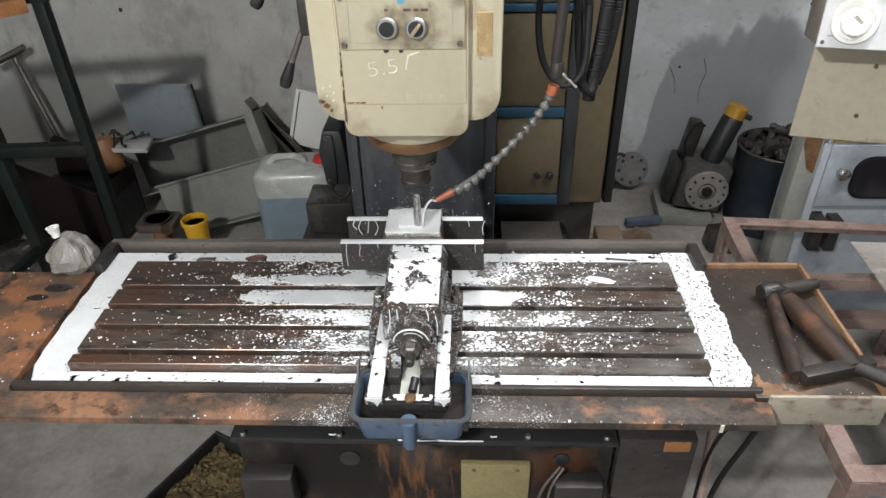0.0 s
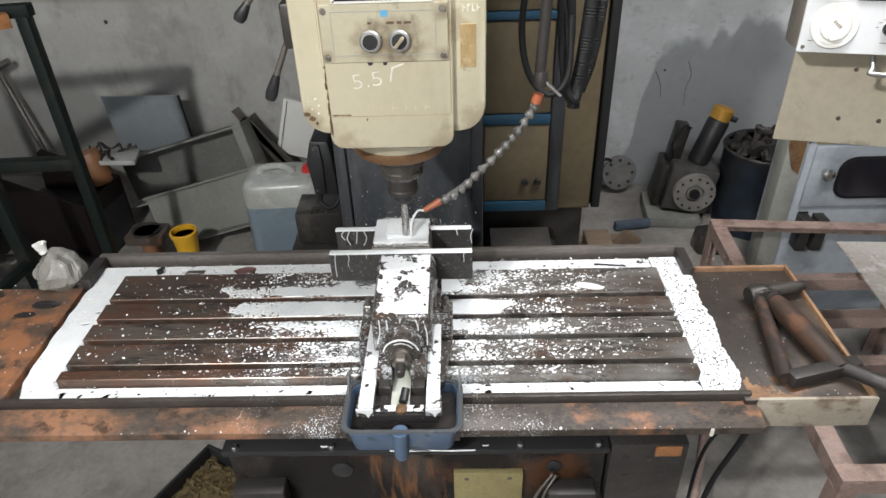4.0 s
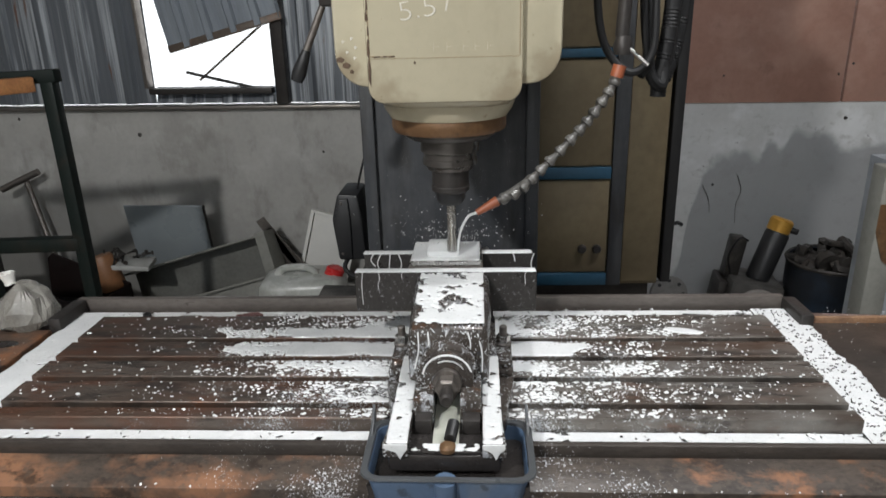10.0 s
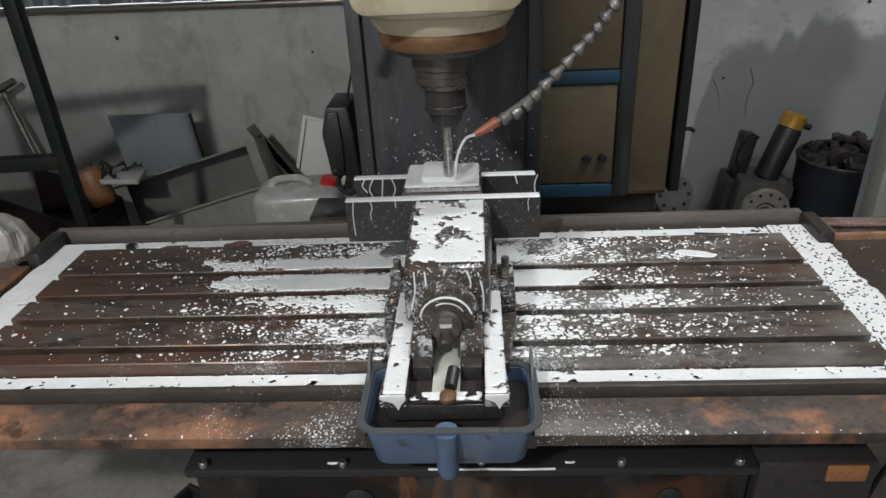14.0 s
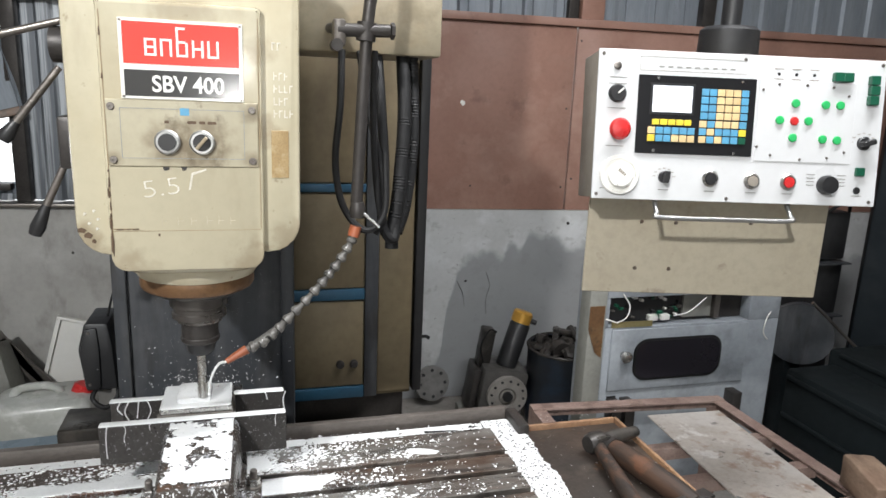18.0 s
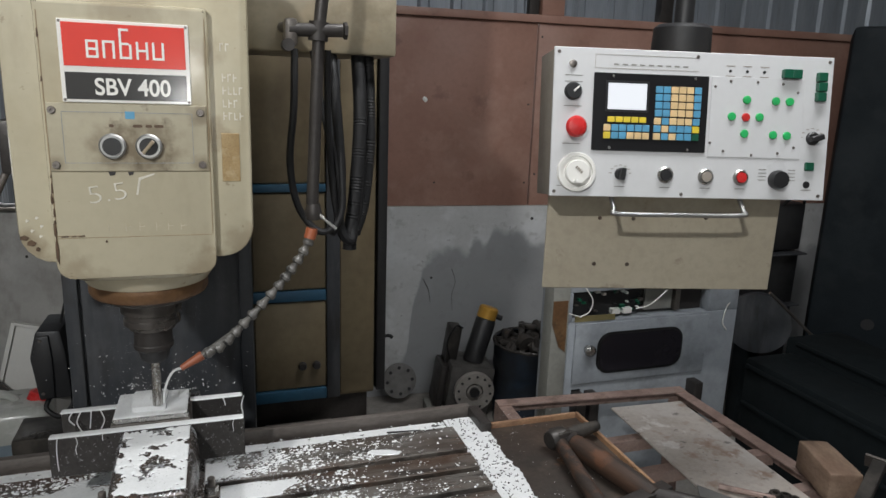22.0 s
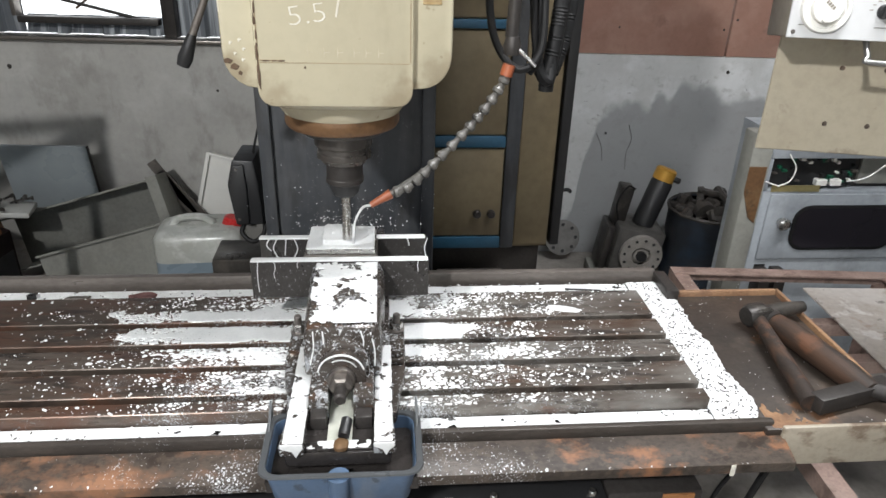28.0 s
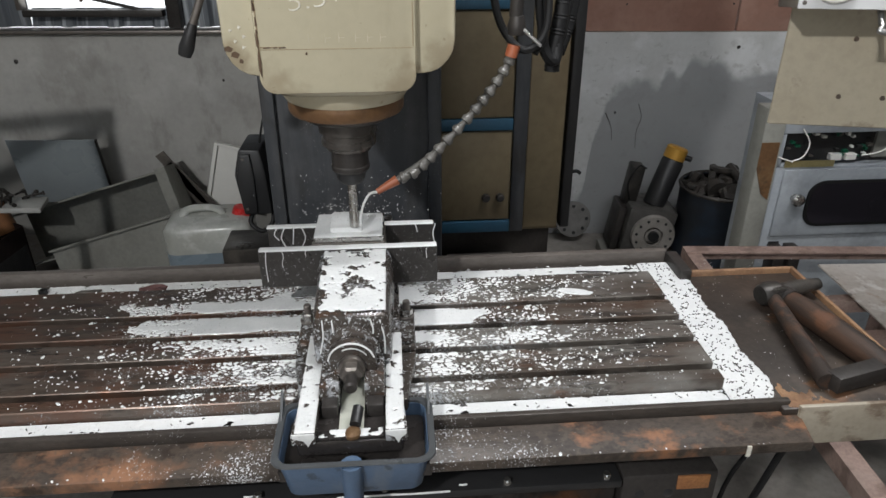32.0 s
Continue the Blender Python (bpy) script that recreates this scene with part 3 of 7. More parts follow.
def rod(p, q, r, r2=None, seg=12, bm=None):
    p, q = Vector(p), Vector(q)
    d = q - p
    m = Matrix.Translation(p) @ d.to_track_quat("Z", "Y").to_matrix().to_4x4()
    return lathe([(r, 0), (r2 or r, d.length)], seg, bm, m)


def curve_points(pts, n=8):
    """Catmull-Rom points through pts."""
    pts = [Vector(p) for p in pts]
    ext = [2 * pts[0] - pts[1], *pts, 2 * pts[-1] - pts[-2]]
    out = []
    for a, b, c, d in zip(ext, ext[1:], ext[2:], ext[3:]):
        for k in range(n):
            t = k / n
            out.append(0.5 * (2 * b + (c - a) * t + (2 * a - 5 * b + 4 * c - d) * t * t + (3 * b - a - 3 * c + d) * t**3))
    return out + [pts[-1]]


def tube(pts, r, seg=10, n=8, bm=None, ribs=0.0, pitch=0.006, taper=None):
    """A round tube through pts; ribs: relief of a corrugated hose."""
    pts = curve_points(pts, n)
    if ribs:
        fine, total = [], 0.0
        for a, b in zip(pts, pts[1:]):
            k = max(1, round((b - a).length / (pitch / 2)))
            fine += [a.lerp(b, i / k) for i in range(k)]
        pts = fine + [pts[-1]]
    own = bmesh.new()
    up, rows = Vector((0.3, 0.2, 1)).normalized(), []
    for i, p in enumerate(pts):
        d = (pts[min(i + 1, len(pts) - 1)] - pts[max(i - 1, 0)]).normalized()
        s = d.cross(up)
        s = s.normalized() if s.length > 1e-3 else Vector((1, 0, 0))
        up = s.cross(d).normalized()
        rr = (r if taper is None else r + (taper - r) * i / (len(pts) - 1)) + (ribs if i % 2 else 0)
        rows.append([p + rr * (math.cos(2 * math.pi * k / seg) * s + math.sin(2 * math.pi * k / seg) * up) for k in range(seg)])
    ring_rows(own, rows)
    return merge(bm, own)


def prism(outline, axis, a, b, bm=None, bevel=0.0):
    """A solid of a flat outline drawn out along an axis from a to b. The outline holds the other two coordinates in order."""
    own = bmesh.new()

    def put(u, v, w):
        return {"x": (w, u, v), "y": (u, w, v), "z": (u, v, w)}[axis]

    lo, hi = ([own.verts.new(put(u, v, w)) for u, v in outline] for w in (a, b))
    n = len(outline)
    own.faces.new(lo)
    own.faces.new(hi[::-1])
    for i in range(n):
        own.faces.new((lo[i], lo[(i + 1) % n], hi[(i + 1) % n], hi[i]))
    bmesh.ops.recalc_face_normals(own, faces=own.faces)
    if bevel:
        bmesh.ops.bevel(own, geom=own.edges[:], offset=bevel, segments=2, affect="EDGES", profile=0.5)
    return merge(bm, own)


def rounded(x0, x1, z0, z1, r, seg=5):
    """Outline of a rounded rectangle; r is one radius or four (bottom left, bottom right, top right, top left)."""
    rs = r if isinstance(r, tuple) else (r,) * 4
    out = []
    for (cx, cz, a0), q in zip(((x0, z0, 180), (x1, z0, 270), (x1, z1, 0), (x0, z1, 90)), rs):
        ox, oz = cx + (q if cx == x0 else -q), cz + (q if cz == z0 else -q)
        for k in range(seg + 1):
            a = radians(a0 + 90 * k / seg)
            out.append((ox + q * math.cos(a), oz + q * math.sin(a)))
    return out


def rough_up(bm, amount, scale=8.0, cuts=0):
    """Uneven, worn faces."""
    if cuts:
        bmesh.ops.subdivide_edges(bm, edges=bm.edges[:], cuts=cuts, use_grid_fill=True)
    for v in bm.verts:
        v.co += amount * noise.noise_vector(v.co * scale)
    return bm


def lettering(name, text, size, material, parent, m, thick=0.0006, weight=-0.022):
    cu = bpy.data.curves.new(name, "FONT")
    cu.body, cu.size, cu.extrude, cu.align_x, cu.offset = text, size, thick, "CENTER", weight * size
    tmp = bpy.data.objects.new(name, cu)
    scene.collection.objects.link(tmp)
    me = bpy.data.meshes.new_from_object(tmp.evaluated_get(bpy.context.evaluated_depsgraph_get()))
    bpy.data.objects.remove(tmp)
    bpy.data.curves.remove(cu)
    me.materials.clear()
    me.materials.append(material)
    return part(name, me, material, parent, m=m)


def film(field, x0, x1, y0, y1, step, top, bm=None):
    """A thin layer of liquid where field(x, y) > 0, with a rounded rim (marching squares), at height top."""
    nx, ny = int((x1 - x0) / step), int((y1 - y0) / step)
    own = bm or bmesh.new()
    val = [[field(x0 + i * step, y0 + j * step) if 0 < i < nx and 0 < j < ny else -0.05 for j in range(ny + 1)] for i in range(nx + 1)]
    cache = {}

    def corner(i, j):
        key = (i, j)
        if key not in cache:
            cache[key] = own.verts.new((x0 + i * step, y0 + j * step, top + 0.0012 * min(1, val[i][j] * 8)))
        return cache[key]

    def cut(a, b):
        key = (min(a, b), max(a, b))
        if key not in cache:
            va, vb = val[a[0]][a[1]], val[b[0]][b[1]]
            t = va / (va - vb)
            cache[key] = own.verts.new((x0 + (a[0] + (b[0] - a[0]) * t) * step, y0 + (a[1] + (b[1] - a[1]) * t) * step, top - 0.0006))
        return cache[key]

    for i in range(nx):
        for j in range(ny):
            quad = ((i, j), (i + 1, j), (i + 1, j + 1), (i, j + 1))
            poly = []
            for a, b in zip(quad, quad[1:] + quad[:1]):
                ina, inb = val[a[0]][a[1]] > 0, val[b[0]][b[1]] > 0
                if ina:
                    poly.append(corner(*a))
                if ina != inb:
                    poly.append(cut(a, b))
            if len(poly) > 2:
                try:
                    own.faces.new(poly)
                except ValueError:
                    pass
    return own

def sized(x, y=None, z=None):
    """A change of size along the three axes."""
    return Matrix.Diagonal((x, y or x, z or x, 1.0))


# ---- the room ----
FLOOR = -0.2
# floor
solo("floor", rough_up(box(-3.4, 3.8, -3.5, 3.9, FLOOR - 0.12, FLOOR), 0.0), concrete, "oil-stained grey concrete workshop floor", "floor", "structure")

# back wall: plaster below, sheets and board above; its frame is turned a little
WALL = pose(0, 3.425, 0, 0, 0, -4.29)

plaster = surf("grey_plaster", (0.41, 0.402, 0.38), (0.31, 0.302, 0.285), rough=0.85, scale=2.6, amount=0.6, fine=0.10, bump=0.12, stain=(0.25, 0.24, 0.225), stain_scale=2.2, stain_amount=0.4)
plaster_pale = surf("pale_plaster", (0.50, 0.508, 0.505), (0.42, 0.425, 0.42), rough=0.85, scale=3, amount=0.6, fine=0.08, bump=0.12, stain=(0.34, 0.33, 0.32), stain_scale=5, stain_amount=0.25)


layer(plaster_pale, (0.62, 0.63, 0.64), 5, 0.54, 0.66, 0.55, spread=0.2)
layer(plaster_pale, (0.33, 0.325, 0.315), 16, 0.58, 0.68, 0.6, spread=0.35)
layer(plaster_pale, (0.14, 0.135, 0.13), 42, 0.68, 0.72, 0.7, spread=0.35)
layer(plaster, (0.50, 0.495, 0.48), 4, 0.54, 0.68, 0.5, spread=0.2)
layer(plaster, (0.20, 0.19, 0.17), 7, 0.54, 0.72, 0.55, stretch=(1.3, 1, 0.6), spread=0.25)


def add_dark_zone(m, colour, edges, amount, soft=0.05):
    """A darker area with a ragged outline. edges: x, height pairs, the area lies below that line."""
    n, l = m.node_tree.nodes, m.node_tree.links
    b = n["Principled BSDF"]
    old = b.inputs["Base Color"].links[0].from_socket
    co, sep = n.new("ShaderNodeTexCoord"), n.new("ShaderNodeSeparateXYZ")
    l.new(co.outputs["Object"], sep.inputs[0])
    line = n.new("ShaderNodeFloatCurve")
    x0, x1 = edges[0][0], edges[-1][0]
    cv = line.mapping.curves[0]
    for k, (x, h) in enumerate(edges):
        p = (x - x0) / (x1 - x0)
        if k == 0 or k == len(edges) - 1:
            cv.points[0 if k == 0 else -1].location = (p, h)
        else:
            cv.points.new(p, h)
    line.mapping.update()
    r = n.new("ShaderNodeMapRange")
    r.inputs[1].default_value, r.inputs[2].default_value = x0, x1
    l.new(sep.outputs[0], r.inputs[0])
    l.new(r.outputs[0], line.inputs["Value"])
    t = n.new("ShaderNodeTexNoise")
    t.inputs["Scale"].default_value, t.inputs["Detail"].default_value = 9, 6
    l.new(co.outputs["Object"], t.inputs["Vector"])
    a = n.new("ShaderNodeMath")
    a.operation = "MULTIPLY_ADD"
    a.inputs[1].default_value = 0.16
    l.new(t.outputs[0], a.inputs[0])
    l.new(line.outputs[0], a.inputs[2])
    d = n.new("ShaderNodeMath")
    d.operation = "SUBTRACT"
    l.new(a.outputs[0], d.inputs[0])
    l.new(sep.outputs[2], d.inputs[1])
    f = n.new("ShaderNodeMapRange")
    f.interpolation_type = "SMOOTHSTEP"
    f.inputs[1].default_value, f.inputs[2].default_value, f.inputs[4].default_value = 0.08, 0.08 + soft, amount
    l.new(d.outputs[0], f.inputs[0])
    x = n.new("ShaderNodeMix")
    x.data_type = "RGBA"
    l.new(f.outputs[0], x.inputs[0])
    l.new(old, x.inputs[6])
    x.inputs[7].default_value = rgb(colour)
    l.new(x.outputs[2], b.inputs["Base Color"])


# darker grey below a peaked line at the right, a sloping one at left
add_dark_zone(plaster_pale, (0.235, 0.24, 0.245), [(0.40, 0.0), (0.66, 0.0), (0.94, 0.0), (0.99, 0.28), (1.03, 0.46), (1.10, 0.60), (1.22, 0.636), (1.27, 0.60), (1.34, 0.69), (1.385, 0.66), (1.43, 0.754), (1.48, 0.715), (1.53, 0.737), (1.66, 0.66), (1.80, 0.665), (2.4, 0.6)], 0.8, 0.06)
add_dark_zone(plaster, (0.20, 0.195, 0.185), [(-3.4, 0.40), (-2.5, 0.39), (-2.12, 0.50), (-1.81, 0.27), (-1.5, 0.19), (-1.14, 0.11), (-0.78, 0.05), (0.44, 0.05)], 0.72, 0.16)
wall = thing("wall_north", WALL, "grey stained plaster wall with ragged darker areas below metal sheeting", "wall", kind="structure")
part("plaster_wall", box(-3.7, 0.44, 0.0, 0.18, FLOOR, 0.834), plaster, wall)
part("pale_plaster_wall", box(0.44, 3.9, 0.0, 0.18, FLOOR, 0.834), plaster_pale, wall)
part("ledge", box(-3.7, 0.1, -0.04, 0.06, 0.835, 0.853, 0.004), steel_dull, wall, "thin steel flashing on top of the plaster")


def corrugated(x0, x1, z0, z1, y, pitch=0.19, depth=0.016, slope=0.03):
    """Trapezoid sheet, upright ribs."""
    line, x = [], x0
    while x < x1:
        for dx, dy in ((0, 0), (pitch * 0.62, 0), (pitch * 0.70, -depth), (pitch * 0.92, -depth)):
            if x + dx <= x1:
                line.append((x + dx, y + dy))
        x += pitch
    line.append((x1, y))
    bm = bmesh.new()
    top = [bm.verts.new((a, b + slope, z1)) for a, b in line]
    low = [bm.verts.new((a, b, z0)) for a, b in line]
    for i in range(len(line) - 1):
        bm.faces.new((low[i], low[i + 1], top[i + 1], top[i]))
    g = bmesh.ops.extrude_face_region(bm, geom=bm.faces[:])
    for v in g["geom"]:
        if isinstance(v, bmesh.types.BMVert):
            v.co.y += 0.003
    return bm


# sheets round the window opening
WX0, WX1, WZ0, WZ1 = -1.675, -1.033, 0.936, 1.735
for nm, a, b, z0, z1 in (("sheet", -3.7, WX0, 0.856, 3.4), ("sheet", WX1, 0.40, 0.856, 3.4), ("sheet", WX0 + 0.001, WX1 - 0.001, WZ1, 3.4), ("sheet", WX0 + 0.001, WX1 - 0.001, 0.856, WZ0)):
    part(nm, corrugated(a, b, z0, z1, 0.06, pitch=0.215, depth=0.019), sheet_roof, wall, "dark galvanised corrugated sheet", smooth=0)
part("sheet", corrugated(0.40, 3.9, 1.80, 3.4, 0.07, pitch=0.165), sheet_light, wall, "pale blue-grey corrugated sheet", smooth=0)
part("wall_rail", box(-3.7, -0.2, -0.02, 0.03, 1.742, 1.782, 0.004), rusty, wall, "rusty steel angle across the sheets")
part("wall_rail", box(0.45, 3.9, -0.015, 0.04, 1.762, 1.800, 0.004), board_brown, wall, "dark red painted rail above the boards")
part("board", box(0.445, 1.606, 0.01, 0.05, 0.836, 1.761, 0.003), board_brown, wall, "red-brown painted fibreboard")
part("board", box(1.615, 3.88, 0.01, 0.05, 0.836, 1.761, 0.003), board_brown, wall, "red-brown painted fibreboard")
part("post", box(1.62, 1.74, 0.0, 0.06, 1.801, 3.4, 0.004), board_brown, wall, "brown timber post")
part("post", box(1.560, 1.612, 0.02, 0.068, 1.801, 3.4, 0.004), iron_dark, wall)
part("post", box(2.28, 2.35, 0.0, 0.06, 1.801, 3.4, 0.004), iron_dark, wall)
part("post", box(WX1 + 0.02, WX1 + 0.08, 0.0, 0.05, 0.855, 3.4, 0.004), iron_dark, wall, "dark steel upright beside the window")
part("post", box(-0.735, -0.690, -0.02, 0.03, 1.783, 3.4, 0.004), steel_dull, wall)

# window: an opening whose sheet hangs loose
window = thing("window_1", WALL @ pose(0, 0, 0), "square window opening with a loose hanging corrugated flap", "window", kind="structure")
part("window_rail", rod((WX0 - 0.03, 0.015, 1.677), (WX1 + 0.02, 0.015, 1.677), 0.013), iron_dark, window)
part("window_frame", box(WX0 - 0.02, WX0, 0.0, 0.055, WZ0, WZ1, 0.003), steel_dull, window)
part("window_sill", box(WX0, WX1, 0.0, 0.05, WZ0 - 0.03, WZ0, 0.003), iron_dark, window)
flap = corrugated(0, 0.60, -0.575, 0.0, 0.0, pitch=0.126, depth=0.014, slope=0.0)
FLAP = pose(WX0 + 0.015, 0.045, 1.665, -6, -14, 0)
part("flap", flap, sheet_light, window, "pale corrugated flap hanging askew", m=FLAP, smooth=0)
part("flap_edge", box(0.0, 0.60, -0.01, 0.008, -0.580, -0.545, 0.003), rusty, window, m=FLAP)
part("stay", rod((-1.41, 0.03, 0.972), (-1.045, 0.05, 1.245), 0.006), rusty, window)
part("stay", rod((-1.47, 0.02, 1.012), (-1.085, 0.04, 0.920), 0.008), iron_dark, window)
glare = bmesh.new()
glare.faces.new([glare.verts.new(p) for p in ((-6, 5.6, -0.5), (3, 5.6, -0.5), (3, 5.6, 4.5), (-6, 5.6, 4.5))])
solo("backdrop", glare, glow("bright_daylight", (0.95, 0.98, 1.0), 2.2), "blank bright daylight outside the window", "backdrop", "structure")

# the rest of the shed: roof and walls out of view, added to enclose it
solo("ceiling", box(-3.4, 3.8, -3.5, 3.75, 3.4, 3.46), sheet_roof, "dark sheet-metal roof", "ceiling", "structure")
solo("wall_west", box(-3.5, -3.4, -3.5, 3.9, FLOOR, 3.4), plaster, "grey plastered side wall", "wall", "structure")
solo("wall_east", box(3.8, 3.9, -3.5, 3.9, FLOOR, 3.4), plaster, "grey plastered side wall", "wall", "structure")
solo("wall_south", prism([(-3.4, FLOOR), (-3.0, FLOOR), (-3.0, 2.9), (0.8, 2.9), (0.8, FLOOR), (3.8, FLOOR), (3.8, 3.4), (-3.4, 3.4)], "y", -3.6, -3.5), plaster, "unseen grey wall with an assumed wide doorway", "wall", "structure")

# cracks and holes on the pale plaster
for pts in ([(1.202, 0.50), (1.224, 0.43), (1.208, 0.36), (1.213, 0.27)], [(1.047, 0.454), (1.08, 0.385), (1.091, 0.316)]):
    part("crack", tube([(x, -0.003, z) for x, z in pts], 0.0018, seg=5, taper=0.0008), iron_dark, wall)
for x, z, r in ((1.637, 0.765, 0.009), (-1.763, 0.708, 0.012), (-0.796, 0.617, 0.007), (1.093, 0.455, 0.007), (-2.421, 0.79, 0.008)):
    part("wall_hole", rough_up(lathe([(0, 0), (r, 0), (r * 0.7, 0.004), (0, 0.005)], 9, m=pose(x, 0.0, z, 90)), r * 0.3, 90), iron_dark, wall)
for x, z in ((1.036, 1.371), (1.094, 0.957), (1.58, 1.361), (1.582, 0.957), (1.634, 1.696), (1.636, 1.002)):
    big = x == 1.036
    part("board_scar", rough_up(lathe([(0, 0), (0.016 if big else 0.006, 0), (0.009 if big else 0.004, 0.003), (0, 0.003)], 8, m=pose(x, 0.011, z, 90)), 0.002, 90), logo_white if big else iron_dark, wall)

# ---- milling machine ----
mill = thing("milling_machine", pose(-0.06, 1.4, 0), "cream vertical milling machine with a wet slotted table", "milling machine")
MI = pose(0.06, -1.4, 0)


def mpart(name, bm, material, label="", parent=None, smooth=35.0):
    """A part of the machine, given in room coordinates."""
    if parent is None:
        return part(name, bm, material, mill, label, MI, smooth)
    return part(name, bm, material, parent, label, None, smooth)


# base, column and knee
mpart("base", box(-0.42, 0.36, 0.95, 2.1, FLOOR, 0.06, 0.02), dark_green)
mpart("column", box(-0.272, 0.114, 1.60, 2.15, 0.06, 2.05, 0.012), column_dark, "dark oily machine column")
for sx in (-0.268, 0.083):
    mpart("way", box(sx, sx + 0.028, 1.586, 1.602, 0.62, 1.5, 0.003), column_dark)
SADDLE = pose(0.008, 0.008, -0.016)


def spart(name, bm, material, label=""):
    """A part of the saddle under the table."""
    return part(name, bm, material, mill, label, MI @ SADDLE)


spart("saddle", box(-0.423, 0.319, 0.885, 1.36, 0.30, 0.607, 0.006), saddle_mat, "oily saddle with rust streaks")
saddle_lip = spart("saddle_cover", box(-0.428, 0.322, 0.872, 0.96, 0.608, 0.622, 0.003), black)
for bx in (-0.403, -0.214, -0.031, 0.15, 0.30):
    bm = lathe([(0.0, 0.0), (0.007, 0.0), (0.007, 0.005), (0.005, 0.008), (0.0, 0.008)], 10, m=pose(bx, 0.882, 0.622))
    part("bolt", bm, steel, saddle_lip)
spart("saddle_box", box(-0.418, -0.315, 0.845, 0.886, 0.40, 0.532, 0.005), iron_dark)
spart("saddle_box", box(0.205, 0.30, 0.845, 0.886, 0.38, 0.520, 0.005), iron_dark)
spart("hole", lathe([(0.0, 0), (0.021, 0), (0.021, 0.006), (0.017, 0.008), (0.0, 0.008)], 20, m=pose(-0.2, 0.888, 0.553, 90)), black)
spart("hole", lathe([(0.0, 0), (0.016, 0), (0.016, 0.006), (0.012, 0.008), (0.0, 0.008)], 20, m=pose(0.219, 0.888, 0.558, 90)), black)
bp = spart("brass_plate", box(0.021, 0.158, 0.872, 0.886, 0.40, 0.551, 0.002), brass, "greenish brass cover plate")
for x in (0.047, 0.132):
    part("screw", lathe([(0.0, 0), (0.005, 0), (0.004, 0.003), (0, 0.003)], 8, m=pose(x, 0.873, 0.536, 90)), steel_dull, bp)
end_block = spart("end_block", box(0.325, 0.475, 0.88, 1.25, 0.44, 0.622, 0.006), iron_dark, "rust-stained end block")
for x, z in ((0.355, 0.585), (0.40, 0.583), (0.445, 0.588), (0.36, 0.53), (0.43, 0.535)):
    part("bolt_hole", lathe([(0, 0), (0.008 if x != 0.40 else 0.012, 0), (0.007, 0.003), (0, 0.003)], 12, m=pose(x, 0.882, z, 90)), black, end_block)
part("rust_patch", box(0.41, 0.46, 0.8765, 0.8805, 0.592, 0.618, 0.001), rust, end_block)
for a, b in (((0.215, 0.868, 0.556), (0.17, 0.85, 0.42)), ((0.222, 0.868, 0.552), (0.195, 0.845, 0.40))):
    spart("cable", tube([a, ((a[0] + b[0]) / 2 - 0.012, 0.852, 0.5), b], 0.003), steel_dull)
# edge highlight of the cover, drawn as coolant-white tubes; short ones are drips
for x0, x1, y in ((-0.10, -0.02, 0.8722), (-0.022, 0.064, 0.8718), (-0.235, -0.222, 0.884), (0.078, 0.090, 0.883)):
    part("coolant_run", tube([(x0, y, 0.6225), ((x0 + x1) / 2, y - 0.001, 0.6228), (x1, y, 0.6225)], 0.0016, seg=6), coolant, saddle_lip)
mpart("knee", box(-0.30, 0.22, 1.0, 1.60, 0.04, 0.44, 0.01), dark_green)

# table
TX0, TX1 = -0.72, 0.497
TABLE = pose(-0.006, 0.002, -0.018) @ sized(1.033, 1.025, 1.0)
table = part("table", box(-0.81, 0.562, 0.8978, 1.375, 0.628, 0.700, 0.001), iron_dark, mill, "slotted cast-iron table, oily and rust-tinged", MI @ TABLE)
slots = [1.184, 1.117, 1.052, 0.978]
edges = [1.283] + slots + [0.945]
for i in range(5):
    a, b = edges[i + 1] + (0.007 if i < 4 else 0), edges[i] - (0.007 if i > 0 else 0)
    part("table_strip", box(TX0, TX1, a, b, 0.7005, 0.733, 0.0015, 1), iron, table)
part("slot_bed", box(TX0, TX1, 0.95, 1.28, 0.7003, 0.7055), iron_dark, table)
part("back_lip", box(-0.815, 0.562, 1.357, 1.374, 0.7005, 0.736, 0.003), worn_steel, table)
part("front_lip", box(-0.81, 0.578, 0.899, 0.910, 0.7005, 0.7225, 0.0025), lip_mat, table)
part("left_lip", box(-0.818, -0.794, 1.262, 1.356, 0.7005, 0.737, 0.003), iron_dark, table)
part("right_lip", box(0.556, 0.580, 1.27, 1.356, 0.7005, 0.737, 0.004), iron_dark, table)
part("apron", prism([(0.847, 0.690), (0.847, 0.673), (0.861, 0.667), (0.8610, 0.690), (0.8975, 0.700), (0.8975, 0.7055)], "x", -1.15, 0.590, bevel=0.0012), apron_mat, table, "brown rusty front apron of the table")
part("mark", box(0.492, 0.498, 0.8435, 0.8455, 0.672, 0.691), chalk, table)
part("left_tray", box(-1.25, -0.812, 0.895, 1.262, 0.69, 0.716, 0.004), rust_tray, table, "rusty brown tray at the table's end")
for x, y, r in ((-0.87, 1.20, 0.022), (-0.90, 1.165, 0.016)):
    part("oil_stain", lathe([(0, 0.7163), (r, 0.7163), (r * 0.8, 0.7175), (0, 0.7175)], 18, m=pose(x, y, 0) @ Matrix.Diagonal((1.5, 0.7, 1, 1))), iron_wet, table)
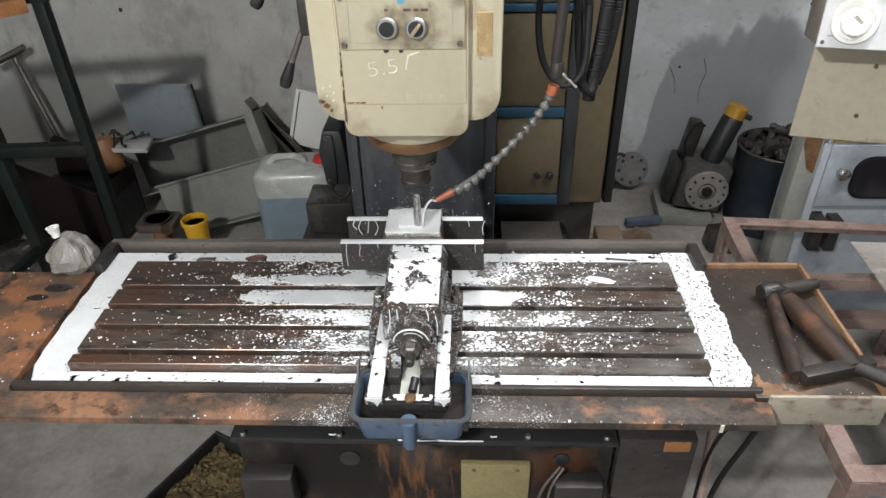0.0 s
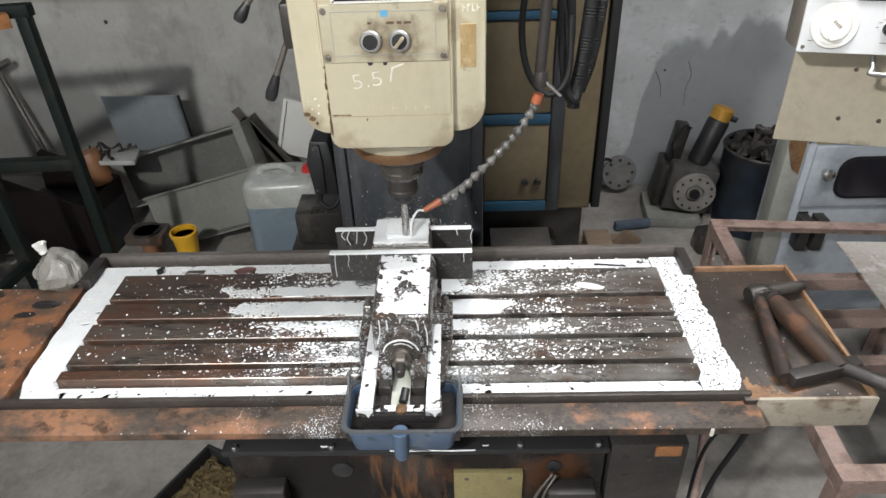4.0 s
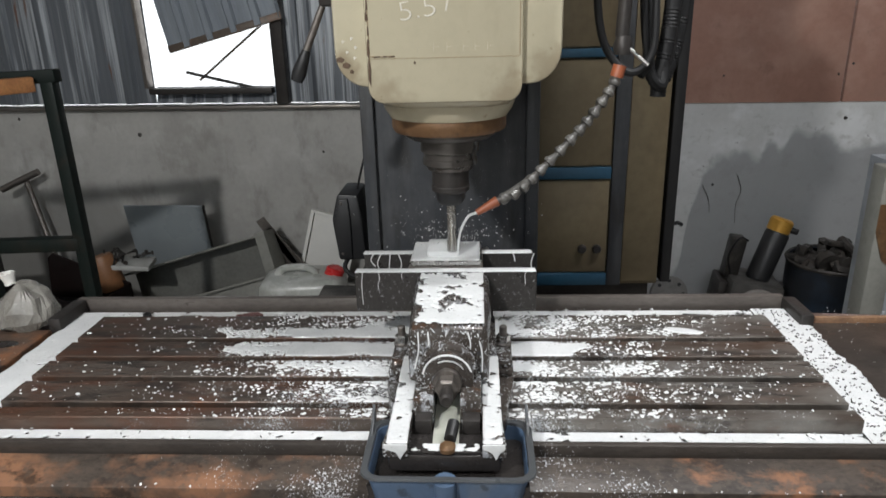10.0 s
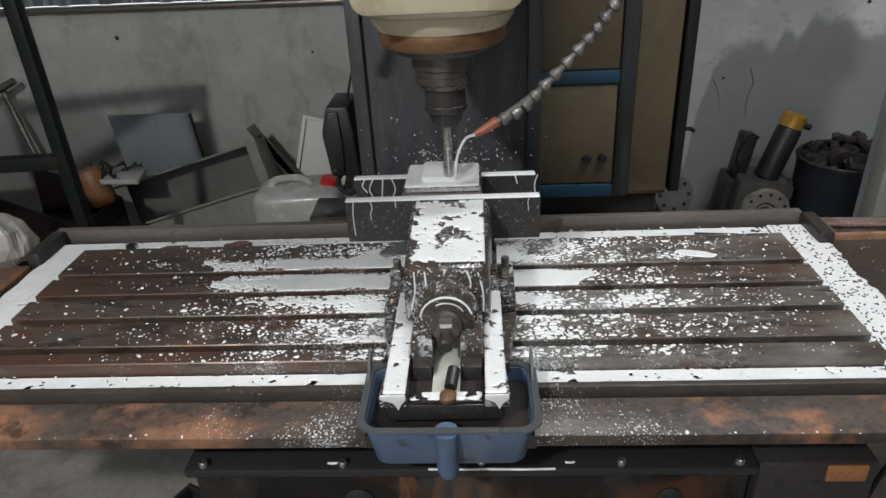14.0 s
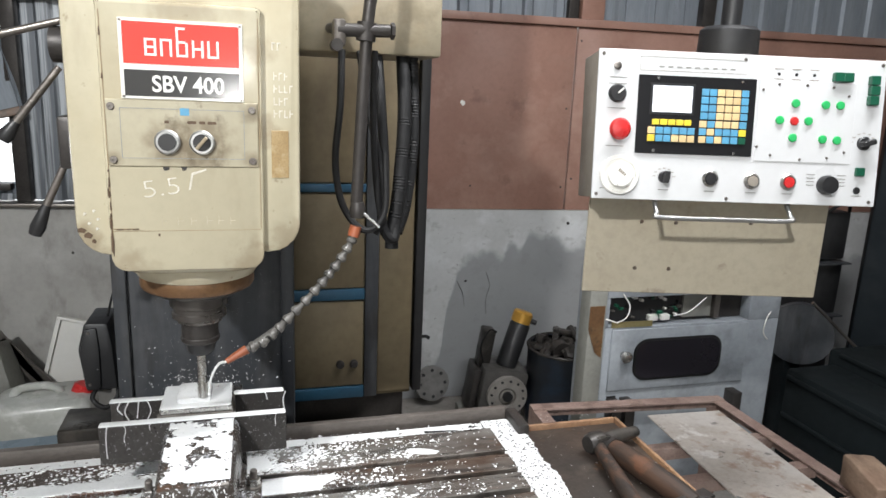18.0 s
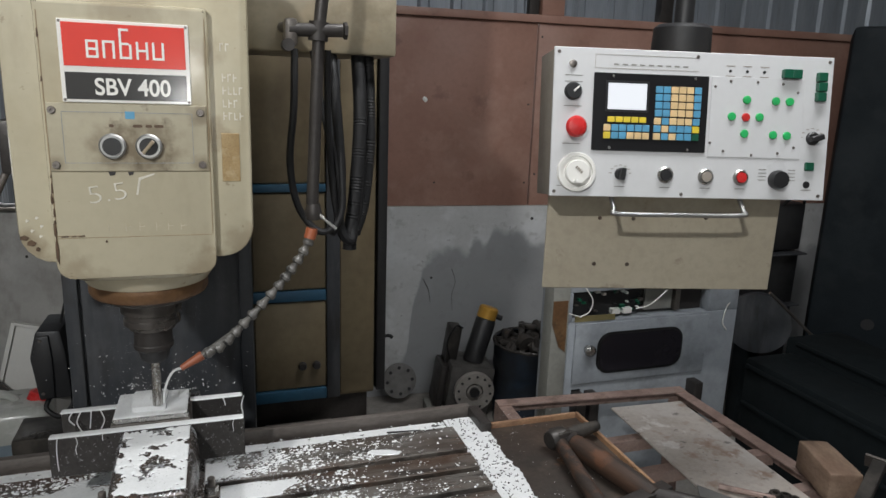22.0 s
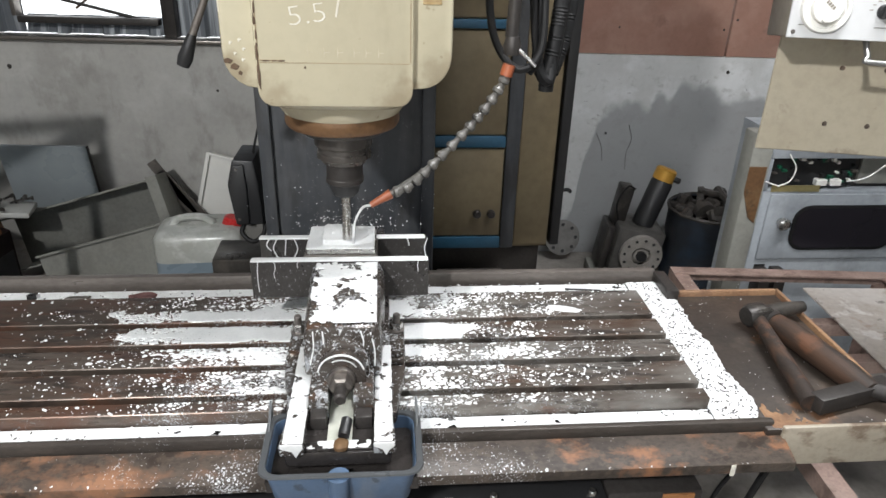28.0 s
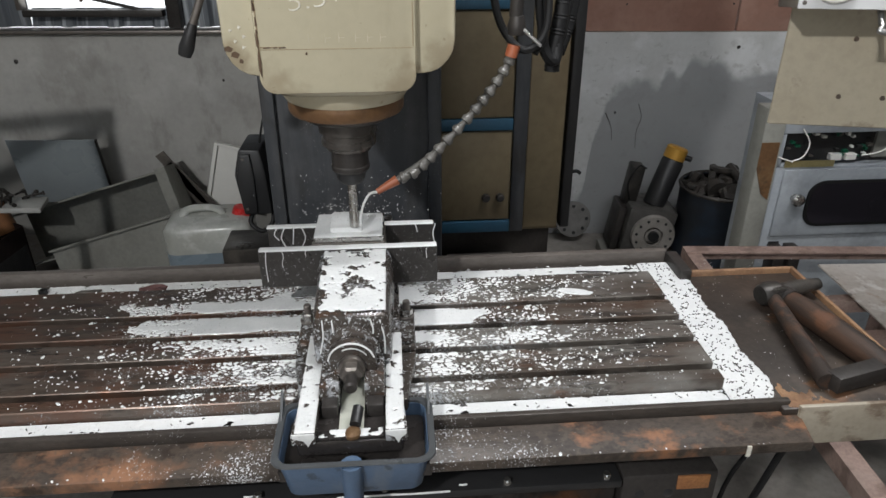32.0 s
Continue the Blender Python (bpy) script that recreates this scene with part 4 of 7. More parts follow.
for x, y, r in ((-0.445, 0.868, 0.014), (-0.20, 0.866, 0.008)):
    part("oil_stain", lathe([(0, 0.6923), (r, 0.6923), (r * 0.8, 0.6937), (0, 0.6937)], 18, m=pose(x, y, 0) @ Matrix.Diagonal((1.8, 0.8, 1, 1))), iron_wet, table)
rt = part("right_tray", box(0.5625, 0.788, 0.89, 1.285, 0.700, 0.7145, 0.003), tray_brown, table, "dark stained chip tray with orange rust along its rim")
part("tray_side", box(0.585, 0.797, 0.884, 0.892, 0.648, 0.722, 0.003), tray_side_mat, table, "worn cream tray side")
for q in ((0.7885, 0.797, 0.8925, 1.296, 0.66, 0.724), (0.573, 0.788, 1.2855, 1.295, 0.69, 0.725)):
    part("tray_rim", box(*q, 0.003), rim_rust, table)
part("tray_patch", film(lambda x, y: 1.05 - ((x - 0.574) / 0.085 + (y - 0.89) / 0.055) + 0.5 * noise.noise(Vector((x * 60, y * 60, 2))) + 0.3 * noise.noise(Vector((x * 160, y * 160, 2))), 0.574, 0.70, 0.893, 0.98, 0.0025, 0.7152), rim_rust, table, "orange rust in the tray's corner")

# milky coolant that stands in the gutter, with metal chips in it
rnd = random.Random(4)


def chips_field(x, y):
    return 0.42 + 0.50 * noise.noise(Vector((x * 60, y * 110, 1.5))) + 0.25 * noise.noise(Vector((x * 150, y * 200, 4))) - 0.12 * (noise.noise(Vector((x * 7, y * 9, 7))) > 0.2)


gut = bmesh.new()
for gx0, gx1, gy0, gy1 in ((-0.766, 0.498, 0.910, 0.9455), (-0.766, 0.498, 1.284, 1.345)):
    film(lambda x, y: chips_field(x, y) - 0.09, gx0, gx1, gy0, gy1, 0.0024, 0.7125, gut)
film(lambda x, y: min(chips_field(x, y), (x + 0.802 - 0.010 * noise.noise(Vector((y * 16, 7.0, 1.0))) - 0.028 * max(0.0, (0.96 - y) / 0.05)) * 40), -0.815, -0.719, 0.910, 1.345, 0.0028, 0.7126, gut)


def pool_edge(x, y):
    """The pool at the table's end: a wavering outer edge, here and there notched by chips."""
    edge = 0.572 + 0.006 * noise.noise(Vector((y * 14, 2.0, 1.0))) + 0.004 * noise.noise(Vector((y * 70, 2.0, 5.0))) - 0.014 * max(0.0, (0.955 - y) / 0.045) ** 2
    return min(chips_field(x, y) + 0.15, (edge - x) * 40 + 0.10 * noise.noise(Vector((x * 160, y * 160, 3.0))))


film(pool_edge, 0.4950, 0.592, 0.910, 1.345, 0.0024, 0.7156, gut)
part("coolant_pool", gut, coolant, table, "milky white coolant standing in the gutter")


def splash(x, y):
    """Where milky coolant lies on the strips: puddles beside the vise that break up into islands and drops."""
    i = next((k for k in range(5) if y > edges[k + 1]), 4)
    v = (y - edges[i + 1]) / (edges[i] - edges[i + 1])
    d = abs(x + 0.066)
    fine = noise.noise(Vector((x * 110, y * 140, i * 3.1)))
    finer = noise.noise(Vector((x * 260, y * 300, i * 1.7)))
    mid = noise.noise(Vector((x * 18, y * 30, i * 5.7)))
    f1, f2 = noise.voronoi(Vector((x * 78 + 0.35 * fine, y * 125 + 0.35 * fine, i * 9.3)))[0][:2]
    g1 = noise.voronoi(Vector((x * 150, y * 190, i * 4.9)))[0][0]
    left = x < -0.066
    # islands parted by dark veins; the veins widen away from the vise
    reach = ((0.20, 0.22, 0.26, 0.16, 0.13) if left else (0.26, 0.26, 0.27, 0.27, 0.24))[i]
    island = (f2 - f1) - 0.03 - 0.42 * max(0.0, d - 0.05) / reach + 0.30 * mid + 0.10 * finer
    drop = 0.20 - g1 * 0.62 - 0.42 * max(0.0, d - 0.12) + 0.22 * mid
    pool = -1.0
    if left:
        lim, mid_v, wide = ((0.40, 0.26, 0.20), (0.37, 0.5, 0.36), (0.30, 0.62, 0.22), (0.12, 0.6, 0.2), (0.10, 0.7, 0.2))[i]
        taper = min(1.0, max(0.05, (lim + 0.05 * mid - d) * 34))
        if d < lim + 0.03 * mid and i < 3:
            pool = (wide * taper ** 0.5 + 0.14 * mid - abs(v - mid_v)) * 2.2 + 0.16 * fine + 0.16 * finer - (0.5 if f2 - f1 < 0.07 and d > lim * 0.72 else 0.0)
            if i == 2:
                pool -= 0.35 + 0.9 * fine
    else:
        lim = (0.09, 0.19, 0.115, 0.07, 0.06)[i]
        pool = ((0.44 if i == 1 else 0.30) - abs(v - 0.5) + 0.14 * mid + 14.0 * min(0.0, lim + 0.05 * mid - d)) * 2.0 + 0.18 * fine + 0.15 * finer
        pool = max(pool, 0.9 - 0.9 * (((x - 0.335) / (0.030 + 0.006 * fine)) ** 2 + ((y - 1.215 + (x - 0.335) * 0.25) / 0.011) ** 2))
    return max(pool, island * 0.8, drop)


wet = bmesh.new()
for i in range(5):
    film(splash, -0.58, 0.42, edges[i + 1] + (0.0075 if i < 4 else 0.001), edges[i] - (0.0075 if i else 0.001), 0.0015, 0.7334, wet)
part("coolant_film", wet, coolant, table, "milky coolant puddles and drops", smooth=60)

# a few loose bits left in the back gutter
for nm, lab, cat, x, y, bmf, mt in (
    ("steel_nut", "small black nut lying in the gutter", "nut", -0.655, 1.318, lambda: lathe([(0.004, 0), (0.009, 0), (0.009, 0.008), (0.004, 0.008), (0.004, 0)], 6), black),
    ("metal_offcut", "bent grey metal offcut in the gutter", "offcut", -0.570, 1.312, lambda: rough_up(box(-0.020, 0.020, -0.009, 0.009, 0.0, 0.006, 0.001, 1), 0.006, 60), steel_dull),
    ("red_rag", "scrap of reddish rag in the gutter", "rag", -0.452, 1.316, lambda: rough_up(box(-0.022, 0.022, -0.010, 0.010, 0.0, 0.006, 0.001), 0.007, 70, cuts=3), rag_red),
    ("wire_bit", "thin dark wire in the gutter", "wire", 0.40, 1.315, lambda: rod((-0.035, 0.006, 0.002), (0.035, -0.006, 0.004), 0.0016, seg=6), black)):
    part("piece", bmf(), mt, thing(nm, TABLE @ pose(x, y, 0.7135), lab, cat))

# sparse drops and bright chips over table, apron and trays
drops = bmesh.new()
for k in range(5200):
    x = rnd.gauss(-0.066, 0.42) if k < 3200 else rnd.gauss(0.05, 0.20)
    y = rnd.uniform(0.846, 1.35)
    if not -1.1 < x < 0.82:
        continue
    z = 0.733 if 0.946 < y < 1.282 and TX0 < x < TX1 else (0.7125 if y > 0.912 and -0.79 < x < 0.55 else (0.7163 if x < -0.815 else (0.7146 if x > 0.6 and y > 0.9 else (0.6905 if y < 0.860 and x < 0.59 else None))))
    if z is None or any(abs(y - q) < 0.008 for q in slots) and z == 0.733:
        continue
    r = rnd.choice((0.0006, 0.0008, 0.001, 0.0014, 0.0022) if k < 3200 else (0.0005, 0.0007, 0.0009, 0.0012)) * rnd.uniform(0.7, 1.2)
    if x > 0.56:
        r = min(r, 0.0009)
    lathe([(r, 0), (r * 0.8, r * 0.45), (0.0002, r * 0.6)], 7, drops, pose(x, y, z + 0.0002, 0, 0, rnd.uniform(0, 180)) @ Matrix.Diagonal((rnd.uniform(0.8, 2.0), 1, 1, 1)))
tagged(part("coolant_spray", drops, coolant, table, "tiny white drops", smooth=60), kind="stuff")
bits = bmesh.new()
for k in range(900):
    x, y = rnd.uniform(-0.79, 0.565) if k < 620 else rnd.uniform(0.50, 0.568), rnd.uniform(0.914, 1.34)
    if 0.94 < y < 1.29 and TX0 - 0.004 < x < TX1 + 0.004 or x < TX0 and k % 5:
        continue
    w = rnd.uniform(0.0008, 0.0028)
    box(-w, w, -0.0006, 0.0006, 0, 0.0012, bm=bits, m=pose(x, y, 0.7170 if x > 0.4965 else 0.7139, rnd.uniform(-20, 20), 0, rnd.uniform(0, 180)))
tagged(part("swarf", bits, iron_dark, table, "dark chips floating in the coolant"), kind="stuff")

# head: body with a raised middle, round skirt, spindle and cutter
head = part("head", prism(rounded(-0.217, 0.098, 1.159, 1.588, (0.045, 0.045, 0.012, 0.012)), "y", 1.113, 1.75, bevel=0.008), cream, mill, "cream enamelled head, chipped and smoke-stained", MI)
part("head_front", prism(rounded(-0.170, 0.043, 1.138, 1.515, (0.022, 0.022, 0.006, 0.006)), "y", 1.098, 1.35, bevel=0.005), cream, head)
chin = bmesh.new()
ring_rows(chin, [[(x, y, z) for x, y in rounded(-0.168 + q, 0.041 - q, 1.100 + q * 0.9, 1.36, r, 6)] for q, r, z in ((0.002, 0.014, 1.172), (0.004, 0.018, 1.148), (0.007, 0.026, 1.139), (0.013, 0.034, 1.132), (0.024, 0.040, 1.1285), (0.05, 0.03, 1.128))])
part("head_chin", chin, cream, head)
AX, AY = -0.064, 1.228
part("skirt", lathe([(0.0, 1.140), (0.104, 1.140), (0.105, 1.130), (0.100, 1.116), (0.092, 1.1045), (0.0, 1.1045)], 48, m=pose(AX, AY, 0)), cream, head)
part("ring", lathe([(0.0, 1.1043), (0.0895, 1.1043), (0.0905, 1.100), (0.0905, 1.088), (0.087, 1.082), (0.0, 1.082)], 48, m=pose(AX, AY, 0)), bronze, head, "rust-brown ring under the head")
part("flange", lathe([(0.0, 1.0818), (0.074, 1.0818), (0.074, 1.076), (0.066, 1.070), (0.0, 1.070)], 40, m=pose(AX, AY, 0)), chuck_mat, head, "dull steel flange")
sp = mpart("spindle", lathe([(0.0, 1.0698), (0.047, 1.0698), (0.047, 1.048), (0.042, 1.046), (0.042, 1.038), (0.044, 1.036), (0.044, 1.027), (0.038, 1.024), (0.036, 1.018), (0.0, 1.018)], 36, m=pose(AX, AY, 0)), chuck_mat)
mpart("chuck", lathe([(0.0, 1.0178), (0.030, 1.0178), (0.030, 0.992), (0.0315, 0.990), (0.0315, 0.984), (0.028, 0.980), (0.0, 0.980)], 32, m=pose(AX, AY, 0)), iron_dark, "blackened collet chuck")
mpart("collet", lathe([(0.0, 0.9798), (0.025, 0.9798), (0.023, 0.966), (0.018, 0.959), (0.0, 0.959)], 24, m=pose(AX, AY, 0)), black)
mpart("cutter", lathe([(0.0, 0.9588), (0.0075, 0.9588), (0.0075, 0.905), (0.0085, 0.90), (0.0085, 0.8765), (0.0, 0.8765)], 16, m=pose(AX, AY, 0)), milling_cutter, "bright steel end mill")

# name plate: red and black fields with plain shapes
np_ = part("name_plate", box(-0.142, 0.018, 1.0945, 1.0985, 1.385, 1.491, 0.0006, 1), logo_white, head, "red, white and black enamelled sign")
part("red_field", box(-0.137, 0.013, 1.0935, 1.0947, 1.432, 1.487), logo_red, np_)
part("black_field", box(-0.137, 0.013, 1.0935, 1.0947, 1.389, 1.424), logo_black, np_)
for k, x in enumerate((-0.102, -0.082, -0.0615, -0.041, -0.021)):
    h0, h1 = (1.443, 1.482) if k == 2 else (1.443, 1.466)
    bars = box(x - 0.0075, x - 0.0045, 1.0925, 1.0937, h0, h1)
    box(x + 0.0045, x + 0.0075, 1.0925, 1.0937, h0, h1 if k != 2 else 1.462, bm=bars)
    if k in (0, 1, 2):
        box(x - 0.0045, x + 0.0045, 1.0925, 1.0937, h1 - 0.003, h1, bm=bars)
    if k in (0, 2, 4):
        box(x - 0.0045, x + 0.0045, 1.0925, 1.0937, h0, h0 + 0.003, bm=bars)
    if k in (0, 2, 3):
        box(x - 0.0045, x + 0.0045, 1.0925, 1.0937, (h0 + h1) / 2 - 0.0015, (h0 + h1) / 2 + 0.0015, bm=bars)
    part("emblem_shape", bars, logo_white, np_)
lettering("model_lettering", "SBV 400", 0.031, logo_white, np_, pose(-0.055, 1.0931, 1.3955, 90, 0, 0) @ sized(0.90, 1.0, 1.0), weight=0.018)
for x in (-0.139, 0.015):
    for z in (1.388, 1.488):
        part("rivet", lathe([(0, 0), (0.002, 0), (0.0012, 0.001), (0, 0.001)], 8, m=pose(x, 1.0945, z, 90)), steel_dull, np_)

soot_dark = surf("bare_rusty_chip", (0.11, 0.065, 0.035), (0.05, 0.03, 0.018), rough=0.6, scale=40, amount=0.7, fine=0.3)
# switch plate with two knobs and four screws
sw = part("switch_plate", box(-0.164, 0.037, 1.0950, 1.0985, 1.292, 1.384, 0.001, 1), plate_cream, head, "cream switch plate with soot round the knobs")
line_grey = surf("faded_blue_line", (0.25, 0.28, 0.30), rough=0.5, scale=30)
for q in ((-0.146, 0.018, 1.372, 1.3727), (-0.146, 0.018, 1.3035, 1.3041), (-0.146, -0.1454, 1.3042, 1.3719), (0.0174, 0.018, 1.3042, 1.3719)):
    part("plate_line", box(q[0], q[1], 1.0945, 1.0952, q[2], q[3]), line_grey, sw)
for x, w in ((-0.086, 0.003), (-0.053, 0.006), (-0.039, 0.004), (-0.026, 0.006)):
    part("switch_symbol", prism(rounded(x - w, x + w, 1.3525, 1.3565, 0.0012, 2), "y", 1.0945, 1.0952), soot_dark, sw)
part("plate_emblem", box(-0.068, -0.056, 1.0944, 1.0952, 1.364, 1.374), key_blue, sw)
for x in (-0.157, 0.029):
    for z in (1.301, 1.374):
        part("screw", lathe([(0, 0), (0.0055, 0), (0.0045, 0.003), (0.0018, 0.003), (0.0015, 0.001), (0, 0.001)], 12, m=pose(x, 1.095, z, 90)), steel_dull, sw)
soot = surf("soot", (0.30, 0.22, 0.12), (0.20, 0.13, 0.07), rough=0.5, scale=25, amount=0.7, fine=0.2)
for k, x in enumerate((-0.086, -0.040)):
    kn = part("knob", lathe([(0, 0), (0.017, 0), (0.0175, 0.004), (0.015, 0.0065), (0.0115, 0.0065), (0.0115, 0.004), (0, 0.004)], 28, m=pose(x, 1.0944, 1.327, 90)), chrome, sw, "chrome-ringed switch")
    part("knob_cap", lathe([(0, 0.004), (0.0125, 0.004), (0.012, 0.009), (0, 0.009)], 24, m=pose(x, 1.0944, 1.327, 90)), black, kn)
    if k:
        part("knob_bar", box(-0.0024, 0.0024, -0.0195, -0.009, -0.011, 0.011, 0.001, 1, m=pose(x, 1.0944, 1.327, 0, 40, 0)), pointer_tan, kn, "worn tan pointer")
for x, w in ((-0.09, 0.010), (-0.066, 0.008)):
    part("wear_patch", prism([(x - w / 2, 1.2915), (x + w / 2, 1.2915), (x + w / 3, 1.287), (x - w / 4, 1.286)], "y", 1.0972, 1.0982), iron_dark, head)

# lines, chips and stains on the enamel
part("panel_seam", box(-0.1655, -0.1645, 1.0972, 1.0985, 1.19, 1.50), soot, head)
part("panel_seam", box(0.0385, 0.0393, 1.0972, 1.0985, 1.20, 1.50), soot, head)
for z, h in ((1.206, 0.010), (1.219, 0.006), (1.229, 0.013), (1.248, 0.009), (1.262, 0.015), (1.283, 0.005), (1.41, 0.008), (1.466, 0.012)):
    part("paint_chip", prism([(-0.1668, z), (-0.1642, z + 0.001), (-0.1648, z + h), (-0.1662, z + h * 0.9)], "y", 1.0966, 1.0982), soot_dark, head)
for x, w in ((-0.160, 0.010), (-0.147, 0.006), (-0.139, 0.009)):
    part("paint_chip", prism([(x, 1.2005), (x + w, 1.2010), (x + w * 0.9, 1.2026), (x + w * 0.1, 1.2022)], "y", 1.0966, 1.0982), soot_dark, head)
part("panel_seam", box(-0.164, -0.135, 1.0972, 1.0985, 1.2015, 1.2025), soot, head)
part("panel_seam", box(-0.164, 0.038, 1.0973, 1.0985, 1.1985, 1.1990), soot, head)
part("tape_patch", box(0.056, 0.081, 1.111, 1.1136, 1.275, 1.345, 0.0003, 1), tape, head, "yellowed tape patch")
part("oil_badge", prism(rounded(0.044, 0.082, 1.546, 1.558, 0.005), "y", 1.1105, 1.1136), cream_dirty, head)
ch = random.Random(9)
faint_chalk = surf("faint_chalk", (0.57, 0.52, 0.39), rough=0.7, scale=40, fine=0.1)
for x0, z, n in ((0.060, 1.418, 3), (0.060, 1.400, 4), (0.060, 1.382, 3), (0.060, 1.364, 4), (0.058, 1.46, 2)):
    for k in range(n):
        x = x0 + k * 0.0075
        zz = z + ch.choice((0, 0.005, 0.009))
        part("chalk_mark", prism([(x, z), (x + 0.0016, z), (x + 0.0016, zz), (x + 0.005, zz + 0.0002), (x + 0.005, zz + 0.0020), (x + 0.0018, zz + 0.0016), (x + 0.0013, z + 0.011), (x + 0.0002, z + 0.011)], "y", 1.1121, 1.1134), chalk, head)
for x, z in ((-0.205, 1.222), (-0.193, 1.226), (-0.20, 1.208), (-0.190, 1.200), (-0.188, 1.214)):
    part("chalk_mark", prism([(x, z), (x + 0.0014, z - 0.003), (x + 0.0024, z - 0.0012), (x + 0.0052, z + 0.0006), (x + 0.0028, z + 0.0012), (x + 0.0018, z + 0.0022), (x + 0.0006, z + 0.0014)], "y", 1.1120, 1.1134), chalk, head)
lettering("chalk_writing", "5.5", 0.036, chalk, head, pose(-0.096, 1.0974, 1.250, 90, -8, 0) @ Matrix.Diagonal((1.25, 1, 1, 1)))
for x in (-0.10, -0.078, -0.060, -0.038, -0.022, -0.005):
    part("chalk_mark", prism([(x, 1.207), (x + 0.0009, 1.207), (x + 0.0012, 1.2125), (x + 0.008, 1.213), (x + 0.008, 1.2136), (x + 0.001, 1.2132), (x + 0.0006, 1.221)], "y", 1.0974, 1.0984), faint_chalk, head)
part("chalk_mark", prism([(-0.061, 1.259), (-0.0585, 1.2585), (-0.054, 1.280), (-0.036, 1.287), (-0.036, 1.2892), (-0.0565, 1.283)], "y", 1.0973, 1.0983), chalk, head)
for x, z, w, h in ((-0.214, 1.196, 0.012, 0.006), (-0.206, 1.188, 0.012, 0.007), (-0.196, 1.180, 0.006, 0.005), (-0.168, 1.205, 0.003, 0.02), (-0.168, 1.25, 0.002, 0.012), (-0.105, 1.192, 0.003, 0.003), (-0.168, 1.172, 0.004, 0.03)):
    y = 1.113 if x < -0.17 else 1.0972
    part("paint_chip", prism([(x, z), (x + w * 0.7, z - h * 0.3), (x + w, z + h * 0.4), (x + w * 0.5, z + h), (x + w * 0.1, z + h * 0.7)], "y", y - 0.0012, y + 0.004), soot_dark, head)

# motor on top of the head
mtop = mpart("motor", lathe([(0, 1.588), (0.125, 1.588), (0.125, 1.602), (0.10, 1.61), (0.10, 1.9), (0.0, 1.9)], 36, m=pose(AX + 0.01, 1.32, 0)), column_dark, "dark spindle motor on the head")
for a in range(10):
    t = a * math.pi / 5
    part("cooling_fin", box(0.098, 0.108, -0.004, 0.004, 1.61, 1.86, m=pose(AX + 0.01, 1.32, 0, 0, 0, a * 36)), column_dark, mtop)
mpart("oil_pot", lathe([(0, 1.588), (0.035, 1.588), (0.038, 1.62), (0.03, 1.66), (0, 1.66)], 20, m=pose(0.045, 1.17, 0)), iron_dark)
mpart("top_pipe", tube([(-0.15, 1.2, 1.60), (-0.06, 1.15, 1.612), (0.04, 1.16, 1.60)], 0.008), steel_dull)

# feed levers at the head's left side
hub = mpart("lever_hub", box(-0.262, -0.214, 1.24, 1.36, 1.27, 1.352, 0.006), iron_dark)
mpart("lever_hub", rod((-0.214, 1.30, 1.46), (-0.272, 1.30, 1.46), 0.028, seg=20), iron_dark)
for p, q, k in (((-0.25, 1.29, 1.497), (-0.375, 1.29, 1.460), (-0.412, 1.29, 1.449)), ((-0.265, 1.30, 1.425), (-0.335, 1.30, 1.335), (-0.352, 1.30, 1.312)), ((-0.268, 1.30, 1.272), (-0.302, 1.30, 1.20), (-0.320, 1.30, 1.158))):
    lv = mpart("feed_lever", rod(p, q, 0.0055, 0.0065), steel_dull, "worn steel feed lever with a black knob")
    d = (Vector(k) - Vector(q)).normalized()
    m = Matrix.Translation(Vector(q) - d * 0.004) @ d.to_track_quat("Z", "Y").to_matrix().to_4x4()
    L = (Vector(k) - Vector(q)).length + 0.008
    part("lever_knob", lathe([(0, 0), (0.007, 0), (0.0095, L * 0.3), (0.0125, L * 0.75), (0.010, L), (0, L)], 16, m=m), black, lv)

# side arm with coolant pipe
arm = mpart("side_arm", box(0.06, 0.383, 1.377, 1.62, 1.476, 1.590, 0.006), cream_dirty, "grimy cream side arm")
mpart("arm_block", box(0.10, 0.34, 1.42, 1.62, 1.59, 1.80, 0.006), cream_dirty)
for x in (0.135, 0.165, 0.205):
    mpart("fitting", tube([(x, 1.40, 1.602), (x + 0.03, 1.385, 1.615), (x + 0.075, 1.40, 1.61)], 0.010), iron_dark)
mpart("brass_fitting", lathe([(0, 0), (0.012, 0), (0.014, 0.006), (0.009, 0.009), (0.006, 0.004), (0, 0.004)], 6, m=pose(0.165, 1.385, 1.628, 90)), gold)
pipe = mpart("coolant_pipe", tube([(0.236, 1.25, 1.85), (0.230, 1.25, 1.62), (0.218, 1.25, 1.50), (0.206, 1.25, 1.26), (0.204, 1.25, 1.215)], 0.0105, seg=14), iron_dark, "dark steel coolant pipe")
mpart("pipe_clamp", rod((0.168, 1.245, 1.505), (0.256, 1.245, 1.508), 0.011, seg=14), iron_dark)
mpart("pipe_clamp", rod((0.218, 1.25, 1.52), (0.216, 1.25, 1.49), 0.0165, seg=14), iron_dark)
mpart("clamp_screw", lathe([(0, 0), (0.014, 0), (0.014, 0.006), (0, 0.006)], 6, m=pose(0.258, 1.245, 1.508, 0, 90)), iron_dark)
mpart("clamp_knuckle", box(0.160, 0.182, 1.235, 1.262, 1.478, 1.523, 0.006), steel_dull)
mpart("clamp_knuckle", lathe([(0, 0), (0.010, 0), (0.010, 0.03), (0, 0.03)], 14, m=pose(0.165, 1.25, 1.480, 90)), iron_dark)
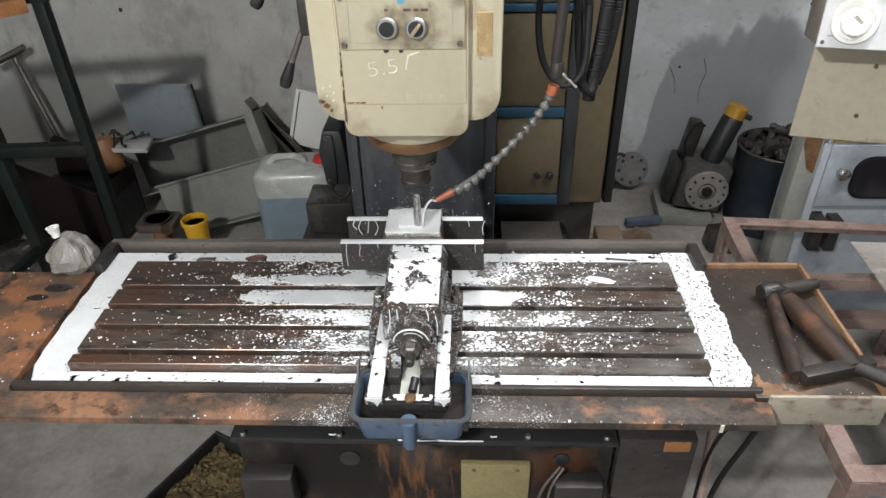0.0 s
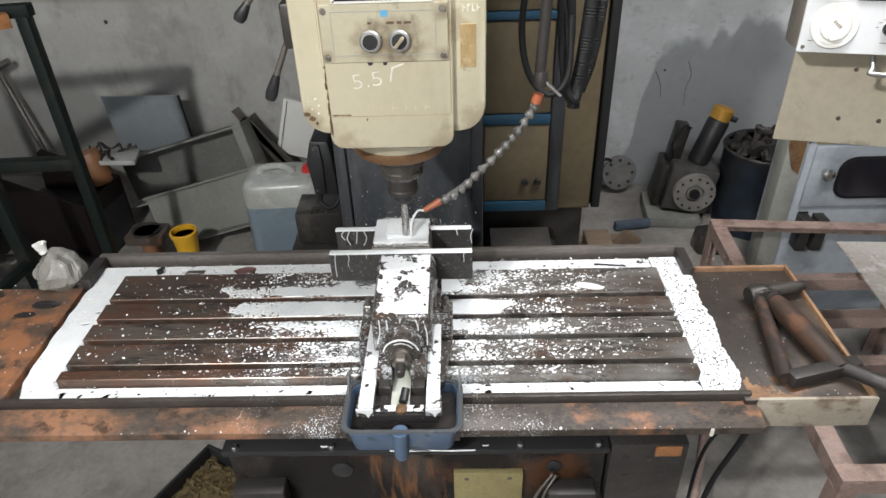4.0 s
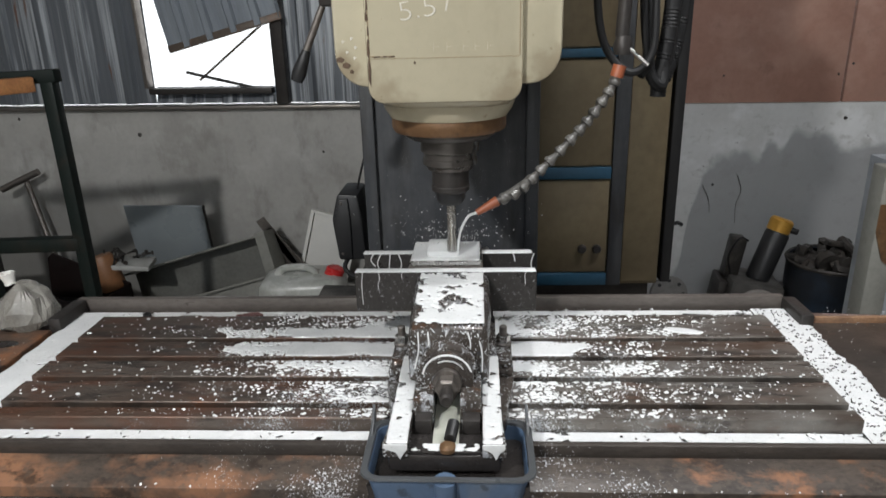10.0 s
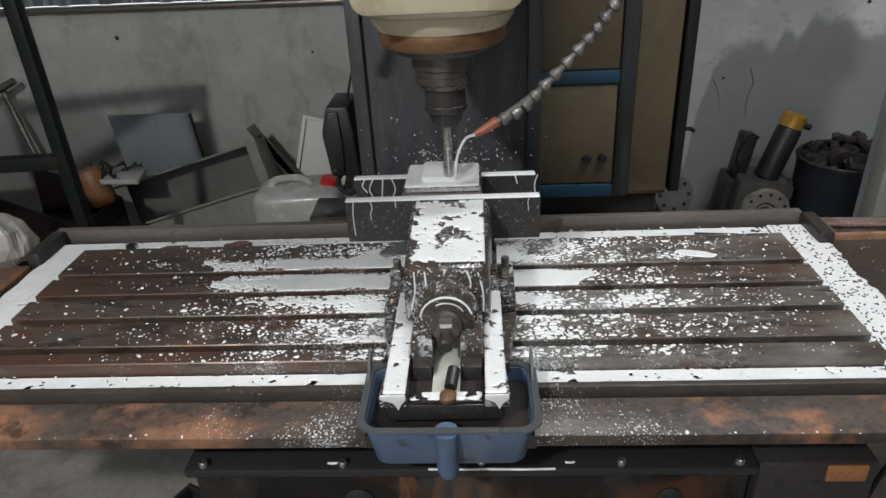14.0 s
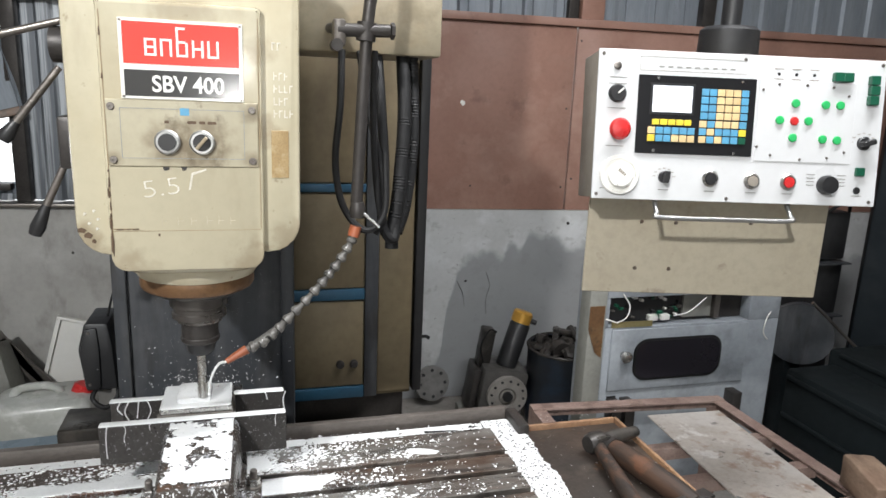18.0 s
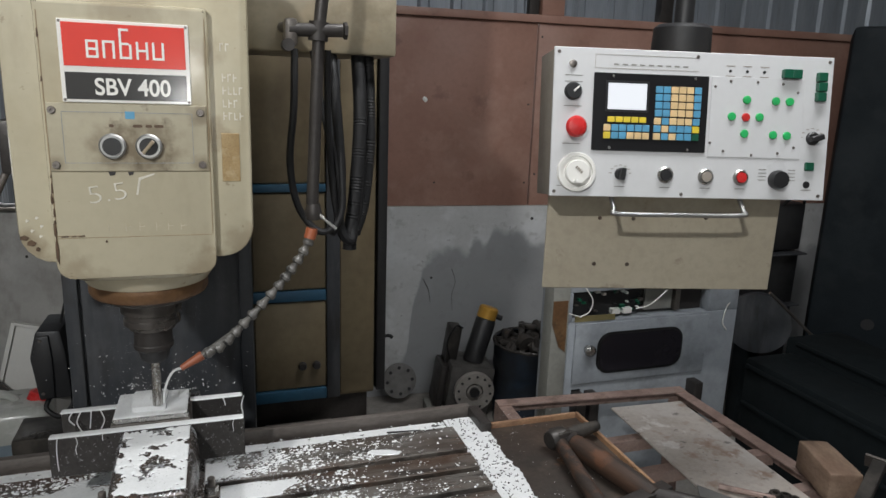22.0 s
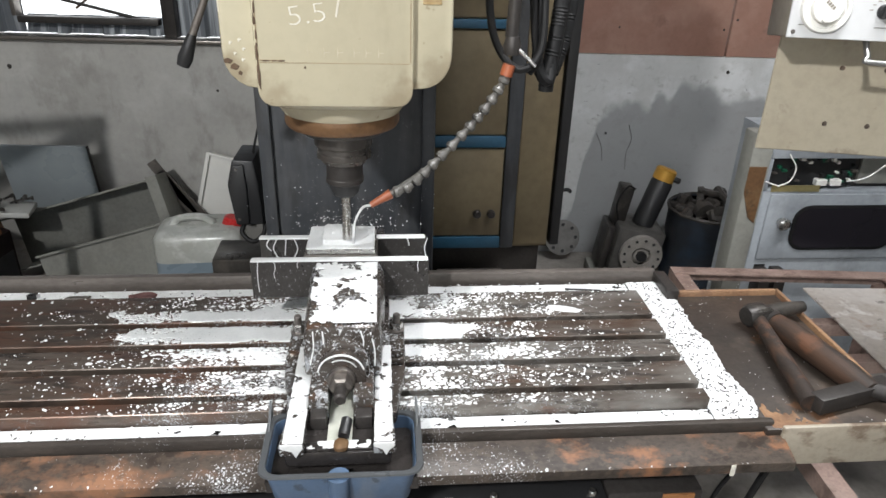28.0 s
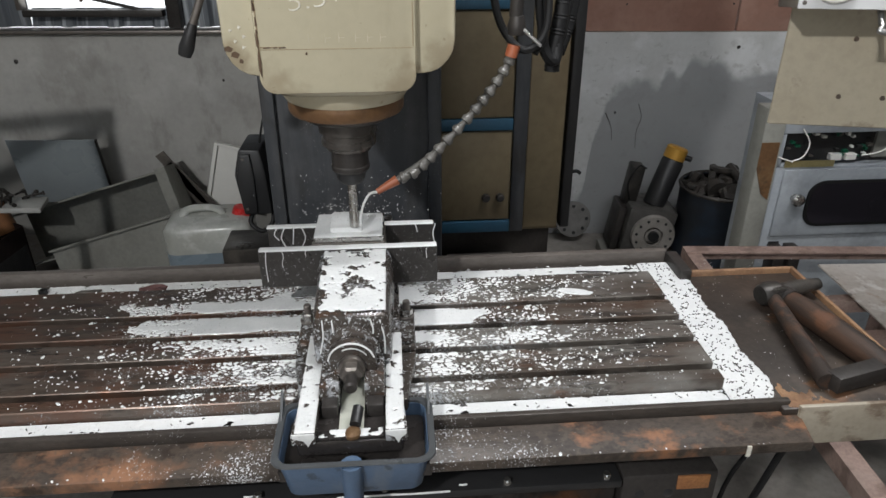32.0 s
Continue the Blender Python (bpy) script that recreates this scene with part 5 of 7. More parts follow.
mpart("arm_rail", rod((0.17, 1.25, 1.505), (0.17, 1.40, 1.52), 0.009), iron_dark)
mpart("pipe_valve", lathe([(0, 0), (0.013, 0), (0.015, 0.012), (0.011, 0.028), (0, 0.03)], 14, m=pose(0.206, 1.25, 1.188)), iron_dark)
mpart("valve_handle", rod((0.212, 1.243, 1.20), (0.243, 1.235, 1.172), 0.003), steel)
hose_path = curve_points([(0.203, 1.25, 1.168), (0.195, 1.248, 1.145), (0.176, 1.243, 1.115), (0.140, 1.235, 1.071), (0.088, 1.222, 1.020), (0.045, 1.212, 0.981), (0.012, 1.206, 0.968)], 10)
hose = mpart("segment_hose", tube([hose_path[0], hose_path[20], hose_path[40], hose_path[-1]], 0.005), hose_grey, "grey ball-segment coolant hose")
acc, last = 0.0, hose_path[0]
for a, b in zip(hose_path, hose_path[1:]):
    acc += (b - a).length
    if acc > 0.0165:
        acc = 0.0
        d = (b - a).normalized().to_track_quat("Z", "Y").to_matrix().to_4x4()
        part("hose_segment", lathe([(0, -0.008), (0.0055, -0.008), (0.0068, -0.003), (0.0098, 0.002), (0.0092, 0.007), (0.006, 0.009), (0, 0.009)], 14, m=Matrix.Translation(b) @ d), hose_grey, hose)
part("hose_collar", rod((0.2035, 1.25, 1.172), (0.1985, 1.249, 1.154), 0.0105, seg=14), orange_fit, hose, "orange hose collar")
nz = hose_path[-1]
part("nozzle", rod(nz, nz + Vector((-0.034, -0.006, -0.018)), 0.0085, 0.005, seg=14), orange_fit, hose, "orange nozzle")
j0 = nz + Vector((-0.034, -0.006, -0.018))
mpart("coolant_jet", tube([j0, (j0.x - 0.014, AY - 0.010, j0.z - 0.012), (AX + 0.015, AY - 0.006, 0.912), (AX + 0.010, AY - 0.004, 0.880)], 0.0024, taper=0.0018), coolant, "thin white jet of coolant")

# hanging hoses and cables beside the arm
for pts, r, ribs in (
    ([(0.186, 1.33, 1.478), (0.180, 1.30, 1.38), (0.172, 1.30, 1.28), (0.186, 1.29, 1.20), (0.225, 1.28, 1.158), (0.262, 1.29, 1.19), (0.265, 1.31, 1.30)], 0.0065, 0),
    ([(0.222, 1.36, 1.478), (0.232, 1.32, 1.38), (0.258, 1.31, 1.27), (0.262, 1.30, 1.18), (0.245, 1.29, 1.15)], 0.006, 0),
    ([(0.262, 1.40, 1.478), (0.263, 1.36, 1.40), (0.268, 1.33, 1.26), (0.262, 1.31, 1.165), (0.285, 1.31, 1.135), (0.292, 1.33, 1.20)], 0.0095, 0.0008),
    ([(0.312, 1.40, 1.478), (0.310, 1.36, 1.36), (0.296, 1.33, 1.22), (0.284, 1.32, 1.15), (0.283, 1.32, 1.115)], 0.0125, 0.0010),
    ([(0.336, 1.42, 1.478), (0.333, 1.38, 1.32), (0.318, 1.36, 1.20), (0.296, 1.34, 1.14)], 0.0115, 0.0010),
    ([(0.24, 1.30, 1.478), (0.240, 1.30, 1.35), (0.25, 1.30, 1.22), (0.27, 1.31, 1.15), (0.30, 1.33, 1.17), (0.318, 1.36, 1.28)], 0.006, 0),
):
    mpart("cable_hose", tube(pts, r, seg=10, ribs=ribs), black_rubber, "black hanging cable or corrugated conduit")

# electric cabinet behind, with blue frame
ec = thing("electric_cabinet", pose(0.34, 2.0, 0), "tall grimy beige electric cabinet with blue frame strips", "cabinet")
EI = pose(-0.34, -2.0, 0)
part("body", box(0.10, 0.452, 1.842, 2.25, 0.562, 2.3, 0.006), cabinet_beige, ec, m=EI)
part("base", box(0.12, 0.44, 1.88, 2.2, FLOOR, 0.561, 0.006), iron_dark, ec, m=EI)
for z0, z1 in ((0.886, 1.145), (0.602, 0.850), (1.172, 1.75)):
    part("door_panel", box(0.125, 0.312, 1.830, 1.841, z0, z1, 0.003), cabinet_beige, ec, m=EI)
part("door_panel", box(0.352, 0.447, 1.830, 1.841, 0.575, 1.75, 0.003), cabinet_beige, ec, m=EI)
for z0, z1 in ((1.148, 1.169), (0.853, 0.883), (0.566, 0.599)):
    part("blue_strip", box(0.12, 0.314, 1.826, 1.8405, z0, z1, 0.002), blue_paint, ec, m=EI)
part("blue_strip", box(0.315, 0.351, 1.826, 1.8405, 0.566, 1.75, 0.002), column_dark, ec, m=EI)
part("cable_trunk", box(0.453, 0.479, 1.822, 1.875, 0.575, 2.3, 0.004), black, ec, "dark cable trunk at the cabinet's edge", m=EI)
part("cable_stub", tube([(0.479, 1.84, 0.73), (0.492, 1.836, 0.733), (0.502, 1.834, 0.727)], 0.005), black_rubber, ec, m=EI)
for x, z in ((0.248, 0.668), (0.286, 0.668)):
    part("knob", lathe([(0, 0), (0.011, 0), (0.012, 0.008), (0.009, 0.014), (0, 0.014)], 16, m=EI @ pose(x, 1.830, z, 90)), iron_dark, ec)
part("shelf", box(0.13, 0.36, 1.74, 1.88, 0.41, 0.425, 0.003), iron_dark, ec, m=EI)
part("shelf", box(0.145, 0.33, 1.70, 1.85, 0.48, 0.492, 0.003), steel_dull, ec, m=EI)

# black terminal box on the column's side
tb = thing("terminal_box", pose(-0.353, 1.85, 0.740), "black terminal box on the column with a looped cable", "terminal box")
part("body", prism([(-0.024, 0.090), (0.028, 0.088), (0.036, 0.030), (0.042, -0.086), (-0.030, -0.088), (-0.042, 0.022)], "y", -0.055, 0.08, bevel=0.007), black, tb)
part("cover", prism([(-0.020, 0.078), (0.004, 0.080), (0.008, 0.020), (0.006, -0.078), (-0.026, -0.078), (-0.036, 0.020)], "y", -0.064, -0.0552, bevel=0.003), black, tb)
for x, z in ((-0.014, 0.068), (-0.018, -0.066)):
    part("screw", lathe([(0, 0), (0.004, 0), (0.003, 0.002), (0, 0.002)], 10, m=pose(x, -0.064, z, 90)), steel_dull, tb)
part("cable_loop", tube([(-0.01, -0.03, -0.085), (-0.02, -0.04, -0.115), (0.01, -0.05, -0.135), (0.038, -0.04, -0.11), (0.035, -0.02, -0.07)], 0.006), black_rubber, tb)
part("cable_loop", tube([(0.02, 0.0, 0.09), (0.03, 0.0, 0.13), (0.04, 0.02, 0.17)], 0.003), black_rubber, tb)

# ---- vise, workpiece and drip tub on the table ----
vise = thing("machine_vise", pose(-0.0625, 1.092, 0.7155) @ sized(0.98, 0.983, 1.06), "coolant-covered machine vise with long parallel jaws", "vise")
VI = pose(0.066, -1.07, -0.7335)


def vpart(name, bm, material, label="", smooth=35.0):
    return part(name, bm, material, vise, label, VI, smooth)


coolant_stale = surf("stale_coolant", (0.50, 0.51, 0.45), (0.36, 0.37, 0.31), rough=0.12, scale=20, amount=0.6, fine=0.1, bump=0.03)
# bed: two rails with an open middle, joined at the front, and a wider casting under the jaw
bed = vpart("bed", prism([(-0.138, 0.824), (0.004, 0.824), (0.008, 0.85), (0.004, 0.90), (0.004, 1.33), (-0.136, 1.33), (-0.136, 0.90), (-0.142, 0.85)], "z", 0.7338, 0.757, bevel=0.004), iron_wet)
shoulder = [(-0.146, 0.905), (0.014, 0.905), (0.020, 0.955), (0.029, 1.00), (0.031, 1.06), (0.030, 1.13), (0.022, 1.155), (-0.154, 1.155), (-0.162, 1.13), (-0.163, 1.06), (-0.161, 1.00), (-0.152, 0.955)]
vpart("base_casting", rough_up(prism(shoulder, "z", 0.7339, 0.7565, bevel=0.005), 0.0012, 40), vise_iron, "wet base casting with rounded shoulders")
for a, b in (((-0.1385, -0.112), -1), ((-0.019, 0.0055), 1)):
    vpart("rail", prism([(a[0] + min(b, 0) * 0.006, 0.819), (a[1] + max(b, 0) * 0.006, 0.819), (a[1], 0.90), (a[1], 1.20), (a[0], 1.20), (a[0], 0.90)], "z", 0.757, 0.775, bevel=0.002), vise_iron)
for a, b in ((-0.1115, -0.0835), (-0.0485, -0.0195)):
    vpart("jaw_slide", box(a, b, 0.893, 1.02, 0.7572, 0.792, 0.002), vise_iron, "spattered slide block under the jaw")
    vpart("slide_foot", box(a + 0.004, b - 0.002, 0.870, 0.8925, 0.7572, 0.776, 0.0015), iron_dark)
vpart("front_bridge", box(-0.111, -0.020, 0.826, 0.842, 0.757, 0.7615, 0.002), iron_wet)
vpart("rust_knob", rough_up(lathe([(0, 0), (0.010, 0), (0.011, 0.005), (0.007, 0.008), (0, 0.008)], 14, m=pose(-0.063, 0.830, 0.7618)), 0.002, 80), bronze, "rusty plug")
vpart("black_peg", rod((-0.060, 0.842, 0.768), (-0.056, 0.866, 0.776), 0.008), black)
vpart("screw_channel", box(-0.083, -0.049, 0.843, 1.10, 0.7575, 0.760), coolant_stale, "stale olive-white coolant")
# moving jaw: a block with worn, rounded upper edges that narrows to the front
jaw = bmesh.new()
ring_rows(jaw, [[(-0.066 + w * u, y, 0.783 + h * v) for u, v in ((-1.0, 0.0), (1.0, 0.0), (1.0, 0.60), (0.97, 0.82), (0.90, 0.955), (0.82, 1.0), (-0.82, 1.0), (-0.90, 0.955), (-0.97, 0.82), (-1.0, 0.60))]
                for y, w, h in ((0.962, 0.0545, 0.060), (0.966, 0.0570, 0.072), (0.976, 0.0580, 0.078), (1.03, 0.0600, 0.079), (1.10, 0.0620, 0.079), (1.158, 0.0640, 0.079), (1.166, 0.0630, 0.077))])
vpart("moving_jaw", rough_up(jaw, 0.0008, 60), vise_iron, "rounded moving jaw wet with coolant")
for sx in (-0.110, -0.022):
    vpart("jaw_hole", lathe([(0, 0), (0.0035, 0), (0.003, 0.0015), (0, 0.0015)], 10, m=pose(sx, 0.9632, 0.822, 90)), black)
# arched nose that carries the screw
for y0, y1, r in ((0.926, 0.944, 0.036), (0.9442, 0.985, 0.041)):
    arch = [(-0.066 - r, 0.783), (-0.066 + r, 0.783)] + [(-0.066 + r * math.cos(radians(a)), 0.806 + r * 0.92 * math.sin(radians(a))) for a in range(0, 181, 15)]
    vpart("nose", prism(arch, "y", y0, y1, bevel=0.003), vise_iron)
for r, a0, a1, w in ((0.0340, 15, 170, 0.0015), (0.0255, 30, 120, 0.0010)):
    vpart("coolant_run", tube([(-0.066 + r * math.cos(radians(a0 + (a1 - a0) * k / 7)), 0.9255, 0.806 + 0.92 * r * math.sin(radians(a0 + (a1 - a0) * k / 7))) for k in range(8)], w, seg=6), coolant)
for x0, z0, x1, z1 in ((-0.108, 0.852, -0.114, 0.800), (-0.094, 0.852, -0.098, 0.818), (-0.038, 0.852, -0.036, 0.822), (-0.024, 0.850, -0.018, 0.796)):
    vpart("coolant_run", tube([(x0, 0.9640, z0), ((x0 + x1) / 2 + 0.003, 0.9612, (z0 + z1) / 2), (x1, 0.9612, z1)], 0.0012, seg=6), coolant)
vpart("screw_collar", lathe([(0, 0), (0.0195, 0), (0.0205, 0.003), (0.0190, 0.008), (0, 0.008)], 28, m=pose(-0.066, 0.926, 0.800, 90)), steel_dull)
vpart("screw_nut", lathe([(0, 0), (0.0165, 0), (0.0165, 0.014), (0.0125, 0.017), (0.0, 0.017)], 6, m=pose(-0.066, 0.918, 0.799, 90)), steel_dull)
vpart("screw_end", lathe([(0, 0), (0.0090, 0), (0.0090, 0.022), (0.0065, 0.025), (0, 0.025)], 14, m=pose(-0.066, 0.902, 0.798, 90)), iron_dark)
vpart("vise_screw", rod((-0.066, 0.93, 0.775), (-0.066, 1.16, 0.775), 0.010), steel_dull)
vpart("jaw_plate", box(-0.233, 0.075, 1.170, 1.186, 0.796, 0.862, 0.0015, 1), jaw_iron, "long dark front jaw plate")
vpart("jaw_plate", box(-0.231, 0.076, 1.262, 1.278, 0.806, 0.862, 0.0015, 1), jaw_iron, "long dark rear jaw plate")
vpart("fixed_jaw", box(-0.130, -0.002, 1.2785, 1.335, 0.757, 0.852, 0.004), vise_iron)
vpart("bed_pad", box(-0.128, -0.004, 1.1865, 1.2615, 0.757, 0.80, 0.002), vise_iron)
# studs, nuts and clamp straps at both sides
for sgn in (-1, 1):
    cx = -0.066 + sgn * 0.083
    vpart("clamp_strap", rough_up(box(cx - 0.013, cx + 0.013, 1.02, 1.135, 0.7568, 0.768, 0.004), 0.0012, 50), vise_iron)
    vpart("washer", lathe([(0, 0.7682), (0.0135, 0.7682), (0.0135, 0.7715), (0, 0.7715)], 20, m=pose(cx, 1.105, 0)), steel_dull)
    vpart("clamp_nut", lathe([(0, 0.7717), (0.0112, 0.7717), (0.0112, 0.783), (0.0095, 0.7845), (0, 0.7845)], 6, m=pose(cx, 1.105, 0)), steel)
    vpart("clamp_stud", lathe([(0, 0.7846), (0.0062, 0.7846), (0.0062, 0.797), (0.005, 0.7985), (0, 0.7985)], 14, m=pose(cx, 1.105, 0)), steel_dull)
    vpart("side_lug", lathe([(0, 0.7568), (0.012, 0.7568), (0.012, 0.774), (0.009, 0.778), (0, 0.778)], 16, m=pose(cx, 1.035, 0)), vise_iron)

# coolant lying on the vise


def jaw_wet(x, y):
    u = (x + 0.066) / (0.050 + 0.02 * (y - 0.98))
    edge = 1 - abs(u) ** 8
    t = 0.55 * noise.noise(Vector((x * 38, y * 30, 2.2))) + 0.40 * noise.noise(Vector((x * 110, y * 90, 8.2))) + 0.20 * noise.noise(Vector((x * 260, y * 260, 3.2)))
    return 0.10 * edge + t + 0.06


def full(x, y):
    return 0.22 + 0.5 * noise.noise(Vector((x * 70, y * 70, 3.0))) + 0.25 * noise.noise(Vector((x * 180, y * 150, 5.0)))


vpart("coolant_film", film(jaw_wet, -0.119, -0.013, 0.970, 1.166, 0.0014, 0.8623), coolant, "white coolant on the jaw", smooth=60)
vw = film(full, -0.1405, -0.1125, 0.821, 1.05, 0.0020, 0.7753)
film(full, -0.0185, 0.0075, 0.821, 1.05, 0.0020, 0.7753, vw)
film(lambda x, y: full(x, y) - 0.12, -0.11, -0.021, 0.827, 0.842, 0.0015, 0.7617, vw)
for y0, y1, z in ((1.170, 1.186, 0.8625), (1.262, 1.278, 0.8625)):
    film(lambda x, y: 0.5 + 0.4 * noise.noise(Vector((x * 60, y * 60, 3.0))), -0.233, 0.075, y0 - 0.001, y1 + 0.001, 0.0025, z, vw)
vpart("coolant_film", vw, coolant, "white coolant on rails and jaw plates", smooth=60)
for x0, x1, xm in ((-0.1425, -0.1125, -0.122), (-0.0185, 0.0095, -0.002)):
    vpart("coolant_run", prism([(x0, 0.7762), (x1, 0.7762), (x1, 0.769), (xm + 0.005, 0.764), (xm, 0.755), (xm - 0.005, 0.765), (x0, 0.770)], "y", 0.8172, 0.8192, bevel=0.0008), coolant)
for x, L, w in ((-0.219, 0.055, 1.0), (-0.193, 0.030, 0.8), (-0.150, 0.012, 0.7), (0.058, 0.022, 0.7), (-0.012, 0.012, 0.8)):
    k = x * 90
    vpart("coolant_run", tube([(x, 1.1697, 0.863), (x + 0.003 * math.sin(k), 1.1693, 0.863 - L * 0.35), (x - 0.004 * math.cos(k), 1.1693, 0.863 - L * 0.7), (x + 0.002 * math.sin(2 * k), 1.1693, 0.863 - L)], 0.0008 * w, seg=6), coolant)
for x, L in ((-0.214, 0.022), (-0.200, 0.034), (-0.183, 0.030), (-0.168, 0.036), (0.04, 0.014), (0.078, 0.034)):
    k = x * 70
    vpart("coolant_run", tube([(x, 1.2617, 0.862), (x + 0.007 * math.sin(k), 1.2613, 0.862 - L * 0.5), (x - 0.004 * math.cos(k), 1.2613, 0.862 - L)], 0.0011, seg=6), coolant)

# workpiece
wp = thing("workpiece", pose(-0.075, 1.2435, 0.7862) @ sized(0.98, 0.983, 1.06), "flat steel block being milled, flooded with white coolant", "workpiece")
part("block", box(-0.064, 0.064, -0.036, 0.036, 0.0, 0.064, 0.001, 1), steel_dull, wp)
part("step", box(-0.060, 0.062, -0.034, 0.066, 0.0643, 0.074, 0.002, 1), steel, wp)
part("raised_pad", prism(rounded(-0.033, 0.024, -0.018, 0.052, 0.008), "z", 0.0743, 0.084, bevel=0.0012), coolant, wp)
part("coolant_film", film(lambda x, y: 0.42 + 0.55 * noise.noise(Vector((x * 50, y * 50, 5.0))) + 0.3 * noise.noise(Vector((x * 130, y * 130, 5.0))), -0.060, 0.062, -0.034, 0.066, 0.003, 0.0743), coolant, wp, smooth=60)

# blue tub hung under the vise's front end
tub = thing("drip_tub", pose(-0.060, 0.889, 0.678) @ sized(1.0, 1.0, 0.88), "scuffed blue plastic tub catching coolant under the vise", "tub")


def tub_rows(levels):
    return [[(x, y, z) for x, y in rounded(x0, x1, y0, y1, r, 6)] for x0, x1, y0, y1, r, z in levels]


bm = bmesh.new()
ring_rows(bm, tub_rows([(-0.084, 0.086, -0.046, 0.045, 0.012, -0.026), (-0.090, 0.092, -0.052, 0.050, 0.016, -0.018), (-0.100, 0.102, -0.062, 0.056, 0.018, 0.050), (-0.097, 0.099, -0.059, 0.053, 0.016, 0.050), (-0.087, 0.089, -0.049, 0.047, 0.013, -0.014), (-0.080, 0.082, -0.042, 0.041, 0.010, -0.016)]))
part("shell", rough_up(bm, 0.0012, 30), blue_tub, tub)
bm = bmesh.new()
ring_rows(bm, tub_rows([(-0.105, 0.107, -0.066, 0.060, 0.020, 0.0495), (-0.108, 0.110, -0.069, 0.062, 0.022, 0.0525), (-0.107, 0.109, -0.068, 0.061, 0.021, 0.0555), (-0.099, 0.101, -0.061, 0.055, 0.018, 0.0550), (-0.098, 0.100, -0.060, 0.054, 0.018, 0.0495)]), close=True)
part("rim", rough_up(bm, 0.0015, 25), tub_rim, tub, "dark greasy rim")
part("spout", lathe([(0, -0.028), (0.011, -0.028), (0.013, -0.022), (0.0145, 0.049), (0, 0.049)], 18, m=pose(-0.002, -0.060, 0)), blue_tub, tub)
for s in (-1, 1):
    part("ear", prism([(0.022, 0.055), (0.060, 0.055), (0.060, 0.084), (0.054, 0.080), (0.040, 0.066)], "x", s * 0.104 - 0.002, s * 0.104 + 0.002, bevel=0.001), tub_rim, tub)
part("swarf", rough_up(box(-0.10, 0.102, -0.05, 0.05, 0.005, 0.030, 0.0), 0.004, 60, cuts=4), iron_wet, tub)

# drops thrown off by the turning cutter
rd = random.Random(21)
flying = bmesh.new()
for k in range(240):
    a, r = rd.uniform(-0.5, 3.6), 0.015 + abs(rd.gauss(0, 0.06))
    x, y, z = -0.064 + r * math.cos(a), 1.228 + 0.6 * r * math.sin(a) - 0.02, 0.885 + rd.uniform(0.0, 0.5) * r + rd.uniform(0, 0.02) + (0.05 * rd.random() if k % 4 == 0 else 0)
    q = rd.choice((0.0003, 0.0004, 0.0005, 0.0007))
    box(-q, q, -q, q, -q, q, bm=flying, m=pose(x, y, z, rd.uniform(0, 90), rd.uniform(0, 90), 0))
tagged(part("coolant_spray", flying, coolant, wp, "fine coolant drops thrown off the cutter", m=wp.matrix_world.inverted()), kind="stuff")

# ---- control panel on its pendant ----
PM = pose(0.716, 1.348, 1.209, 0, 0, -12.1) @ pose(0, 0, 0, -6.8)
panel = thing("control_panel", PM, "white machine control panel with keypad, lit screen and buttons", "control panel")
PW, PH = 0.618, 0.305
part("case", box(-0.0, PW, 0.003, 0.115, 0.0, PH, 0.003), panel_side, panel)
face = part("face_plate", box(-0.002, PW + 0.002, -0.002, 0.0028, -0.002, PH + 0.002, 0.0012, 1), panel_white, panel, "white painted face plate")


def turned(name, profile, u, v, material, parent, seg=24, label=""):
    return part(name, lathe(profile, seg, m=pose(u, -0.002, v, 90)), material, parent, label)


def button(u, v, r, cap, label):
    b = turned("push_button", [(0, 0), (r, 0), (r * 1.02, 0.004), (r * 0.85, 0.007), (r * 0.72, 0.007), (r * 0.72, 0.004), (0, 0.004)], u, v, steel, panel, label=label)
    turned("button_cap", [(0, 0.004), (r * 0.70, 0.004), (r * 0.66, 0.0085), (0, 0.009)], u, v, cap, b)


for u, v in ((0.008, 0.297), (0.31, 0.297), (0.61, 0.297), (0.008, 0.008), (0.29, 0.006), (0.607, 0.008)):
    turned("screw", [(0, 0), (0.004, 0), (0.003, 0.002), (0, 0.002)], u, v, steel_dull, panel, 10)
# keypad unit
kp = part("keypad", box(0.084, 0.336, -0.006, -0.0022, 0.096, 0.257, 0.001, 1), logo_black, panel, "black keypad unit")
part("screen", box(0.115, 0.199, -0.0072, -0.0058, 0.182, 0.236), screen_glow, kp, "lit white screen")
part("screen_frame", prism([(0.110, 0.177), (0.204, 0.177), (0.204, 0.241), (0.110, 0.241)], "y", -0.0066, -0.0059), black, kp)


def key(u, v, w, h, material):
    part("key", box(u, u + w, -0.0085, -0.0060, v, v + h, 0.0006, 1), material, kp)


cols = "bbcccb"
for r in range(4):
    for c in range(6):
        key(0.2185 + c * 0.0172, 0.2185 - r * 0.0162, 0.0152, 0.0140, key_cream if cols[c] == "c" else key_blue)
rows2 = ("cbcccb", "bcbbby", "cbcbbg")
for r in range(3):
    for c in range(6):
        key(0.2175 + c * 0.0172, 0.1530 - r * 0.0160, 0.0152, 0.0138, {"c": key_cream, "b": key_blue, "y": key_yellow, "g": green_dark}[rows2[r][c]])
for c in range(5):
    key(0.116 + c * 0.0172, 0.1555, 0.0152, 0.0115, key_yellow)
rows3 = ("cbbbbb", "ybbccc")
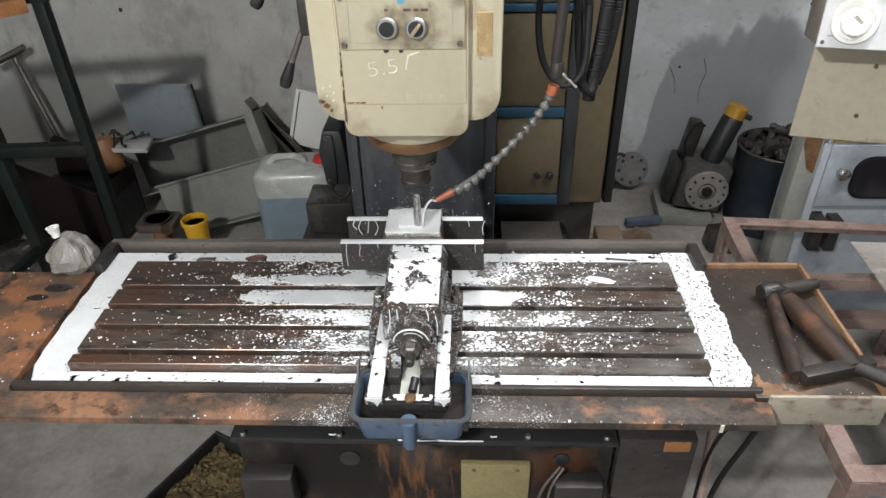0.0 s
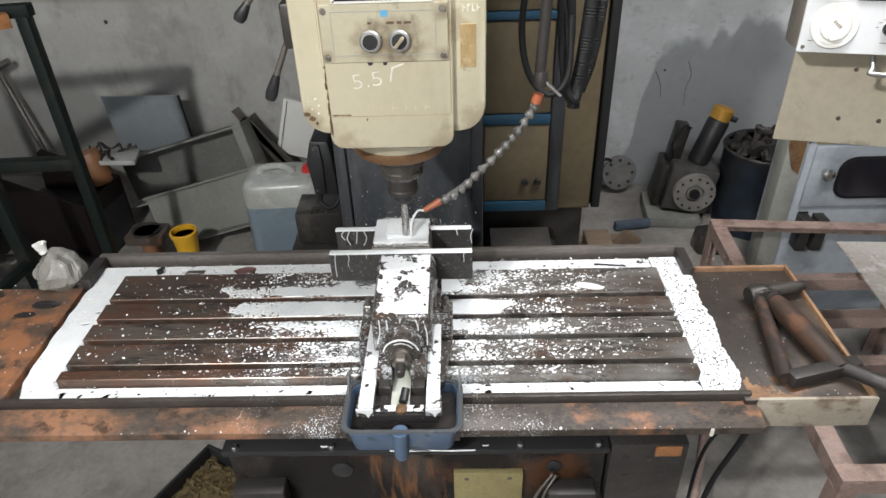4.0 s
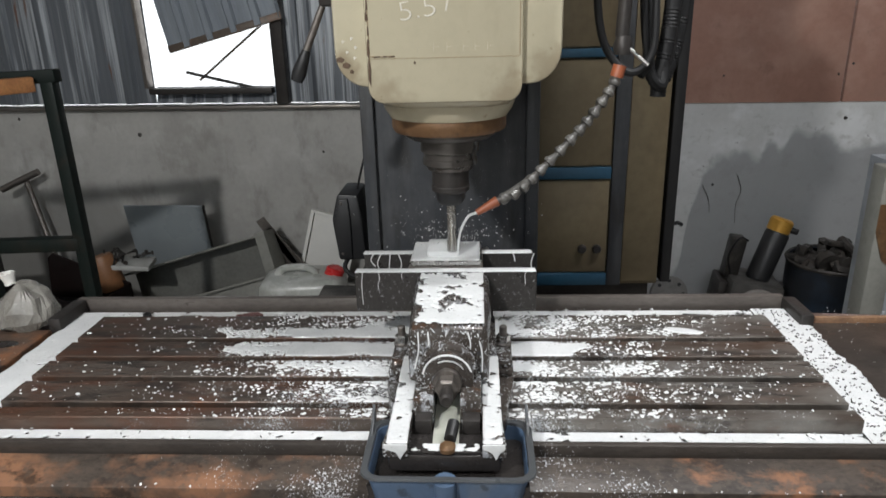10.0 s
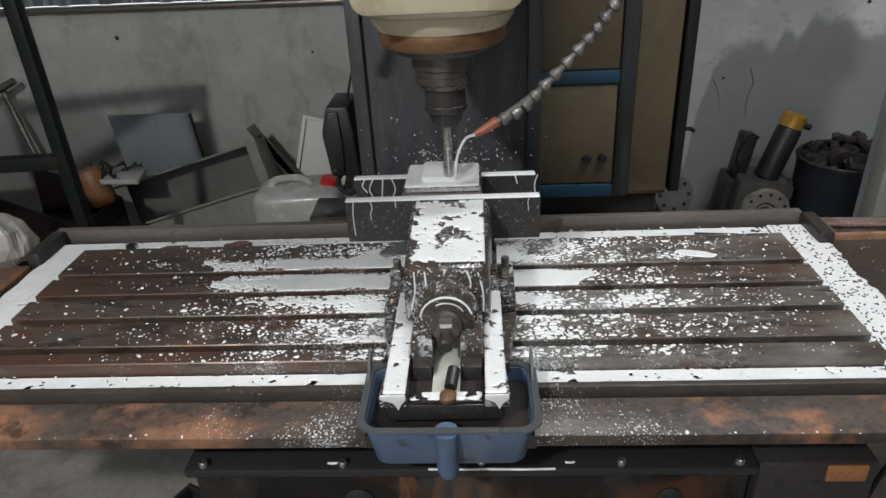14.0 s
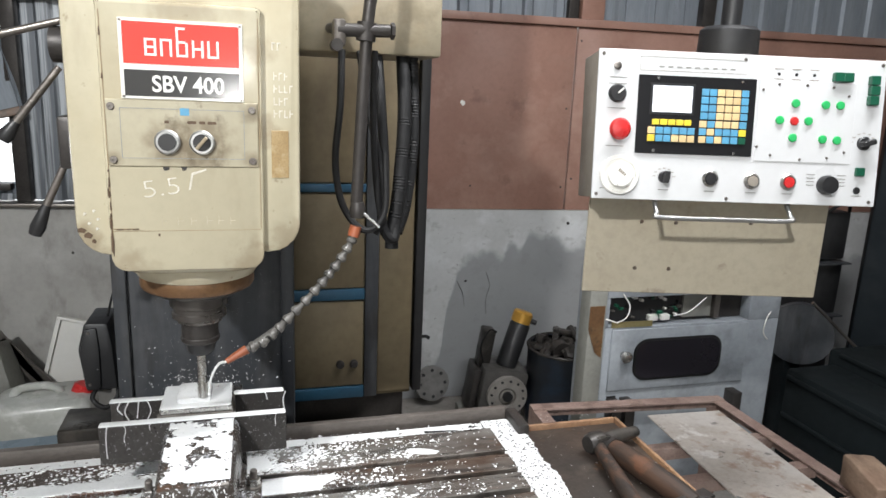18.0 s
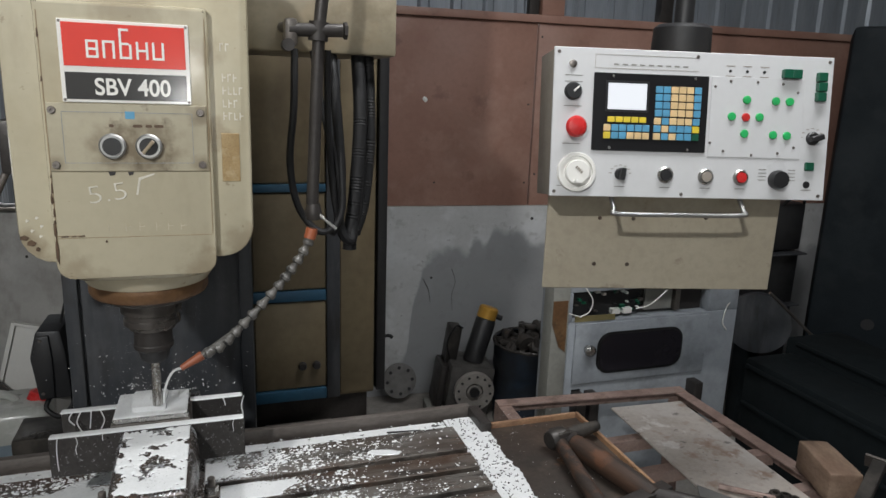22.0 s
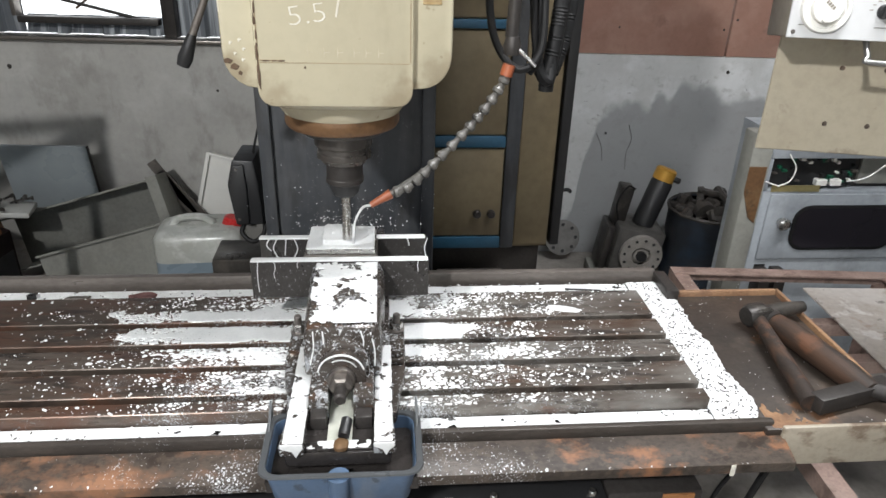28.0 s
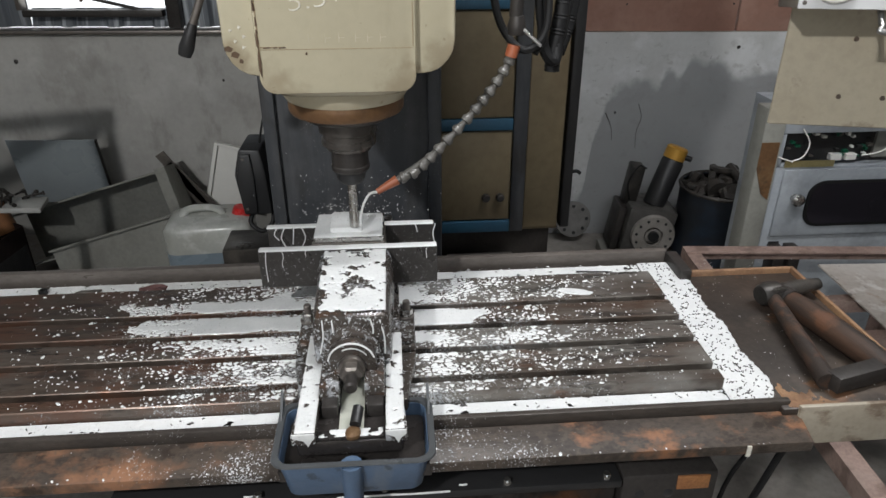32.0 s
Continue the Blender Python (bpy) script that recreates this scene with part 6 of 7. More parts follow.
for r in range(2):
    for c in range(6):
        key(0.108 + c * 0.0170, 0.1370 - r * 0.0160, 0.0150, 0.0138, {"c": key_cream, "b": key_blue, "y": key_yellow}[rows3[r][c]])
for u, v in ((0.125, 0.2505), (0.305, 0.250), (0.123, 0.102), (0.296, 0.101)):
    part("screw", lathe([(0, 0), (0.0035, 0), (0.0025, 0.0015), (0, 0.0015)], 8, m=pose(u, -0.006, v, 90)), steel, kp)
# raised plate with the axis buttons
sub = part("button_plate", box(0.343, 0.556, -0.0036, -0.0022, 0.088, 0.258, 0.0006, 1), panel_white, panel)
for u, v in ((0.352, 0.237), (0.386, 0.249), (0.447, 0.249), (0.505, 0.247), (0.540, 0.230), (0.347, 0.118), (0.378, 0.101), (0.443, 0.094), (0.503, 0.099), (0.540, 0.112)):
    part("screw", lathe([(0, 0), (0.0032, 0), (0.0022, 0.002), (0, 0.002)], 8, m=pose(u, -0.0036, v, 90)), steel_dull, sub)
for u, v, mt in ((0.424, 0.211, 0), (0.392, 0.175, 0), (0.424, 0.174, 1), (0.455, 0.175, 0), (0.423, 0.139, 0), (0.490, 0.210, 0), (0.522, 0.210, 0), (0.489, 0.138, 0), (0.521, 0.137, 0)):
    part("axis_button", lathe([(0, 0), (0.0090, 0), (0.0090, 0.003), (0.0080, 0.0045), (0, 0.005)], 20, m=pose(u, -0.0036, v, 90)), red_plastic if mt else green_plastic, panel, "red button" if mt else "green button")
for u in (0.384, 0.422, 0.461):
    turned("indicator", [(0, 0), (0.0035, 0), (0.003, 0.001), (0, 0.001)], u, 0.2705, black, panel, 10)
    for dv in (0.0095, -0.0115):
        part("label_bar", box(u - 0.010, u + 0.010, -0.0026, -0.0021, 0.2705 + dv, 0.2722 + dv), panel_side, panel)
for u, v in ((0.510, 0.268), (0.531, 0.268), (0.590, 0.264), (0.591, 0.243), (0.590, 0.222)):
    part("rocker_switch", box(u - 0.0105, u + 0.0105, -0.015, -0.002, v - 0.0095, v + 0.0095, 0.0015, 1), green_dark, panel, "dark green rocker switch")
for q in ((0.086, 0.314, 0.2940, 0.2946), (0.086, 0.314, 0.2665, 0.2671), (0.0857, 0.0863, 0.267, 0.294)):
    part("label_bar", box(q[0], q[1], -0.0026, -0.0021, q[2], q[3]), panel_side, panel)
for k in range(9):
    part("label_bar", box(0.126 + k * 0.019, 0.137 + k * 0.019, -0.0026, -0.0021, 0.2735, 0.2765), trough, panel)
turned("key_switch", [(0, 0), (0.008, 0), (0.008, 0.004), (0.004, 0.006), (0, 0.006)], 0.038, 0.273, steel_dull, panel)
rot = turned("rotary_switch", [(0, 0), (0.0185, 0), (0.0185, 0.006), (0.015, 0.011), (0, 0.011)], 0.040, 0.217, black, panel, label="black rotary switch")
part("pointer", box(-0.0018, 0.0018, -0.0135, -0.0105, -0.001, 0.014, m=pose(0.040, -0.002, 0.217, 0, 48, 0)), logo_white, rot)
es = turned("emergency_stop", [(0, 0), (0.014, 0), (0.014, 0.012), (0.021, 0.014), (0.0225, 0.020), (0.018, 0.027), (0.008, 0.030), (0, 0.0305)], 0.045, 0.143, red_plastic, panel, 32, "red mushroom emergency stop")
hand = turned("hand_wheel", [(0, 0), (0.042, 0), (0.042, 0.006), (0.040, 0.009), (0.034, 0.009), (0.033, 0.004), (0.026, 0.004), (0.026, 0.014), (0.024, 0.016), (0, 0.0165)], 0.054, 0.049, logo_white, panel, 40, "white pulse hand wheel")
part("crank_peg", lathe([(0, 0.016), (0.005, 0.016), (0.005, 0.024), (0, 0.025)], 14, m=pose(0.050, -0.002, 0.030, 90)), logo_white, hand)
for k in range(4):
    part("label_bar", box(-0.010 + k * 0.005, -0.0065 + k * 0.005, -0.0192, -0.0180, -0.002, 0.004, m=pose(0.056, 0, 0.053, 0, 40, 0)), panel_side, hand)


def selector(u, v, r, turn):
    s = turned("selector", [(0, 0), (r, 0), (r, 0.005), (r * 0.8, 0.008), (0, 0.008)], u, v, black, panel, label="black selector knob")
    part("grip", box(-r * 0.4, r * 0.4, -0.024, -0.008, -r, r * 1.05, 0.002, 1, m=pose(u, -0.002, v, 0, turn, 0)), black, s)
    for a in range(-3, 4):
        t = radians(a * 28)
        part("label_bar", box(u + 1.75 * r * math.sin(t) - 0.003, u + 1.75 * r * math.sin(t) + 0.003, -0.0026, -0.0021, v + 1.5 * r * math.cos(t) - 0.0008, v + 1.5 * r * math.cos(t) + 0.0008), panel_side, s)


selector(0.151, 0.047, 0.0125, 8)
selector(0.582, 0.133, 0.0145, 75)
s2 = turned("selector", [(0, 0), (0.020, 0), (0.021, 0.010), (0.018, 0.020), (0, 0.021)], 0.506, 0.042, black, panel, label="large black override knob")
for k in range(4):
    for sgn in (-1, 1):
        part("label_bar", box(0.506 + sgn * 0.034 - 0.009, 0.506 + sgn * 0.034 + 0.009, -0.0026, -0.0021, 0.040 + k * 0.0075, 0.0415 + k * 0.0075), trough, s2)
button(0.251, 0.047, 0.0175, black, "black push button in a chrome ring")
button(0.342, 0.045, 0.0170, panel_side, "dark red push button in a chrome ring")
button(0.422, 0.045, 0.0170, red_plastic, "red push button in a chrome ring")
part("small_switch", box(0.568, 0.588, -0.010, -0.002, 0.063, 0.081, 0.0015, 1), green_dark, panel)
turned("jack", [(0, 0), (0.008, 0), (0.007, 0.002), (0, 0.002)], 0.577, 0.032, black, panel)
for u in (0.025, 0.251, 0.342, 0.422, 0.151, 0.577):
    part("label_bar", box(u - 0.011, u + 0.011, -0.0026, -0.0021, 0.0195, 0.0212), trough, panel)
for v in (0.249, 0.236, 0.186, 0.108):
    part("label_bar", box(0.022, 0.060, -0.0026, -0.0021, v, v + 0.0016), trough, panel)
part("handle", tube([(0.142, 0.02, -0.002), (0.142, 0.0, -0.028), (0.150, -0.006, -0.038), (0.29, -0.007, -0.039), (0.428, -0.006, -0.038), (0.436, 0.0, -0.028), (0.436, 0.02, -0.002)], 0.005, seg=12), chrome, panel, "chrome pull bar")

# pendant column and skirt plate
part("pendant_collar", lathe([(0, 0), (0.060, 0), (0.062, 0.01), (0.060, 0.075), (0.050, 0.085), (0.02, 0.088), (0.02, 1.6), (0, 1.6)], 24, m=PM.inverted() @ pose(1.079, 1.45, 1.51) @ sized(1.08, 1.08, 0.85)), black, panel, "black pendant tube and collar")
SKIRT = PM.inverted() @ pose(0.785, 1.445, 1.246, 0, 0, -13.5)
part("skirt_plate", box(-0.02, 0.538, 0.0, 0.006, -0.275, 0.03, 0.002, 1, m=SKIRT), beige_sheet, panel, "stained beige sheet under the panel")
for u, w in ((0.105, -0.105), (0.185, -0.105), (0.10, -0.215), (0.18, -0.215), (0.36, -0.10)):
    part("rivet", lathe([(0, 0), (0.005, 0), (0.004, 0.003), (0, 0.003)], 10, m=SKIRT @ pose(u, 0.0, w, 90)), rusty, panel)

# ---- things at the right ----
# grey electronics cabinet
gc = thing("grey_cabinet", pose(1.275, 2.25, FLOOR) @ sized(1.17, 1.1, 1.14), "grey-blue steel cabinet with a dark window and exposed wiring", "cabinet")
part("body", box(0.0, 0.70, 0.055, 0.16, 0.0, 0.86), grey_cabinet, gc)
for q in ((0.0, 0.70, 0.0, 0.672), (0.0, 0.035, 0.6725, 0.775), (0.572, 0.70, 0.6725, 0.775), (0.0, 0.70, 0.7755, 0.86)):
    part("front_sheet", box(q[0], q[1], 0.0, 0.054, q[2], q[3], 0.003), grey_cabinet, gc)
door = part("door", box(0.047, 0.574, -0.010, -0.001, 0.447, 0.665, 0.003), grey_cabinet, gc)
part("window_gasket", prism(rounded(0.131, 0.470, 0.479, 0.631, 0.05), "y", -0.016, -0.0102, bevel=0.003), black_rubber, door)
part("window_pane", prism(rounded(0.141, 0.460, 0.489, 0.621, 0.042), "y", -0.0175, -0.0162), dark_glass, door)
part("door_knob", lathe([(0, 0), (0.012, 0), (0.012, 0.012), (0.019, 0.018), (0.019, 0.03), (0.012, 0.036), (0, 0.037)], 16, m=pose(0.094, -0.010, 0.577, 90)), steel, door, "steel door knob")
part("name_tag", box(0.045, 0.195, -0.003, -0.0005, 0.672, 0.692), brass, gc, "small cream label plate")
part("circuit_board", box(0.04, 0.31, 0.035, 0.050, 0.68, 0.77), black, gc, "dark circuit board")
rb = random.Random(3)
for k in range(26):
    x, z = rb.uniform(0.05, 0.30), rb.uniform(0.69, 0.765)
    w = rb.uniform(0.005, 0.018)
    part("component", box(x, x + w, 0.020, 0.034, z, z + rb.uniform(0.004, 0.012), 0.0006, 1), rb.choice((black, steel_dull, green_dark, logo_white)), gc)
for x in (0.19, 0.235):
    part("terminal", box(x, x + 0.034, 0.012, 0.034, 0.684, 0.704, 0.002, 1), logo_white, gc)
part("inner_back", box(0.31, 0.571, 0.046, 0.0535, 0.6735, 0.7745), iron_dark, gc)
part("inner_panel", box(0.33, 0.44, 0.035, 0.045, 0.685, 0.77), trough, gc)
part("inner_bar", box(0.445, 0.465, 0.02, 0.05, 0.68, 0.775), steel_dull, gc)
for pts in ([(0.06, -0.004, 0.69), (0.09, -0.012, 0.71), (0.10, -0.01, 0.75), (0.075, -0.005, 0.79)], [(0.0, -0.02, 0.715), (0.04, -0.012, 0.70), (0.065, -0.006, 0.69)], [(0.28, 0.01, 0.70), (0.33, 0.0, 0.715), (0.40, 0.01, 0.76)], [(0.655, -0.01, 0.60), (0.632, -0.014, 0.63), (0.640, -0.012, 0.68), (0.66, -0.004, 0.70)]):
    part("wire", tube(pts, 0.0022, seg=6), logo_white, gc)
for a in (0.05, 0.10, 0.515):
    part("bracket", box(a, a + 0.035, -0.055, -0.001, 0.30, 0.42, 0.003), iron_dark, gc)
part("slot", box(0.052, 0.085, -0.004, -0.0005, 0.37, 0.425), black, gc)
# beige post beside the cabinet
post = thing("cabinet_post", pose(1.237, 2.22, FLOOR) @ sized(1.07, 1.07, 1.14), "worn beige sheet-metal post beside the grey cabinet", "post")
part("post_body", box(-0.022, 0.045, 0.0, 0.07, 0.0, 0.86, 0.004), trough, post)
part("red_patch", prism([(-0.021, 0.76), (0.036, 0.76), (0.036, 0.58), (0.01, 0.60), (-0.021, 0.68)], "y", -0.003, -0.0005), bronze, post)

# angle-iron frame
fr = thing("angle_iron_bench", pose(1.25, 1.5, 0), "brown angle-iron frame of an unfinished bench", "bench")
FI = pose(-1.25, -1.5, 0)
A, B, C, D = Vector((0.927, 2.056, 0.38)), Vector((1.643, 1.996, 0.38)), Vector((1.66, 0.97, 0.38)), Vector((0.875, 0.97, 0.38))


def angle_iron(p, q, w, inward):
    """An L-profile bar from p to q: a flat top leg turned inward and an upright leg."""
    p, q = Vector(p), Vector(q)
    d = (q - p).normalized()
    s = Vector((-d.y, d.x, 0)) * inward
    rows = []
    for c in (p, q):
        rows.append([c, c + s * w, c + s * w + Vector((0, 0, -0.005)), c + s * 0.005 + Vector((0, 0, -0.005)), c + s * 0.005 + Vector((0, 0, -w)), c + Vector((0, 0, -w))])
    bm = bmesh.new()
    ring_rows(bm, rows)
    return bm


LOW = Vector((0, 0, -0.0045))
for p, q in ((A, B), (B + LOW, C + LOW), (C, D), (D + LOW, A + LOW)):
    part("rail", angle_iron(p, q, 0.045, -1), frame_brown, fr, m=FI, smooth=0)
for y in (1.71, 1.53, 1.34):
    part("cross_rail", angle_iron((0.92, y, 0.365), (1.64, y, 0.365), 0.038, 1), frame_brown, fr, m=FI, smooth=0)
for c in (A, B, C, D):
    sx, sy = (1 if c.x < 1.2 else -1), (-1 if c.y > 1.5 else 1)
    lg = box(c.x, c.x + sx * 0.045, c.y, c.y + sy * 0.005, FLOOR, 0.334)
    box(c.x, c.x + sx * 0.005, c.y + sy * 0.005, c.y + sy * 0.045, FLOOR, 0.334, bm=lg)
    part("leg", lg, frame_brown, fr, m=FI, smooth=0)
part("brace", rod((0.62, 1.0, FLOOR + 0.02), (0.90, 1.77, 0.32), 0.012), frame_brown, fr, m=FI)
sp_ = thing("steel_plate", pose(1.405, 1.61, 0.381, 0, 0, -3), "stained steel sheet lying on the frame", "plate")
part("sheet", rough_up(box(-0.135, 0.135, -0.34, 0.275, 0.0, 0.006, 0.001, 1), 0.0006, 20), steel_plate, sp_)
wb = thing("wood_block", pose(1.617, 1.325, 0.3865, 0, 0, -20), "squared timber block with rust-brown sides", "wood block")
part("block", rough_up(box(-0.043, 0.043, -0.090, 0.090, 0.0, 0.085, 0.005), 0.004, 22, cuts=3), block_wood, wb)
sc_ = thing("square_bar", Matrix.Translation((1.485, 1.135, 0.402)) @ (Vector((0.22, 0.115, 0.075))).to_track_quat("Z", "Y").to_matrix().to_4x4(), "dark oily square steel bar propped on the bench", "bar")
part("bar", box(-0.016, 0.016, -0.016, 0.016, 0.0, 0.26, 0.002, 1), scrap, sc_)
part("welded_foot", box(-0.035, 0.035, -0.020, 0.020, 0.2602, 0.268, 0.001, 1), steel_dull, sc_, "bare steel foot plate")
ps = thing("stained_stick", pose(1.355, 1.335, 0.388, 0, 0, -130), "short red-brown stick on the sheet", "stick")
part("stick", rod((0, -0.07, 0.012), (0, 0.07, 0.014), 0.009, 0.007, seg=8), frame_brown, ps)
for k, (x, y, r) in enumerate(((1.405, 1.262, 0.018), (1.435, 1.275, 0.016), (1.425, 1.245, 0.014), (1.46, 1.262, 0.015), (1.45, 1.285, 0.012), (1.475, 1.245, 0.013), (1.395, 1.285, 0.012))):
    st = thing("scrap_nut", pose(x - 0.01, y + 0.035, 0.388, 0, 3 * k, 30 * k), "small dark scrap nut", "nut", group="scrap nuts")
    part("nut", lathe([(r * 0.5, 0), (r, 0), (r, r), (r * 0.5, r), (r * 0.5, 0)], 6), scrap, st)

gp = thing("slate_offcut", pose(1.27, 1.335, 0.3885), "flat grey triangular offcut lying on the sheet", "offcut")
part("plate", prism([(-0.012, 0.078), (-0.062, -0.010), (0.052, -0.072), (0.066, -0.040)], "z", 0.0, 0.004, bevel=0.0008), slate_grey, gp)
# hammer, chisel bar and offcuts on the tray
hm = thing("hammer", TABLE @ pose(0.722, 1.175, 0.736, 0, 0, 14), "oily steel hammer with a dark wooden shaft", "hammer")
part("head", lathe([(0, -0.068), (0.017, -0.068), (0.021, -0.062), (0.021, -0.034), (0.015, -0.028), (0.016, 0.012), (0.014, 0.03), (0.011, 0.062), (0.004, 0.068), (0, 0.068)], 16, m=pose(0, 0, 0.008, 0, 90)), scrap, hm)
part("head_eye", box(-0.058, -0.022, -0.018, 0.018, -0.010, 0.026, 0.005), scrap, hm)
part("shaft", rod((-0.045, 0.0, 0.006), (-0.136, -0.225, -0.002), 0.0125, 0.0155, seg=14), wood_dark, hm)
h2 = thing("wooden_handle", TABLE @ pose(0.745, 1.06, 0.733, 0, 0, 12), "thick oil-soaked wooden tool handle", "tool handle")
part("grip", lathe([(0, 0), (0.018, 0), (0.023, 0.04), (0.022, 0.16), (0.018, 0.21), (0, 0.212)], 14, m=pose(-0.02, 0.09, 0.006, 90, 0, 0)), wood_dark, h2)
part("ferrule", lathe([(0, 0), (0.019, 0), (0.020, 0.02), (0, 0.02)], 14, m=pose(-0.02, 0.11, 0.006, 90, 0, 0)), iron_dark, h2)
br = thing("steel_bar", TABLE @ pose(0.715, 0.938, 0.7285, 0, 0, 15), "dark square steel bar across the tray", "bar")
part("bar", box(-0.07, 0.075, -0.013, 0.013, -0.006, 0.022, 0.002), iron_dark, br)
pn = thing("steel_pin", TABLE @ pose(0.785, 0.915, 0.742, 0, 0, 30), "round dark steel pin over the tray rim", "pin")
part("pin", rod((0.02, -0.05, 0.0), (-0.02, 0.06, 0.0), 0.015, 0.013, seg=14), iron_dark, pn)

# gearbox motor on the floor by the wall
gm = thing("gear_motor", pose(1.13, 3.0, FLOOR, 0, 0, -6) @ sized(1.12), "oily gearbox with a black motor and gold end cap", "gear motor")
TI = pose(0.03, 0.02, 0.0, 0, 8, 0)
part("gearbox", box(-0.10, 0.10, -0.06, 0.14, 0.06, 0.27, 0.01), gear_grey, gm, m=TI)
part("gearbox_side", box(-0.135, -0.102, -0.02, 0.12, 0.05, 0.25, 0.008), iron_dark, gm, m=TI)
fl = part("flange", lathe([(0, 0), (0.032, 0), (0.032, -0.01), (0.04, -0.012), (0.04, 0.006), (0.088, 0.006), (0.09, 0.0), (0.09, -0.02), (0, -0.02)], 32, m=pose(0.015, -0.075, 0.165, 90)), pale_metal, gm, "pale bolted flange", m=TI)
part("bore", lathe([(0, 0), (0.022, 0), (0.022, 0.014), (0, 0.014)], 20, m=pose(0.015, -0.075, 0.165, 90)), black, fl)
for k in range(12):
    a = radians(30 * k)
    part("bolt_hole", lathe([(0, 0), (0.006, 0), (0.006, 0.003), (0, 0.003)], 8, m=pose(0.015 + 0.072 * math.cos(a), -0.081, 0.165 + 0.072 * math.sin(a), 90)), black, fl)
part("foot", box(-0.12, 0.11, -0.09, 0.15, 0.0, 0.05, 0.006), trough, gm)
part("motor", lathe([(0, 0), (0.046, 0), (0.046, 0.19), (0.041, 0.20), (0, 0.20)], 28, m=TI @ pose(0.015, 0.03, 0.27, -6, 10)), black, gm)
part("end_cap", lathe([(0, 0), (0.044, 0), (0.044, 0.045), (0.036, 0.053), (0, 0.053)], 28, m=TI @ pose(0.048, 0.052, 0.468, -6, 10)), gold, gm, "gold-lacquered end cap")
part("cable_gland", rod((0.078, 0.04, 0.485), (0.115, 0.035, 0.478), 0.012), black, gm, m=TI)
part("back_plate", box(-0.115, -0.06, 0.02, 0.10, 0.25, 0.42, 0.008), scrap, gm, m=TI)
part("wire_loop", tube([(-0.10, 0.0, 0.28), (-0.13, -0.02, 0.36), (-0.10, 0.0, 0.43), (-0.06, 0.02, 0.42)], 0.004), black_rubber, gm, m=TI)
bd = thing("pierced_disc", pose(0.905, 3.27, -0.075, 78, 0, 6) @ sized(0.92), "dusty steel disc with bolt holes leaning on the wall", "disc")
disc = part("disc", lathe([(0, 0), (0.10, 0), (0.10, 0.02), (0, 0.02)], 32), dusty_disc, bd)
for k in range(8):
    a = radians(45 * k)
    part("hole", lathe([(0, 0), (0.010, 0), (0.010, 0.003), (0, 0.003)], 10, m=pose(0.075 * math.cos(a), 0.075 * math.sin(a), 0.019)), black, disc)
# scrap drum
dm = thing("scrap_drum", pose(1.497, 2.944, FLOOR) @ sized(1.12), "dark blue open drum heaped with oily metal scrap", "drum")
part("shell", lathe([(0, 0), (0.155, 0), (0.165, 0.12), (0.160, 0.13), (0.160, 0.25), (0.165, 0.26), (0.165, 0.372), (0.158, 0.372), (0.155, 0.27), (0.0, 0.27)], 36), barrel_blue, dm)
part("drum_rim", lathe([(0.160, 0.366), (0.170, 0.366), (0.172, 0.374), (0.166, 0.380), (0.160, 0.376), (0.160, 0.366)], 36), scrap, dm)
rs = random.Random(11)
for k in range(46):
    a, r = rs.uniform(0, 6.28), 0.135 * math.sqrt(rs.random())
    z = FLOOR + 0.40 + 0.11 * (1 - r / 0.15) * rs.random() + 0.01 * rs.random()
    m = pose(1.497 + 1.12 * r * math.cos(a), 2.944 + 1.12 * r * math.sin(a), z, rs.uniform(0, 180), rs.uniform(0, 180), rs.uniform(0, 180))
    t = thing("metal_scrap", m, "oily dark piece of machining scrap in the drum", "scrap", group="scrap in the drum")
    s = rs.uniform(0.018, 0.047)
    if k % 3 == 0:
        part("piece", lathe([(s * 0.5, -s * 0.4), (s, -s * 0.4), (s, s * 0.4), (s * 0.5, s * 0.4), (s * 0.5, -s * 0.4)], 14), scrap, t)
    elif k % 3 == 1:
        part("piece", rough_up(box(-s, s, -s * 0.6, s * 0.6, -s * 0.4, s * 0.4, s * 0.15), s * 0.2, 30), scrap, t)
    else:
        part("piece", rod((0, 0, -s * 1.5), (0, 0, s * 1.5), s * 0.35, s * 0.5, seg=8), scrap, t)
# loose things on the floor behind the table
for nm, lab, cat, m, bmf, mt in (
    ("wrench", "blue-painted spanner bar on the floor", "spanner", pose(0.91, 2.90, FLOOR + 0.03, 0, 0, 8), lambda: box(-0.09, 0.09, -0.02, 0.02, -0.02, 0.02, 0.008), faded_blue),
    ("wood_offcut", "pale wooden offcut on the floor", "wood offcut", pose(0.73, 2.71, FLOOR + 0.05, 0, 0, 5), lambda: rough_up(box(-0.13, 0.10, -0.03, 0.03, -0.05, 0.03, 0.006), 0.004, 12), wood),
    ("wood_offcut", "split wooden wedge leaning on rubble", "wood offcut", pose(0.83, 2.68, FLOOR + 0.07, 10, 35, 20), lambda: box(-0.05, 0.05, -0.02, 0.02, -0.07, 0.05, 0.004), wood),
    ("timber_block", "stained timber block under the cabinet", "timber block", pose(0.60, 2.20, FLOOR), lambda: rough_up(box(-0.05, 0.05, -0.15, 0.15, 0.0, 0.36, 0.006), 0.003, 10), wood),
    ("grey_lump", "dusty lump of cast scrap", "scrap", pose(1.23, 2.71, FLOOR + 0.05), lambda: rough_up(box(-0.07, 0.07, -0.06, 0.06, -0.05, 0.06, 0.02), 0.012, 14), scrap),
):
    t = thing(nm, m, lab, cat)
    part("piece", bmf(), mt, t)

